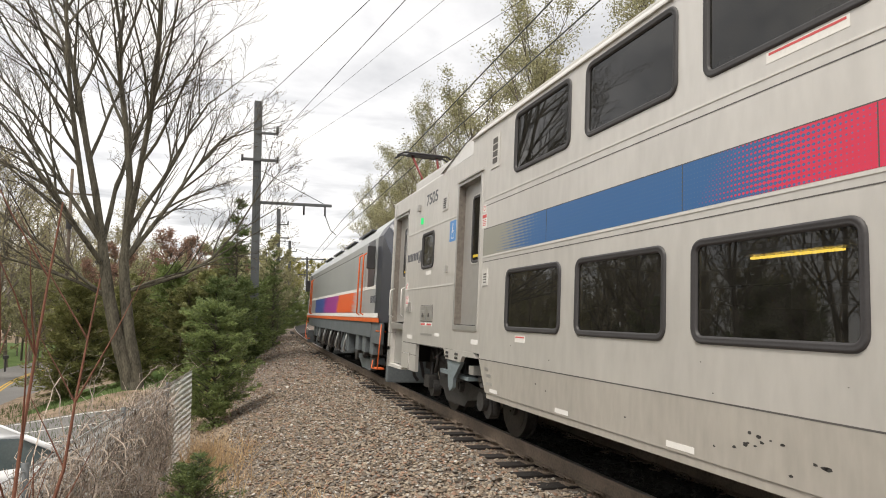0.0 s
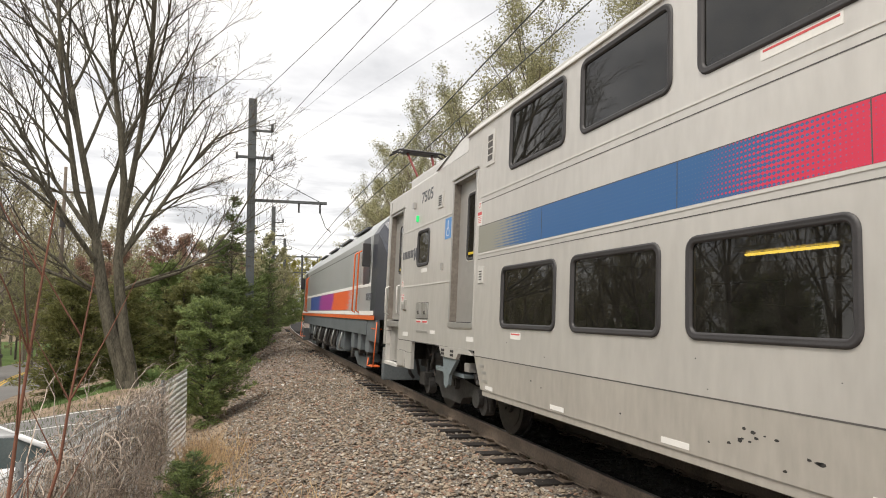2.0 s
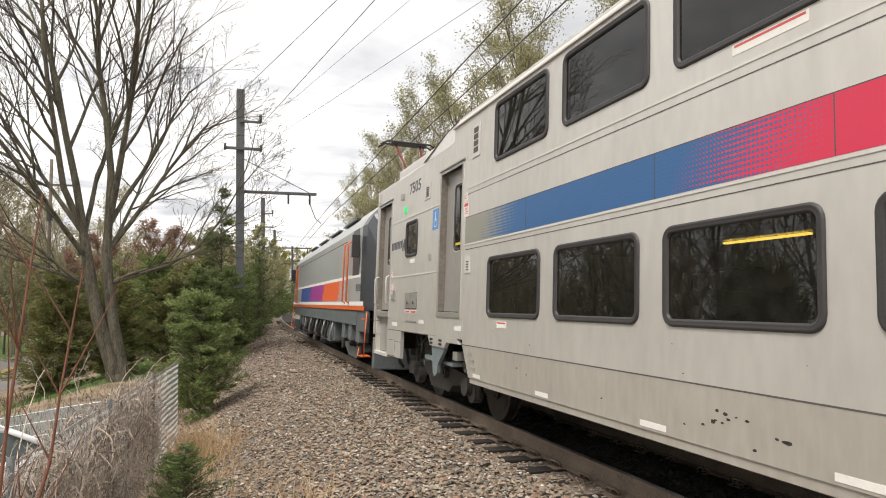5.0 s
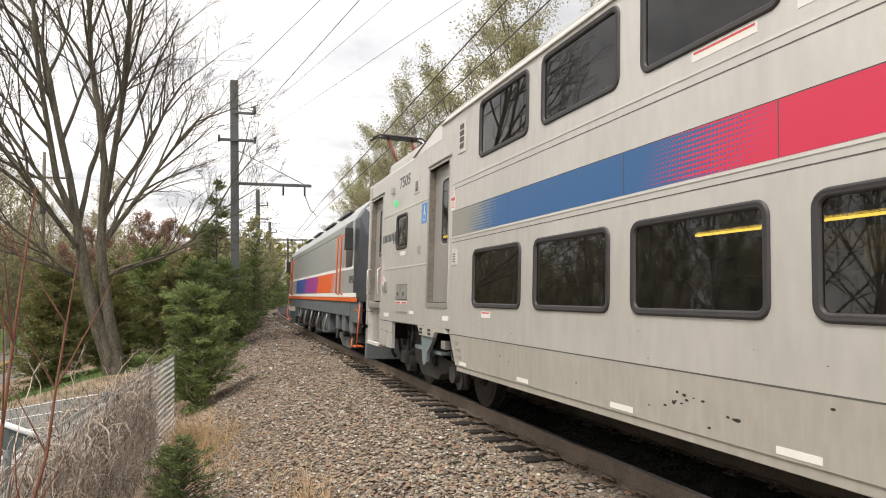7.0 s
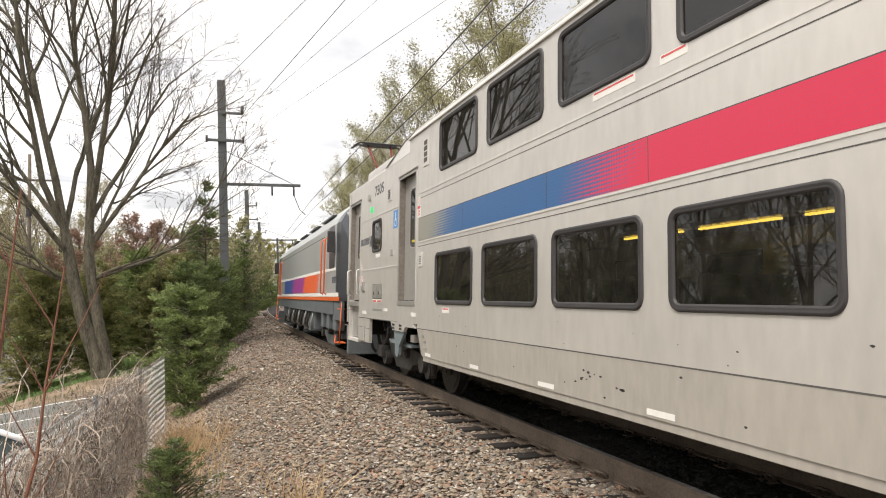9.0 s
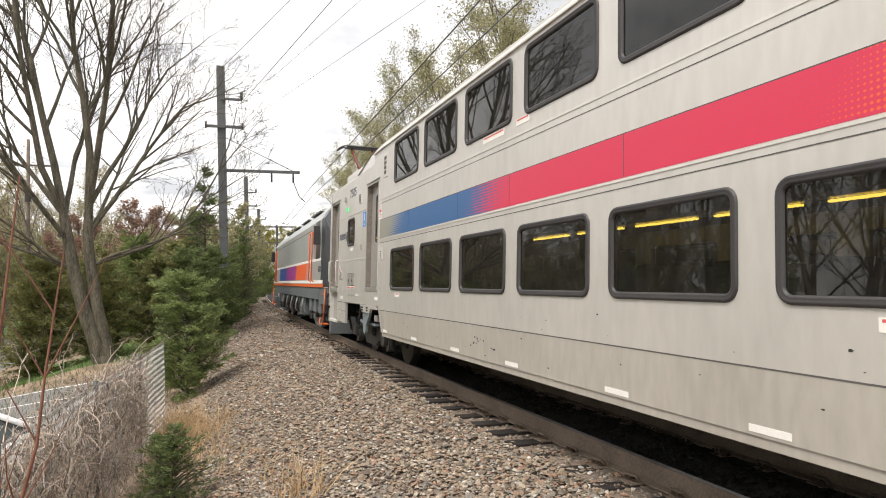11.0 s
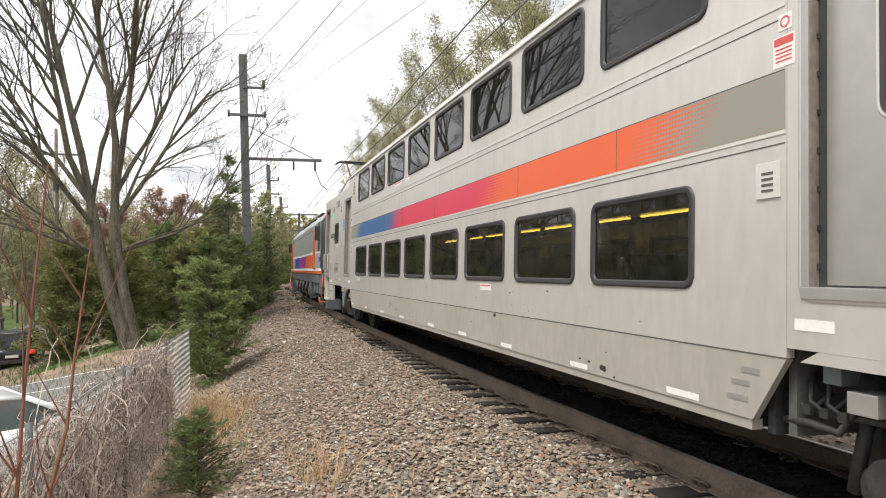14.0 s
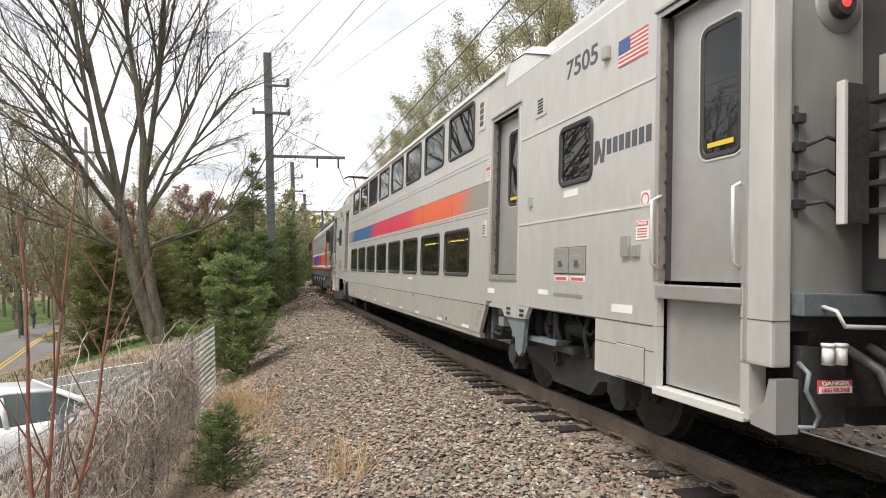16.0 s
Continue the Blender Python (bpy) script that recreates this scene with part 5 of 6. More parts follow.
    for q in (-1, 1):
        part("pantograph_arm", tube([(-6.1, q * 0.4, 4.34), (-8.1, q * 0.25, 5.10)], 0.035, 6), PANRED, pan, "dark red pantograph arm", True)
        part("pantograph_arm", tube([(-8.1, q * 0.22, 5.10), (-7.1, q * 0.35, 6.06)], 0.032, 6), PANRED, pan, "dark red pantograph arm", True)
    for x in (-7.26, -6.94):
        part("contact_strip", tube([(x, -0.80, 5.98), (x, -0.60, 6.10), (x, 0.60, 6.10), (x, 0.80, 5.98)], 0.026, 6), RUBBER, pan, "", True)
    part("strip_carrier", box(-7.26, -6.94, -0.5, 0.5, 6.05, 6.08, 0.006), RUBBER, pan)
    for x in (-h + 3.9, h - 3.9):
        build_truck(loco, x, 2.8, 0.53, LOCO_FRAME)
    return loco


LOCO_STRIPE = stripe_paint("loco_stripe_paint", [(6.0, 2.0, (0.05, 0.10, 0.34)), (0.6, -2.2, (0.36, 0.05, 0.28)), (-2.9, -5.6, (0.80, 0.14, 0.04)), (-6.9, -9.5, (0.42, 0.44, 0.44))])
loco = build_loco()


# ---- plants ----
def tubes(lines, sides=5):
    """Vertices and faces of many tapered twigs at once. lines: (points, first radius, last radius)."""
    verts, faces = [], []
    for pts, r0, r1 in lines:
        k = sides if r0 > 0.012 else 3
        base = len(verts)
        n = len(pts)
        for i, p in enumerate(pts):
            d = (pts[min(i + 1, n - 1)] - pts[max(i - 1, 0)]).normalized()
            a = d.orthogonal().normalized() if i == 0 else (a - d * a.dot(d)).normalized()
            b = d.cross(a)
            r = r0 + (r1 - r0) * i / max(1, n - 1)
            for j in range(k):
                t = 2 * math.pi * j / k
                verts.append(p + (a * math.cos(t) + b * math.sin(t)) * r)
        for i in range(n - 1):
            for j in range(k):
                faces.append((base + i * k + j, base + i * k + (j + 1) % k, base + (i + 1) * k + (j + 1) % k, base + (i + 1) * k + j))
    return verts, faces


def grow(rng, lines, tips, p, d, length, r, level, spread=0.6, lift=0.25, least=0.004, shrink=0.7, thin=False):
    """One limb and, from it, its side branches."""
    n = 5 if level > 1 else 3
    pts = [p.copy()]
    for i in range(n):
        d = (d + Vector((rng.gauss(0, 0.07), rng.gauss(0, 0.07), rng.gauss(0, 0.05) + lift * 0.16))).normalized()
        pts.append(pts[-1] + d * length / n)
    end = max(least, r * 0.45)
    lines.append((pts, r, end))
    if level == 0:
        tips.append((pts[-1], d))
        tips.append((pts[-2], d))
        return
    count = ({4: 8, 3: 5, 2: 4, 1: 3} if thin else {3: 5, 2: 5, 1: 4}).get(level, 4)
    for k in range(count):
        u = 0.25 + 0.75 * (k + rng.uniform(0.1, 0.9)) / count
        i = min(n - 1, int(u * n))
        q = pts[i].lerp(pts[i + 1], u * n - i)
        axis = (pts[i + 1] - pts[i]).normalized()
        side = axis.orthogonal().normalized()
        side.rotate(Matrix.Rotation(rng.uniform(0, 6.283), 3, axis).to_quaternion())
        nd = (axis + side * spread * rng.uniform(0.6, 1.4) + Vector((0, 0, lift))).normalized()
        grow(rng, lines, tips, q, nd, length * shrink * rng.uniform(0.6, 1.05) * (1.15 - 0.45 * u), max(least, r * (0.54 - 0.2 * u)), level - 1, spread, lift, least, shrink, thin)


def leaf_cloud(rng, centres, per, radius, size, flat=1.0):
    """Small pointed leaves strewn round each centre."""
    verts, faces = [], []
    for c in centres:
        for _ in range(per):
            o = Vector((rng.gauss(0, 1), rng.gauss(0, 1), rng.gauss(0, flat))) * radius
            q = Vector(c) + o
            a = Vector((rng.gauss(0, 1), rng.gauss(0, 1), rng.gauss(0, 0.8))).normalized()
            b = a.orthogonal().normalized()
            b.rotate(Matrix.Rotation(rng.uniform(0, 6.283), 3, a).to_quaternion())
            s = size * rng.uniform(0.6, 1.4)
            i = len(verts)
            verts += [q - a * s, q + b * s * 0.45, q + a * s, q - b * s * 0.45]
            faces.append((i, i + 1, i + 2, i + 3))
    return verts, faces


def sprays(rng, rows, per, size, droop=0.0):
    """Narrow needle sprays that fan out along each bough. rows: (place, way out from the trunk)."""
    verts, faces = [], []
    for c, way in rows:
        for _ in range(per):
            a = (way + Vector((rng.gauss(0, 0.55), rng.gauss(0, 0.55), rng.gauss(0.18 - droop, 0.42)))).normalized()
            q = c + Vector((rng.gauss(0, 1), rng.gauss(0, 1), rng.gauss(0, 0.6))) * size * 0.9
            b = a.orthogonal().normalized()
            b.rotate(Matrix.Rotation(rng.uniform(0, 6.283), 3, a).to_quaternion())
            s = size * rng.uniform(0.6, 1.5)
            i = len(verts)
            w = b * s * 0.20
            verts += [q - a * s * 0.5, q + w, q + a * s, q - w]
            faces.append((i, i + 1, i + 2, i + 3))
    return verts, faces


def bare_maple():
    """The large bare tree behind the fence: two stems from one foot, spreading limbs, swollen buds."""
    rng = random.Random(11)
    tree = thing("bare_tree", "large bare grey-barked tree with swelling buds on a grassy bank", "tree", pose(-3.44, 28, -1.15))
    lines, tips = [], []
    V = Vector
    stem_a = [V((0.0, 0, -0.3)), V((-0.18, 0, 0.6)), V((-0.52, 0, 1.7)), V((-0.82, 0, 3.0)), V((-0.98, 0, 4.0)), V((-1.10, 0, 4.8))]
    stem_b = [V((0.18, 0.05, -0.3)), V((0.04, 0.05, 0.7)), V((-0.20, 0.1, 1.9)), V((-0.36, 0.1, 3.2)), V((-0.44, 0.1, 4.2)), V((-0.40, 0.1, 5.1))]
    lines.append((stem_a, 0.27, 0.17))
    lines.append((stem_b, 0.24, 0.15))
    lines.append(([V((0.08, 0, -0.35)), V((0.0, 0, 0.25))], 0.46, 0.32))
    limbs = [(stem_a[-1], (-0.10, 0.05, 1), 8.6, 0.13), (stem_a[-1], (-0.34, -0.2, 1), 8.2, 0.11), (stem_a[4], (-0.72, 0.2, 1), 7.4, 0.09),
             (stem_a[3], (-1.1, -0.2, 0.8), 4.6, 0.06), (stem_b[-1], (0.03, 0.1, 1), 9.0, 0.13), (stem_b[-1], (0.26, -0.25, 1), 8.4, 0.115),
             (stem_b[4], (0.62, 0.2, 0.9), 5.6, 0.085), (stem_b[3], (1.05, -0.1, 0.5), 3.4, 0.05), (stem_b[4], (0.2, 0.8, 0.9), 5.2, 0.07),
             (stem_a[4], (-0.4, -0.8, 0.9), 5.0, 0.07), (stem_a[-1], (0.12, 0.5, 1), 6.0, 0.09), (stem_a[-1], (-0.6, 0.4, 1), 6.0, 0.085), (stem_b[-1], (0.5, 0.3, 1), 6.0, 0.085), (stem_a[3], (-1.0, 0.3, 0.5), 3.2, 0.04)]
    arch = [stem_b[3] + V(p) for p in ((0, 0, 0), (0.9, 0, 0.30), (1.8, 0.1, 0.62), (2.7, 0.1, 1.2), (3.4, 0.2, 2.1), (4.0, 0.2, 3.2))]
    lines.append((arch, 0.075, 0.03))
    limbs += [(arch[k], d, length, r) for k, d, length, r in ((2, (0.5, 0.1, 1), 2.4, 0.03), (3, (0.9, -0.1, 0.5), 2.4, 0.03), (3, (0.1, 0.3, 1), 2.4, 0.03), (4, (0.9, 0.2, 0.7), 2.2, 0.028), (5, (0.4, 0, 1), 2.4, 0.03), (5, (0.8, -0.3, 0.9), 2.0, 0.026))]
    low = [stem_a[3] + V(p) for p in ((0, 0, 0), (-0.9, 0, 0.5), (-1.9, -0.1, 0.9), (-3.0, -0.1, 1.25), (-4.2, 0, 1.9))]
    lines.append((low, 0.06, 0.024))
    limbs += [(low[k], d, length, r) for k, d, length, r in ((1, (-0.5, 0.1, 1), 2.6, 0.03), (2, (-0.9, -0.1, 0.5), 2.4, 0.03), (3, (-0.2, 0.3, 1), 2.4, 0.03), (4, (-0.9, 0.2, 0.6), 2.2, 0.028))]
    for p, d, length, r in limbs:
        grow(rng, lines, tips, p, V(d).normalized(), length, r, 4 if r > 0.08 else 3, 0.60, 0.09, 0.0055, 0.66, True)
    big = 28 / 24
    lines = [([p * big for p in q[0]], q[1] * (big if q[1] > 0.02 else 1), q[2]) for q in lines]
    tips = [(p * big, d) for p, d in tips]
    trunk_lines = [q for q in lines if q[1] >= 0.03]
    twig_lines = [q for q in lines if q[1] < 0.03]
    soup("trunk", *tubes(trunk_lines, 9), BARK, tree, True)
    soup("twig", *tubes(twig_lines, 4), TWIG, tree)["kind"] = "stuff"
    soup("bud", *leaf_cloud(rng, [p for p, _ in tips], 1, 0.03, 0.035), BUD, tree)["kind"] = "stuff"
    return tree


bare_maple()


def broad_tree(name, seed, height, leaf, leaf_size, per, label, width=0.5, bark=None, least=0.012, levels=3, limbs=15):
    """A taller woodland tree with a thin haze of young leaves, standing at the origin."""
    rng = random.Random(seed)
    tree = thing(name, label, "tree")
    lines, tips = [], []
    p, d = Vector((0, 0, -0.4)), Vector((0, 0, 1))
    pts = [p.copy()]
    for i in range(8):
        d = (d + Vector((rng.gauss(0, 0.05), rng.gauss(0, 0.05), 0.1))).normalized()
        pts.append(pts[-1] + d * height * 0.86 / 8)
    r = height * 0.011
    lines.append((pts, r, r * 0.25))
    for k in range(limbs):
        u = 0.28 + 0.72 * k / (limbs - 1)
        i = min(7, int(u * 8))
        q = pts[i].lerp(pts[i + 1], min(1, u * 8 - i))
        a = k * 2.4 + rng.uniform(-0.4, 0.4)
        grow(rng, lines, tips, q, Vector((math.cos(a) * width * 1.5, math.sin(a) * width * 1.5, 0.95)).normalized(), height * (0.36 - 0.20 * u) * rng.uniform(0.8, 1.2), r * 0.42 * (1.1 - 0.7 * u), levels - 1, 0.6, 0.3, least, 0.62)
    soup("trunk", *tubes(lines, 5), bark or BARK_FAR, tree)
    if per:
        soup("crown", *leaf_cloud(rng, [p for p, _ in tips], per, height * 0.014, leaf_size), leaf, tree)
    return tree


def cedar(name, seed, height, radius, leaf, label, n, size, gaps=0.25, spire=1.0, trunk=0.05):
    """An evergreen with layered, feathery sprays, standing at the origin."""
    rng = random.Random(seed)
    tree = thing(name, label, "evergreen tree" if height > 3 else "shrub")
    lines, centres = [([Vector((0, 0, -0.4)), Vector((rng.gauss(0, 0.03), rng.gauss(0, 0.03), height * 0.5)), Vector((0, 0, height * 0.97))], trunk * height / 4, 0.01)], []
    boughs = int(60 + height * 24)
    for k in range(boughs):
        u = (k + rng.random()) / boughs
        z = height * (0.03 + 0.95 * u)
        reach = radius * ((1 - u) ** (0.75 * spire)) * (0.6 + 0.4 * min(1, u * 5)) * rng.uniform(0.5, 1.2)
        a = rng.uniform(0, 6.283)
        reach = reach * (0.95 + 0.5 * noise.noise(Vector((math.cos(a) * 1.3 + seed, math.sin(a) * 1.3, z * 0.9)))) + 0.03
        rise = rng.uniform(-0.25, 0.75)
        tip = Vector((math.cos(a) * reach, math.sin(a) * reach, z + reach * rise))
        root = Vector((0, 0, max(0.02, z - reach * 0.15)))
        mid = root.lerp(tip, 0.55) + Vector((0, 0, 0.06 * reach))
        lines.append(([root, mid, tip], 0.008 + 0.010 * reach, 0.003))
        if rng.random() < gaps * 0.4:
            continue
        way = (tip - mid).normalized()
        side = Vector((-math.sin(a), math.cos(a), 0))
        for j in range(7):
            f = 0.30 + 0.72 * j / 6
            c = root.lerp(tip, f)
            w = 0.03 * radius + 0.20 * reach * (1.05 - f)
            for q in (-1, 1):
                o = side * q * abs(rng.gauss(0, w)) + Vector((0, 0, rng.gauss(0, w * 0.3)))
                centres.append((c + o, (way + side * q * rng.uniform(0.1, 0.8)).normalized()))
    soup("trunk", *tubes(lines, 5), BARK, tree)["kind"] = "stuff"
    per = max(2, int(n / len(centres)))
    soup("crown", *sprays(rng, centres, per, size), leaf, tree)
    return tree


def place(ob, spots):
    """Put a thing at the first spot and copies at the others. A spot: x, y, turn, size."""
    scaled = []
    for i, (x, y, turn, size) in enumerate(spots):
        m = pose(x, y, ground_z(x, y), 0, 0, turn)
        o = ob if i == 0 else copy_thing(ob, m)
        o.matrix_basis = m
        o.scale = (size, size, size)
        scaled.append(o)
    return scaled


place(cedar("cedar_bush", 3, 3.1, 1.28, CEDAR, "dense green young cedar beside the fence", 30000, 0.055, 0.2, 0.5), [(-0.30, 18.0, 0, 1.0)])
place(cedar("small_cedar", 5, 1.25, 0.62, CEDAR, "small dark green cedar seedling by the fence", 6500, 0.034, 0.8, 0.6), [(-0.30, 8.8, 0, 0.86), (-0.52, 9.6, 70, 0.72)])
mass = cedar("cedar", 8, 4.6, 1.75, CEDAR, "dark green cedar in the thicket, and in an unseen row for reflections", 16000, 0.10, 0.5, 0.55)
place(mass, [(0.0, 30.5, 80, 0.82), (0.75, 32.5, 200, 0.9), (-0.6, 35.5, 130, 1.05), (-2.8, 37.0, 290, 1.15), (1.3, 38.5, 40, 0.95), (0.2, 44, 160, 1.15), (2.2, 46.5, 220, 0.95), (2.9, 54.0, 10, 1.05), (0.8, 52, 300, 1.25), (4.0, 63, 90, 1.05), (5.4, 73.0, 190, 1.1), (7.4, 86, 30, 1.15), (9.6, 100, 250, 1.2), (14.0, 122, 140, 1.4), (17.5, 138, 20, 1.4), (-1.0, 47, 60, 1.2)]
      # unseen row across the road, added so the lower windows mirror something dark
      + [(-19.0 - 2.5 * (k % 3), -6 + 3.4 * k, 67 * k, 1.5 + 0.15 * (k % 4)) for k in range(15)])
brown = cedar("bronzed_cedar", 9, 4.7, 2.0, CEDAR_BROWN, "broad olive-brown cedar at the edge of the grass", 36000, 0.085, 0.1, 0.5)
place(brown, [(-6.1, 31.5, 0, 1.05), (-4.3, 33.2, 120, 0.95), (-3.0, 42, 20, 1.1), (-5.6, 45, 200, 1.1), (-1.8, 34.0, 75, 0.9), (-0.9, 40.5, 230, 1.15)])
place(cedar("tall_cedar", 14, 9.9, 2.3, CEDAR, "tall ragged evergreen with a leaning thin top", 6500, 0.13, 1.9, 1.05, 0.03), [(0.35, 40.0, 0, 1.0), (2.6, 41.5, 90, 0.62)])

red = broad_tree("red_budding_tree", 31, 9.0, REDLEAF, 0.075, 14, "low wide tree in reddish bud", 0.8)
place(red, [(-3.6, 50.0, 0, 1.0), (-6.8, 53.0, 90, 0.98), (-0.4, 55.0, 200, 0.9), (-9.5, 57.0, 30, 0.95), (-5.0, 60, 250, 1.1), (-1.5, 63, 10, 1.0)])
tan = broad_tree("bare_thicket_tree", 33, 8.0, SPRING, 0.075, 6, "thin bare tree with a few opening leaves", 0.7)
place(tan, [(-12.5, 52, 20, 1.0), (-14.5, 62, 200, 1.2), (-8.5, 66, 100, 1.2), (-3.5, 68, 30, 1.1), (0.5, 72, 250, 1.0), (-18, 70, 70, 1.3), (-13, 78, 310, 1.4), (-6, 82, 150, 1.3), (1.5, 88, 80, 1.2), (4.5, 95, 200, 1.1), (-24, 66, 10, 1.3), (-21, 55, 190, 1.1), (-2.2, 44.5, 0, 0.8), (1.6, 48.0, 80, 0.8), (3.4, 60, 200, 0.85), (-5.0, 47, 300, 0.9), (4.9, 70, 100, 0.9)])
thicket = broad_tree("thicket_shrub", 61, 6.5, SPRING, 0.085, 26, "tall olive-tan shrub in the thicket", 0.75, None, 0.012, 2, 13)
rng_thicket = random.Random(15)
place(thicket, [(rng_thicket.uniform(-17, 1.5) + (2 if k % 3 == 0 else 0), 47 + 1.35 * k, rng_thicket.uniform(0, 360), rng_thicket.uniform(0.9, 1.4)) for k in range(15)]
      + [(rng_thicket.uniform(-36, -15), 58 + 2.2 * k, rng_thicket.uniform(0, 360), rng_thicket.uniform(1.1, 1.7)) for k in range(13)])
olive = broad_tree("olive_shrub", 63, 5.0, CEDAR_BROWN, 0.075, 26, "olive-green scrub tree in the thicket, and in an unseen row blocking light", 0.85, None, 0.012, 2, 12)
place(olive, [(-2.2, 33.5, 10, 0.95), (-0.8, 38.0, 200, 1.1), (-4.2, 39.0, 80, 1.1), (-7.0, 42.0, 300, 1.15), (1.2, 41.5, 120, 1.0), (-9.2, 49, 40, 1.2), (2.0, 50.5, 250, 1.05), (-12.5, 58, 160, 1.3)]
      # unseen row beyond the track, added to block low light under the train
      + [(9.6 + 1.3 * (k % 2) + 0.0006 * (3.1 * k) ** 2, -12 + 3.1 * k, 53 * k, 0.85 + 0.1 * (k % 3)) for k in range(22)])
yellow = broad_tree("yellow_green_tree", 37, 13.0, YELLOWLEAF, 0.11, 12, "tree in yellow-green young leaf beyond the bend", 0.6)
place(yellow, [(7.0, 118, 0, 1.0), (10.5, 132, 100, 1.05), (14.0, 150, 200, 1.1), (20.5, 165, 40, 1.2), (4.0, 128, 300, 1.0), (27, 170, 150, 1.3)])

spring_a = broad_tree("spring_tree", 41, 20.0, SPRING, 0.075, 30, "tall slender tree in pale spring leaf behind the track", 0.42)
place(spring_a, [(19.0, 37.0, 0, 1.13), (16.5, 50.0, 90, 0.98), (15.8, 62.0, 210, 0.92), (28.0, 40.0, 140, 1.3), (24.0, 30.0, 300, 1.1), (36.0, 47, 20, 1.35), (17.5, 78, 60, 0.9), (32, 24, 80, 1.2)])
spring_b = broad_tree("spring_tree", 43, 18.0, SPRING, 0.075, 28, "tall slender tree in pale spring leaf behind the track", 0.5)
place(spring_b, [(16.2, 43.0, 0, 1.08), (22.5, 44.0, 60, 1.25), (15.4, 55.5, 150, 0.98), (16.0, 70.0, 260, 0.92), (31.0, 56.0, 30, 1.35), (21.0, 90.0, 200, 0.9), (25.0, 105, 100, 1.0), (20, 24, 10, 0.95)])

wood_a = broad_tree("woodland_tree", 51, 17.0, SPRING, 0.08, 2, "bare grey woodland tree with the first leaf haze", 0.5, None, 0.012, 3, 11)
spots_a, spots_b, spots_c, spots_d = [], [], [], []
rng_wood = random.Random(77)
for k in range(70):
    y = rng_wood.uniform(46, 125)
    x = -14 - rng_wood.uniform(0, 1) * (8 + 0.42 * y) + (6 if y > 75 else 0)
    (spots_c if k % 2 else spots_d).append((x, y, rng_wood.uniform(0, 360), rng_wood.uniform(0.75, 1.2)))
for k in range(10):
    spots_b.append((rng_wood.uniform(-12, 6), rng_wood.uniform(95, 150), rng_wood.uniform(0, 360), rng_wood.uniform(0.6, 0.85)))
# the same wood runs on beside and behind the camera, where the coach's windows mirror it
for k in range(14):
    (spots_a if k % 2 else spots_b).append((rng_wood.uniform(-22, -16.5), 2 + 2.4 * k, rng_wood.uniform(0, 360), rng_wood.uniform(0.9, 1.15)))
for k in range(20):
    (spots_a if k % 2 else spots_b).append((rng_wood.uniform(-30, -15), rng_wood.uniform(-45, 40), rng_wood.uniform(0, 360), rng_wood.uniform(0.75, 1.1)))
place(wood_a, spots_a)
wood_b = broad_tree("woodland_tree", 53, 15.0, SPRING, 0.08, 2, "bare grey woodland tree with the first leaf haze", 0.62, None, 0.012, 3, 11)
place(wood_b, spots_b)
place(broad_tree("woodland_tree", 57, 16.0, WOODHAZE, 0.085, 8, "grey woodland tree in a brown-green bud haze", 0.55, None, 0.012, 3, 11), spots_c)
place(broad_tree("woodland_tree", 59, 14.0, WOODHAZE, 0.085, 8, "grey woodland tree in a brown-green bud haze", 0.65, None, 0.012, 3, 11), spots_d)


def far_woods():
    """The wood's far edge: a haze of thin stems and twigs all round."""
    rng = random.Random(5)
    lines, centres = [], []
    for k in range(1100):
        a = rng.uniform(-180, 180) if k < 650 else rng.uniform(-38, 4)
        r = rng.uniform(125, 175)
        x, y = r * math.sin(radians(a)), r * math.cos(radians(a))
        if abs(lateral(x, y)) < 7:
            continue
        h = rng.uniform(9, 17)
        p = Vector((x, y, -1.8))
        q = p + Vector((rng.gauss(0, 0.5), rng.gauss(0, 0.5), h))
        lines.append(([p, p.lerp(q, 0.5) + Vector((rng.gauss(0, 0.3), 0, 0)), q], 0.16, 0.03))
        for j in range(14):
            u = rng.uniform(0.05, 1)
            c = p.lerp(q, u)
            d = Vector((rng.gauss(0, 1), rng.gauss(0, 1), rng.uniform(0.2, 1.2))).normalized() * rng.uniform(1.2, 3.2) * (1.2 - 0.6 * u)
            lines.append(([c, c + d], 0.05, 0.02))
            centres.append(c + d * 0.8)
    stems = soup("far_wood", *tubes(lines, 3), BARK_FAR)
    tagged(stems, "distant bare wood of thin grey stems", "woods", kind="stuff")
    haze = soup("far_wood_leaves", *leaf_cloud(rng, centres, 5, 0.9, 0.20), WOODHAZE)
    tagged(haze, "pale leaf haze of the distant wood", "woods", kind="stuff")


far_woods()


# ---- fence, dead vines, stems, straw ----
FENCE = [(-0.72, 15.5), (-0.98, 12.6), (-1.24, 9.4), (-1.52, 6.2), (-1.80, 3.0), (-2.1, -0.5)]
FENCE_TOP = 0.53


def fence_at(u):
    """A point along the fence's foot, u from 0 to 1."""
    n = len(FENCE) - 1
    i = min(n - 1, int(u * n))
    f = u * n - i
    return FENCE[i][0] + (FENCE[i + 1][0] - FENCE[i][0]) * f, FENCE[i][1] + (FENCE[i + 1][1] - FENCE[i][1]) * f


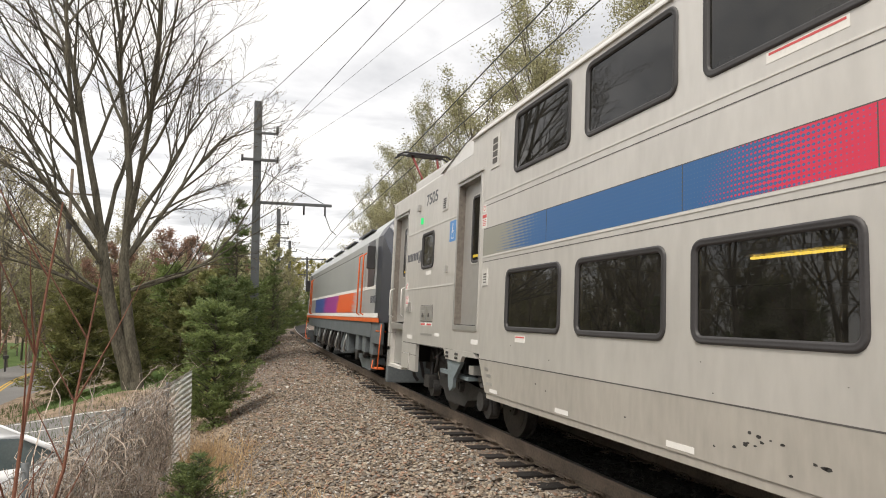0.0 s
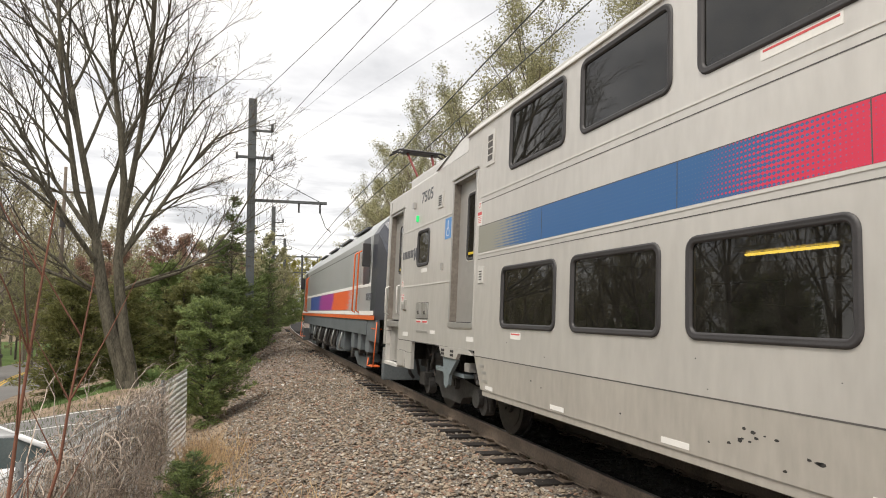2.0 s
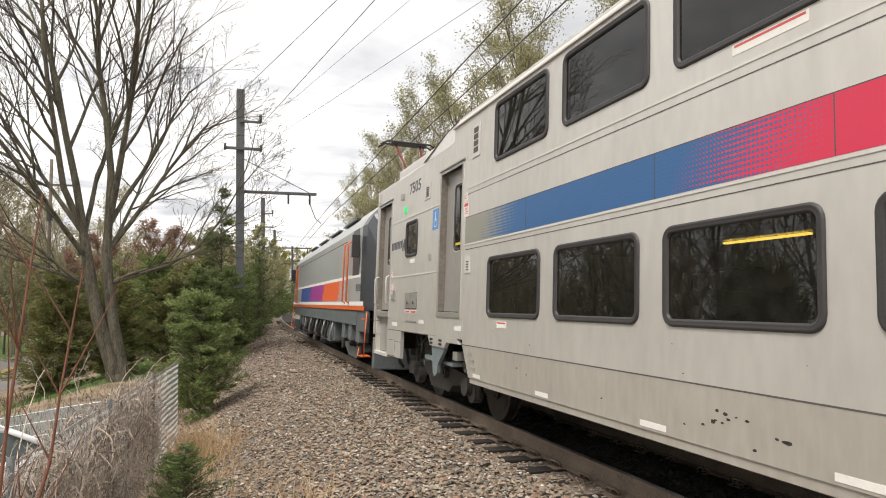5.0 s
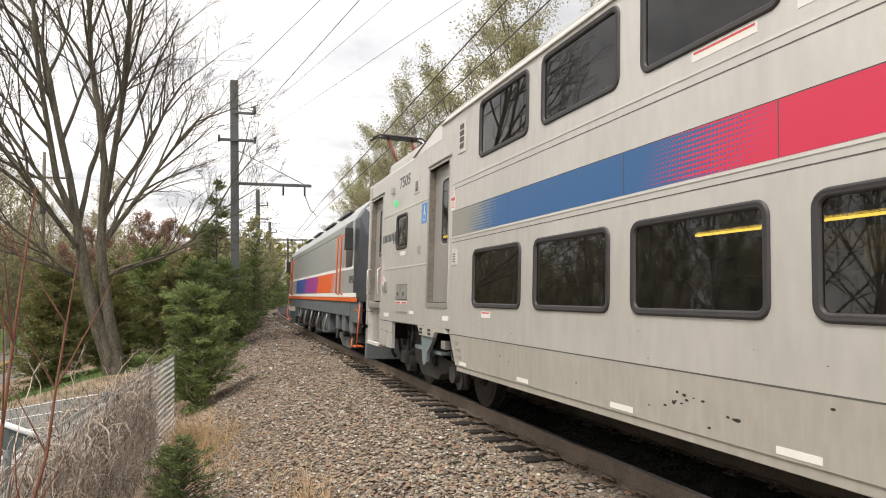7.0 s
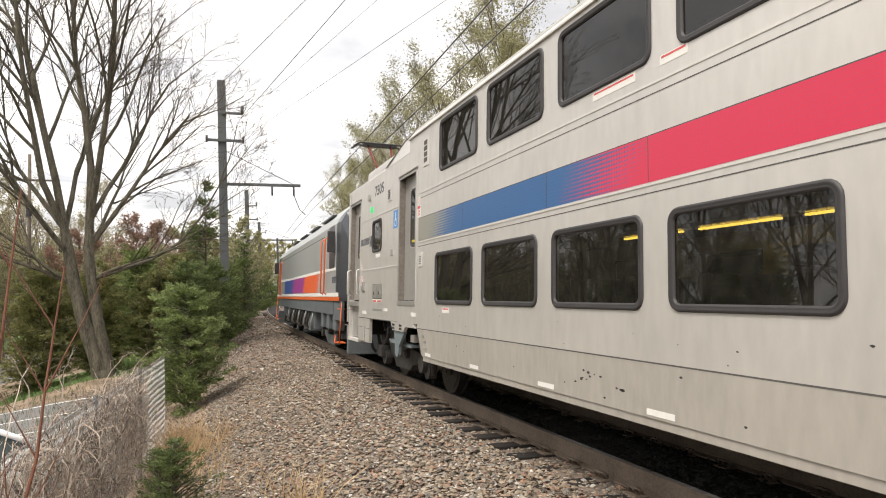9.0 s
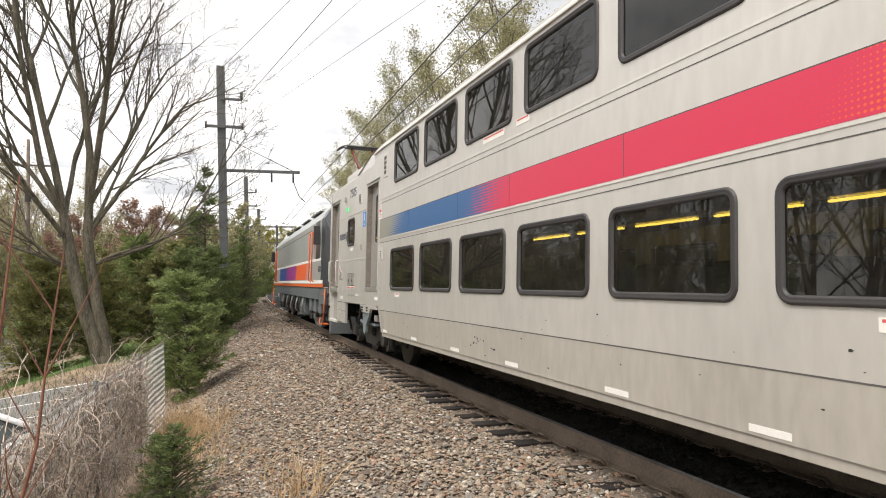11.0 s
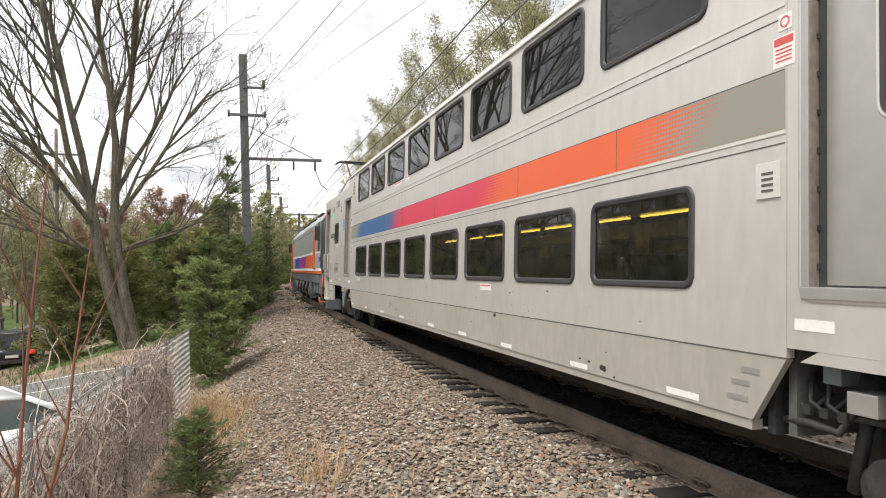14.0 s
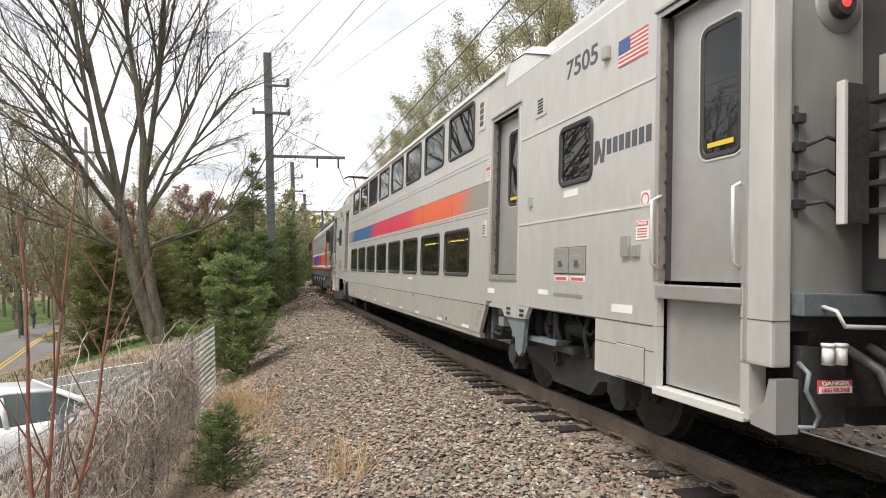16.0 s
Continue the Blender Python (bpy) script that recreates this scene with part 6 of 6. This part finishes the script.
def build_fence():
    fence = thing("chain_link_fence", "galvanised chain-link fence overgrown with dead vines", "fence")
    for x, y in FENCE[1:]:
        part("post", tube([(x, y, ground_z(x, y) - 0.3), (x, y, FENCE_TOP + 0.04)], 0.03, 10), POLE_STEEL, fence, "weathered grey post", True)
    lines = []
    step, rows = 0.055, 33
    total = sum(math.dist(a, b) for a, b in zip(FENCE[:-1], FENCE[1:]))
    count = int(total / step)
    bottom = FENCE_TOP - rows * step
    for k in range(count):
        pts = []
        for j in range(rows + 1):
            u = (k + (j % 2)) / (count + 1)
            x, y = fence_at(u)
            off = 0.004 * (1 if (k + j) % 2 else -1)
            sway = 0.03 * math.sin(u * 40 + j * 0.05) * (1 - j / rows)
            pts.append(Vector((x + off + sway, y, bottom + j * step)))
        lines.append((pts, 0.004, 0.004))
    soup("wire_mesh", *tubes(lines, 3), GALV, fence)
    part("top_wire", tube([(*fence_at(i / 30), FENCE_TOP - 0.01 + 0.012 * math.sin(i)) for i in range(31)], 0.006, 5), GALV, fence, "", True)
    return fence


build_fence()


def build_vines():
    rng = random.Random(19)
    lines = []
    for k in range(4300):
        u = 0.17 + 0.60 * rng.random() ** 0.9
        x, y = fence_at(u)
        p = Vector((x + rng.gauss(-0.04, 0.07 + 0.25 * max(0, u - 0.25)), y + rng.gauss(0, 0.1), rng.uniform(-1.25, FENCE_TOP - 0.12 - 0.5 * max(0, u - 0.34))))
        d = Vector((rng.gauss(0, 0.35), rng.gauss(0, 0.8), rng.gauss(0.5, 0.7))).normalized()
        pts = [p]
        for j in range(rng.randint(4, 9)):
            d = (d + Vector((rng.gauss(0, 0.18), rng.gauss(0, 0.32), rng.gauss(-0.07, 0.28)))).normalized()
            q = pts[-1] + d * rng.uniform(0.06, 0.15)
            q.x += (x - q.x) * 0.12
            q.z = min(q.z, FENCE_TOP + rng.uniform(0.0, 0.12) - 0.5 * max(0, u - 0.34))
            pts.append(q)
        lines.append((pts, rng.uniform(0.003, 0.007) if rng.random() < 0.85 else rng.uniform(0.008, 0.015), 0.002))
    tagged(soup("dead_vines", *tubes(lines, 4), VINE), "tangle of grey-brown dead vines over the fence", "vines", kind="stuff")
    # long arching canes over the fence top
    lines = []
    for x, y, z, dx, dy, rise, n in ((-1.3, 9.2, 0.35, 0.25, 4.4, 0.52, 14), (-1.5, 8.0, 0.3, -0.5, 5.5, 0.75, 14), (-1.2, 10.5, 0.5, 0.55, 2.0, 0.28, 10), (-1.1, 11.6, 0.5, 0.5, 2.6, 0.35, 10), (-1.6, 7.4, 0.3, 0.35, 2.0, 0.30, 10), (-0.9, 13.6, 0.5, 0.7, 1.6, 0.22, 10), (-1.4, 8.6, 0.4, -0.4, 1.2, 0.45, 8), (-1.5, 7.6, 0.4, -0.8, 2.2, 0.62, 9), (-1.7, 7.0, 0.2, -0.3, 3.0, 0.8, 10)):
        pts = []
        for j in range(n + 1):
            u = j / n
            pts.append(Vector((x + dx * u + rng.gauss(0, 0.012), y + dy * u, z + rise * math.sin(u * 2.3) + rng.gauss(0, 0.01))))
        lines.append((pts, 0.008, 0.003))
        for j in (3, 5, 7):
            if j < n:
                q = pts[j]
                lines.append(([q, q + Vector((rng.gauss(0, 0.1), rng.gauss(0, 0.15), 0.14)), q + Vector((rng.gauss(0, 0.2), rng.gauss(0, 0.3), 0.24))], 0.004, 0.0018))
    tagged(soup("arching_canes", *tubes(lines, 5), VINE, None, True), "long arching dry canes over the fence", "canes", kind="stuff")


build_vines()


def build_sapling():
    rng = random.Random(23)
    for i, (x, y, top, lean) in enumerate(((-1.12, 4.05, 2.5, (0.14, 0.1)), (-1.06, 3.95, 2.2, (-0.12, 0.2)), (-1.22, 4.5, 2.1, (0.36, 0.2)))):
        stem = thing("red_sapling", "thin red-brown bare sapling stem by the fence", "sapling", pose(x, y, ground_z(x, y)), "saplings by the fence")
        high = top - ground_z(x, y)
        pts = [Vector((lean[0] * (u * 1.2) ** 1.6 + rng.gauss(0, 0.022), lean[1] * u, high * u - 0.1)) for u in [j / 9 for j in range(10)]]
        lines = [(pts, 0.021, 0.005)]
        for j in range(4, 9):
            for q in range(1 + j % 2):
                p = pts[j]
                a = rng.uniform(0, 6.283)
                d = Vector((math.cos(a) * 0.5, math.sin(a) * 0.5, 0.9)).normalized()
                length = rng.uniform(0.35, 1.0)
                twig = [p, p + d * length * 0.5 + Vector((rng.gauss(0, 0.03), 0, 0)), p + d * length + Vector((0, 0, 0.04))]
                soup("branch", *tubes([(twig, 0.007, 0.002)], 5), REDSTEM, stem, True)
        soup("stem", *tubes(lines, 6), REDSTEM, stem, True)


build_sapling()


def build_straw():
    rng = random.Random(29)
    lines = []
    clumps = [(-0.45, 14.2, 160, 0.22), (-0.3, 13.0, 150, 0.22), (-0.05, 12.0, 90, 0.25), (0.3, 12.6, 45, 0.22), (0.1, 10.6, 35, 0.25), (0.95, 7.3, 38, 0.10), (1.1, 6.9, 22, 0.10), (0.4, 9.4, 14, 0.2), (0.7, 8.4, 10, 0.2)]
    for x, y, n, r in clumps:
        for _ in range(n):
            px, py = x + rng.gauss(0, r), y + rng.gauss(0, r)
            p = Vector((px, py, ground_z(px, py)))
            d = Vector((rng.gauss(0, 0.4), rng.gauss(0, 0.4), 1)).normalized()
            h = rng.uniform(0.15, 0.6)
            lines.append(([p, p + d * h * 0.6, p + d * h + Vector((d.x * 0.12, d.y * 0.12, -0.03))], 0.006, 0.002))
    tagged(soup("dry_grass", *tubes(lines, 3), STRAW), "tufts of dry straw-coloured grass on the bank", "dry grass", kind="stuff")
    verts, faces = leaf_cloud(rng, [(x, y, ground_z(x, y) + 0.02) for x, y in [(rng.uniform(-0.9, 1.3), rng.uniform(7, 22)) for _ in range(900)]], 3, 0.06, 0.035, 0.15)
    tagged(soup("dead_leaves", verts, faces, DIRT), "brown dead leaves strewn on the bank", "leaves", kind="stuff")
    tufts = []
    for _ in range(5000):
        x, y = rng.uniform(-9, 0.4), rng.uniform(19.5, 34)
        p = Vector((x, y, ground_z(x, y)))
        d = Vector((rng.gauss(0, 0.3), rng.gauss(0, 0.3), 1)).normalized()
        tufts.append(([p, p + d * rng.uniform(0.08, 0.22)], 0.008, 0.002))
    tagged(soup("grass_blades", *tubes(tufts, 3), GRASS), "short green grass under the trees", "grass", kind="stuff")
    # low green and yellowish shrubs behind the fence
    for i, (x, y, mat, size) in enumerate(((-2.1, 12.6, YELLOWLEAF, 0.9), (-1.5, 15.6, YELLOWLEAF, 0.75), (-1.2, 19.6, CEDAR, 1.0), (-0.9, 21.5, YELLOWLEAF, 1.1), (0.3, 23.0, CEDAR, 1.0), (-0.1, 26.0, YELLOWLEAF, 1.2))):
        shrub = thing("shrub", "low scrubby shrub in young yellow-green leaf" if mat is YELLOWLEAF else "low dark green shrub", "shrub", pose(x, y, ground_z(x, y)))
        ln, tips = [], []
        for k in range(9):
            a = k * 0.7
            grow(rng, ln, tips, Vector((0, 0, -0.1)), Vector((math.cos(a) * 0.6, math.sin(a) * 0.6, 1)).normalized(), 0.85 * size, 0.012, 2, 0.6, 0.2, 0.003, 0.65)
        soup("stem", *tubes(ln, 4), VINE, shrub)["kind"] = "stuff"
        soup("foliage", *leaf_cloud(rng, [p for p, _ in tips], 5, 0.05, 0.03), mat, shrub)


build_straw()


# ---- poles and wires ----
def h_beam(x, y, z0, z1, w=0.36, lean=0.0):
    bm = bmesh.new()
    h, f, t = w / 2, w / 2 - 0.03, 0.015
    profile = [(-h, -h), (h, -h), (h, -f), (t, -f), (t, f), (h, f), (h, h), (-h, h), (-h, f), (-t, f), (-t, -f), (-h, -f)]
    low = [bm.verts.new((a, b, z0)) for a, b in profile]
    high = [bm.verts.new((a, b, z1)) for a, b in profile]
    for k in range(12):
        bm.faces.new((low[k], low[(k + 1) % 12], high[(k + 1) % 12], high[k]))
    bm.faces.new(high)
    bm.faces.new(low[::-1])
    for v in bm.verts:
        v.co.x += lean * (v.co.z - z0)
    return bm


def catenary_pole(x, y, top, arm_to, size=1.0, simple=False):
    z0 = ground_z(x, y)
    pole = thing("catenary_pole", "tall dark steel catenary pole with cross-arms and a bracket arm", "utility pole", pose(x, y, 0), "catenary poles along the track")
    part("mast", h_beam(0, 0, z0 - 0.5, top, 0.40, -0.006), POLE_STEEL, pole)
    z_low, z_high, z_arm = top - 3.15, top - 1.72, top - 5.35
    part("cross_arm", box(-0.85, 0.98, -0.30, -0.20, z_low - 0.07, z_low + 0.07, 0.01), POLE_STEEL, pole)
    part("cross_arm", box(-0.1, 0.95, -0.30, -0.20, z_high - 0.06, z_high + 0.06, 0.01), POLE_STEEL, pole)
    for q in (-0.82, 0.95):
        part("insulator", tube([(q, -0.25, z_low - 0.12), (q, -0.25, z_low + 0.22)], 0.06, 8), RUBBER, pole, "", True)
    part("insulator", tube([(0.92, -0.25, z_high), (0.92, -0.25, z_high + 0.42)], 0.075, 8), POLE_STEEL, pole, "", True)
    part("bracket_arm", box(0.15, arm_to, -0.08, 0.08, z_arm - 0.07, z_arm + 0.07, 0.01), POLE_STEEL, pole)
    part("stay", tube([(0.1, 0, z_arm + 1.7), (arm_to - 0.4, 0, z_arm + 0.08)], 0.018, 5), WIRE, pole, "", True)
    for q in (arm_to * 0.62, arm_to - 0.35):
        part("hanger_insulator", tube([(q, 0, z_arm - 0.07), (q, 0, z_arm - 0.55)], 0.05, 7), RUBBER, pole, "", True)
    part("steady_arm", tube([(arm_to - 0.35, 0, z_arm - 0.5), (arm_to - 0.05, 0, z_arm - 1.3), (arm_to + 0.25, 0, z_arm - 1.55)], 0.025, 5), POLE_STEEL, pole, "", True)
    for q in (-0.25, 0.28, 0.42):
        part("down_wire", tube([(q + 0.35, -0.3, z_low), (q * 0.8 + 0.1, -0.28, z_arm + 0.2), (q * 0.6 + 0.1, -0.26, z_arm - 1.5)], 0.010, 4), WIRE, pole)
    return pole


POLES = [(1.25, 35.0, 12.85, 3.85), (4.9, 72.0, 12.95, 5.0), (9.0, 106.0, 13.2, 4.5), (15.5, 140.0, 13.5, 4.5), (-0.2, -40.0, 12.9, 4.0)]
for spec in POLES:
    catenary_pole(*spec)


def wire(name, pts, r, mat, sag=0.0, label="dark overhead wire above the track", n=14):
    out = []
    for a, b in zip(pts[:-1], pts[1:]):
        for k in range(n + (b is pts[-1])):
            u = k / n
            p = Vector(a).lerp(Vector(b), u)
            p.z -= sag * 4 * u * (1 - u)
            out.append(p)
    ob = part(name, tube(out, r, 5), mat, None, "", True)
    return tagged(ob, label, "overhead wire", "wires over the track")


def build_wires():
    # feeders from the near pole over the track to a pole behind
    for a, via, r in (((1.2, 35, 12.75), (4.29, 21.93, 12.75), 0.013), ((2.15, 35, 11.0), (4.86, 19.09, 11.5), 0.013), ((2.15, 35, 10.95), (5.22, 16.42, 10.3), 0.006), ((2.1, 35, 9.85), (6.87, 15.03, 9.9), 0.007)):
        A, B = Vector(a), Vector(via)
        far = A + (B - A) * ((35 + 25) / (35 - B.y))
        p2 = Vector((4.9 + (A.x - 1.25), 72.0, A.z + 0.1))
        p3 = Vector((9.0 + (A.x - 1.25), 106.0, A.z + 0.3))
        wire("feeder_wire", [p3, p2, A, far], r, WIRE, 0.12)
    # messenger and contact wire over the track
    knots = [(-60, 0.35), (-2, 0.2), (35, -0.15), (72, 0.2), (106, -0.1), (140, 0.1), (175, 0)]
    for name, z, sag, r, lab in (("messenger_wire", 6.72, 0.0, 0.016, "messenger wire over the track"), ("contact_wire", 6.26, 0.0, 0.014, "copper contact wire over the track")):
        pts = []
        for s, o in knots:
            p = on_track(s, o + (0.1 if z > 6.5 else 0.0), z + (0.27 if z > 6.5 and s < 0 else 0.0))
            pts.append(tuple(p))
        wire(name, pts, r, COPPER, sag, lab)
    drop = bmesh.new()
    for (s0, o0), (s1, o1) in zip(knots[:-1], knots[1:]):
        for k in range(1, 9):
            u = k / 9
            a = on_track(s0, o0 + 0.1, 6.72 + (0.27 if s0 < 0 else 0)).lerp(on_track(s1, o1 + 0.1, 6.72 + (0.27 if s1 < 0 else 0)), u)
            b = on_track(s0, o0, 6.26).lerp(on_track(s1, o1, 6.26), u)
            tube([a, b], 0.006, 4, bm=drop)
    tagged(part("dropper_wires", drop, COPPER), "thin droppers between messenger and contact wire", "overhead wire", kind="stuff")


build_wires()


def wood_pole(x, y, top, arms):
    pole = thing("wooden_utility_pole", "old brown wooden utility pole with cross-arms", "utility pole", pose(x, y, 0), "wooden poles along the road")
    part("mast", tube([(0, 0, ground_z(x, y) - 0.3), (0, 0, top)], 0.17, 10, None, 0.12), WOODPOLE, pole, "", True)
    for z in arms:
        part("cross_arm", box(-1.9, 1.9, -0.2, -0.08, z - 0.07, z + 0.07, 0.01), WOODPOLE, pole)
        for q in (-1.75, -0.9, 0.9, 1.75):
            part("insulator", tube([(q, -0.14, z + 0.05), (q, -0.14, z + 0.28)], 0.06, 7), RUBBER, pole, "", True)
    part("transformer", disc(0.22, -0.4, -0.39, 12, 0, 0), RUBBER, pole)
    can = scene.collection.objects[-1]
    can.data.clear_geometry()
    bm = bmesh.new()
    bmesh.ops.create_cone(bm, cap_ends=True, segments=14, radius1=0.22, radius2=0.22, depth=0.7, matrix=Matrix.Translation((0.05, -0.38, arms[0] - 2.6)))
    bm.to_mesh(can.data)
    bm.free()


wood_pole(-12.6, 60.0, 13.6, (11.5,))
wood_pole(-17.0, 98.0, 13.0, (11.2,))
for off in (-1.75, -0.9, 0.9, 1.75):
    wire("road_wire", [(-16.0 + off, -30, 11.6), (-12.6 + off, 60, 11.75), (-17.0 + off, 98, 11.45)], 0.011, WIRE, 0.6, "dark wire between the wooden poles")


# ---- cars, mailbox ----
def build_car(name, label, paint, m, suv=False):
    car = thing(name, label, "car", m)
    length, top = (4.75, 1.72) if suv else (4.6, 1.45)
    h = length / 2
    belt = 0.98 if suv else 0.90
    def sec(x, half, z0, z1):
        return [(x, -half, z0 + 0.08), (x, -half * 0.93, z0), (x, half * 0.93, z0), (x, half, z0 + 0.08), (x, half, z1 - 0.12), (x, half * 0.9, z1), (x, -half * 0.9, z1), (x, -half, z1 - 0.12)]
    body = [sec(-h, 0.80, 0.42, belt - 0.12), sec(-h + 0.15, 0.90, 0.30, belt + 0.02), sec(-0.6, 0.93, 0.22, belt + 0.03), sec(0.9, 0.93, 0.22, belt), sec(h - 0.5, 0.90, 0.25, belt - 0.14), sec(h, 0.74, 0.38, belt - 0.32)]
    part("body", loft(body), paint, car, "", True)
    def cab(x, half, z):
        return [(x, -half, belt - 0.05), (x, half, belt - 0.05), (x, half * 0.84, z), (x, -half * 0.84, z)]
    rear = -h + (0.12 if suv else 0.55)
    part("glasshouse", loft([cab(rear, 0.80, belt + 0.02), cab(rear + 0.38, 0.84, top - 0.07), cab(-0.2, 0.86, top - 0.02), cab(0.55, 0.84, top - 0.09), cab(1.35, 0.80, belt + 0.02)]), BLACKGLASS if suv else CARGLASS, car, "car windows that mirror the sky")
    part("roof", loft([[(x, -0.70, z - 0.03), (x, 0.70, z - 0.03), (x, 0.62, z + 0.02), (x, -0.62, z + 0.02)] for x, z in ((rear + 0.40, top - 0.05), (-0.2, top), (0.50, top - 0.06))]), paint, car, "", True)
    for q in (-1, 1):
        for xs in ((rear + 0.02, rear + 0.42), (1.38, 0.52), (-0.25, -0.32)):
            part("pillar", tube([(xs[0], q * 0.83, belt), (xs[1], q * 0.73, top - 0.06)], 0.05, 6), paint, car, "", True)
        for x in (-1.38, 1.40):
            wheel = part("wheel", disc(0.34, q * 0.74, q * 0.95, 22, x, 0.34), RUBBER, car)
            part("rim", disc(0.21, q * 0.945, q * 0.962, 14, x, 0.34), GALV, wheel)
        part("tail_light", box(-h - 0.01, -h + 0.14, q * 0.62, q * 0.88, belt - 0.22, belt - 0.04, 0.02), TAIL, car, "red tail light")
        part("mirror", box(0.80, 0.98, q * 0.95, q * 1.10, belt, belt + 0.13, 0.03), paint, car)
    part("number_plate", box(-h - 0.02, -h + 0.02, -0.25, 0.25, 0.62, 0.74, 0.005), WHITE, car, "pale blank number plate")
    part("bumper", box(-h - 0.04, -h + 0.2, -0.8, 0.8, 0.36, 0.52, 0.03), RUBBER if suv else paint, car)
    return car


white_car = build_car("white_car", "white parked sedan behind the overgrown fence", CARWHITE, pose(-4.0, 13.2, -1.68, 0, 0, 30))
black_suv = build_car("black_suv", "black sport utility car driving away along the road", CARBLACK, pose(0, 0, 0), True)


def suv_pose(t):
    y = 45.0 + 17.5 * (t - 14.5)
    y = max(-190.0, y)
    x0 = lambda yy: lane_x(yy)
    yaw = math.degrees(math.atan2(1.0, (x0(y + 0.5) - x0(y - 0.5))))
    return pose(x0(y), y, -2.5, 0, 0, yaw)


post_box = thing("mailbox", "dark mailbox on a post beside the road", "mailbox", pose(-15.4, 56.0, ground_z(-15.4, 56.0)))
part("post", box(-0.05, 0.05, -0.05, 0.05, -0.2, 1.0, 0.01), RUBBER, post_box)
part("box", box(-0.12, 0.12, -0.28, 0.28, 1.0, 1.28, 0.05), RUBBER, post_box)


# the next coach, coupled behind; its wheels are the copies of the first coach's own
next_coach = copy_thing(coach, pose(0, -30, 0))
for o, c in zip(list(coach.children_recursive), list(next_coach.children_recursive)):
    for wheel, x, y, r, q in list(WHEELS):
        if wheel is o:
            WHEELS.append((c, x, y, r, q))


def motions():
    """The train draws out ahead, its wheels turning."""
    times = [i * 0.1 for i in range(161)]
    ahead = 12.95 + 0.15 + LOCO_LENGTH / 2
    walk(coach, [(t, vehicle_pose(travel(t), 18.14)) for t in times])
    walk(next_coach, [(t, vehicle_pose(travel(t) - 26.3, 18.14)) for t in times])
    walk(loco, [(t, vehicle_pose(travel(t) + ahead, LOCO_LENGTH - 7.8)) for t in times])
    walk(black_suv, [(t, suv_pose(t)) for t in times])
    for wheel, x, y, r, q in WHEELS:
        turn = 0 if q > 0 else 180
        walk(wheel, [(t, pose(x, y, r + 0.035, 0, math.degrees((travel(t) - travel(0)) / r), 0) @ pose(0, 0, 0, 0, 0, turn)) for t in times])


motions()
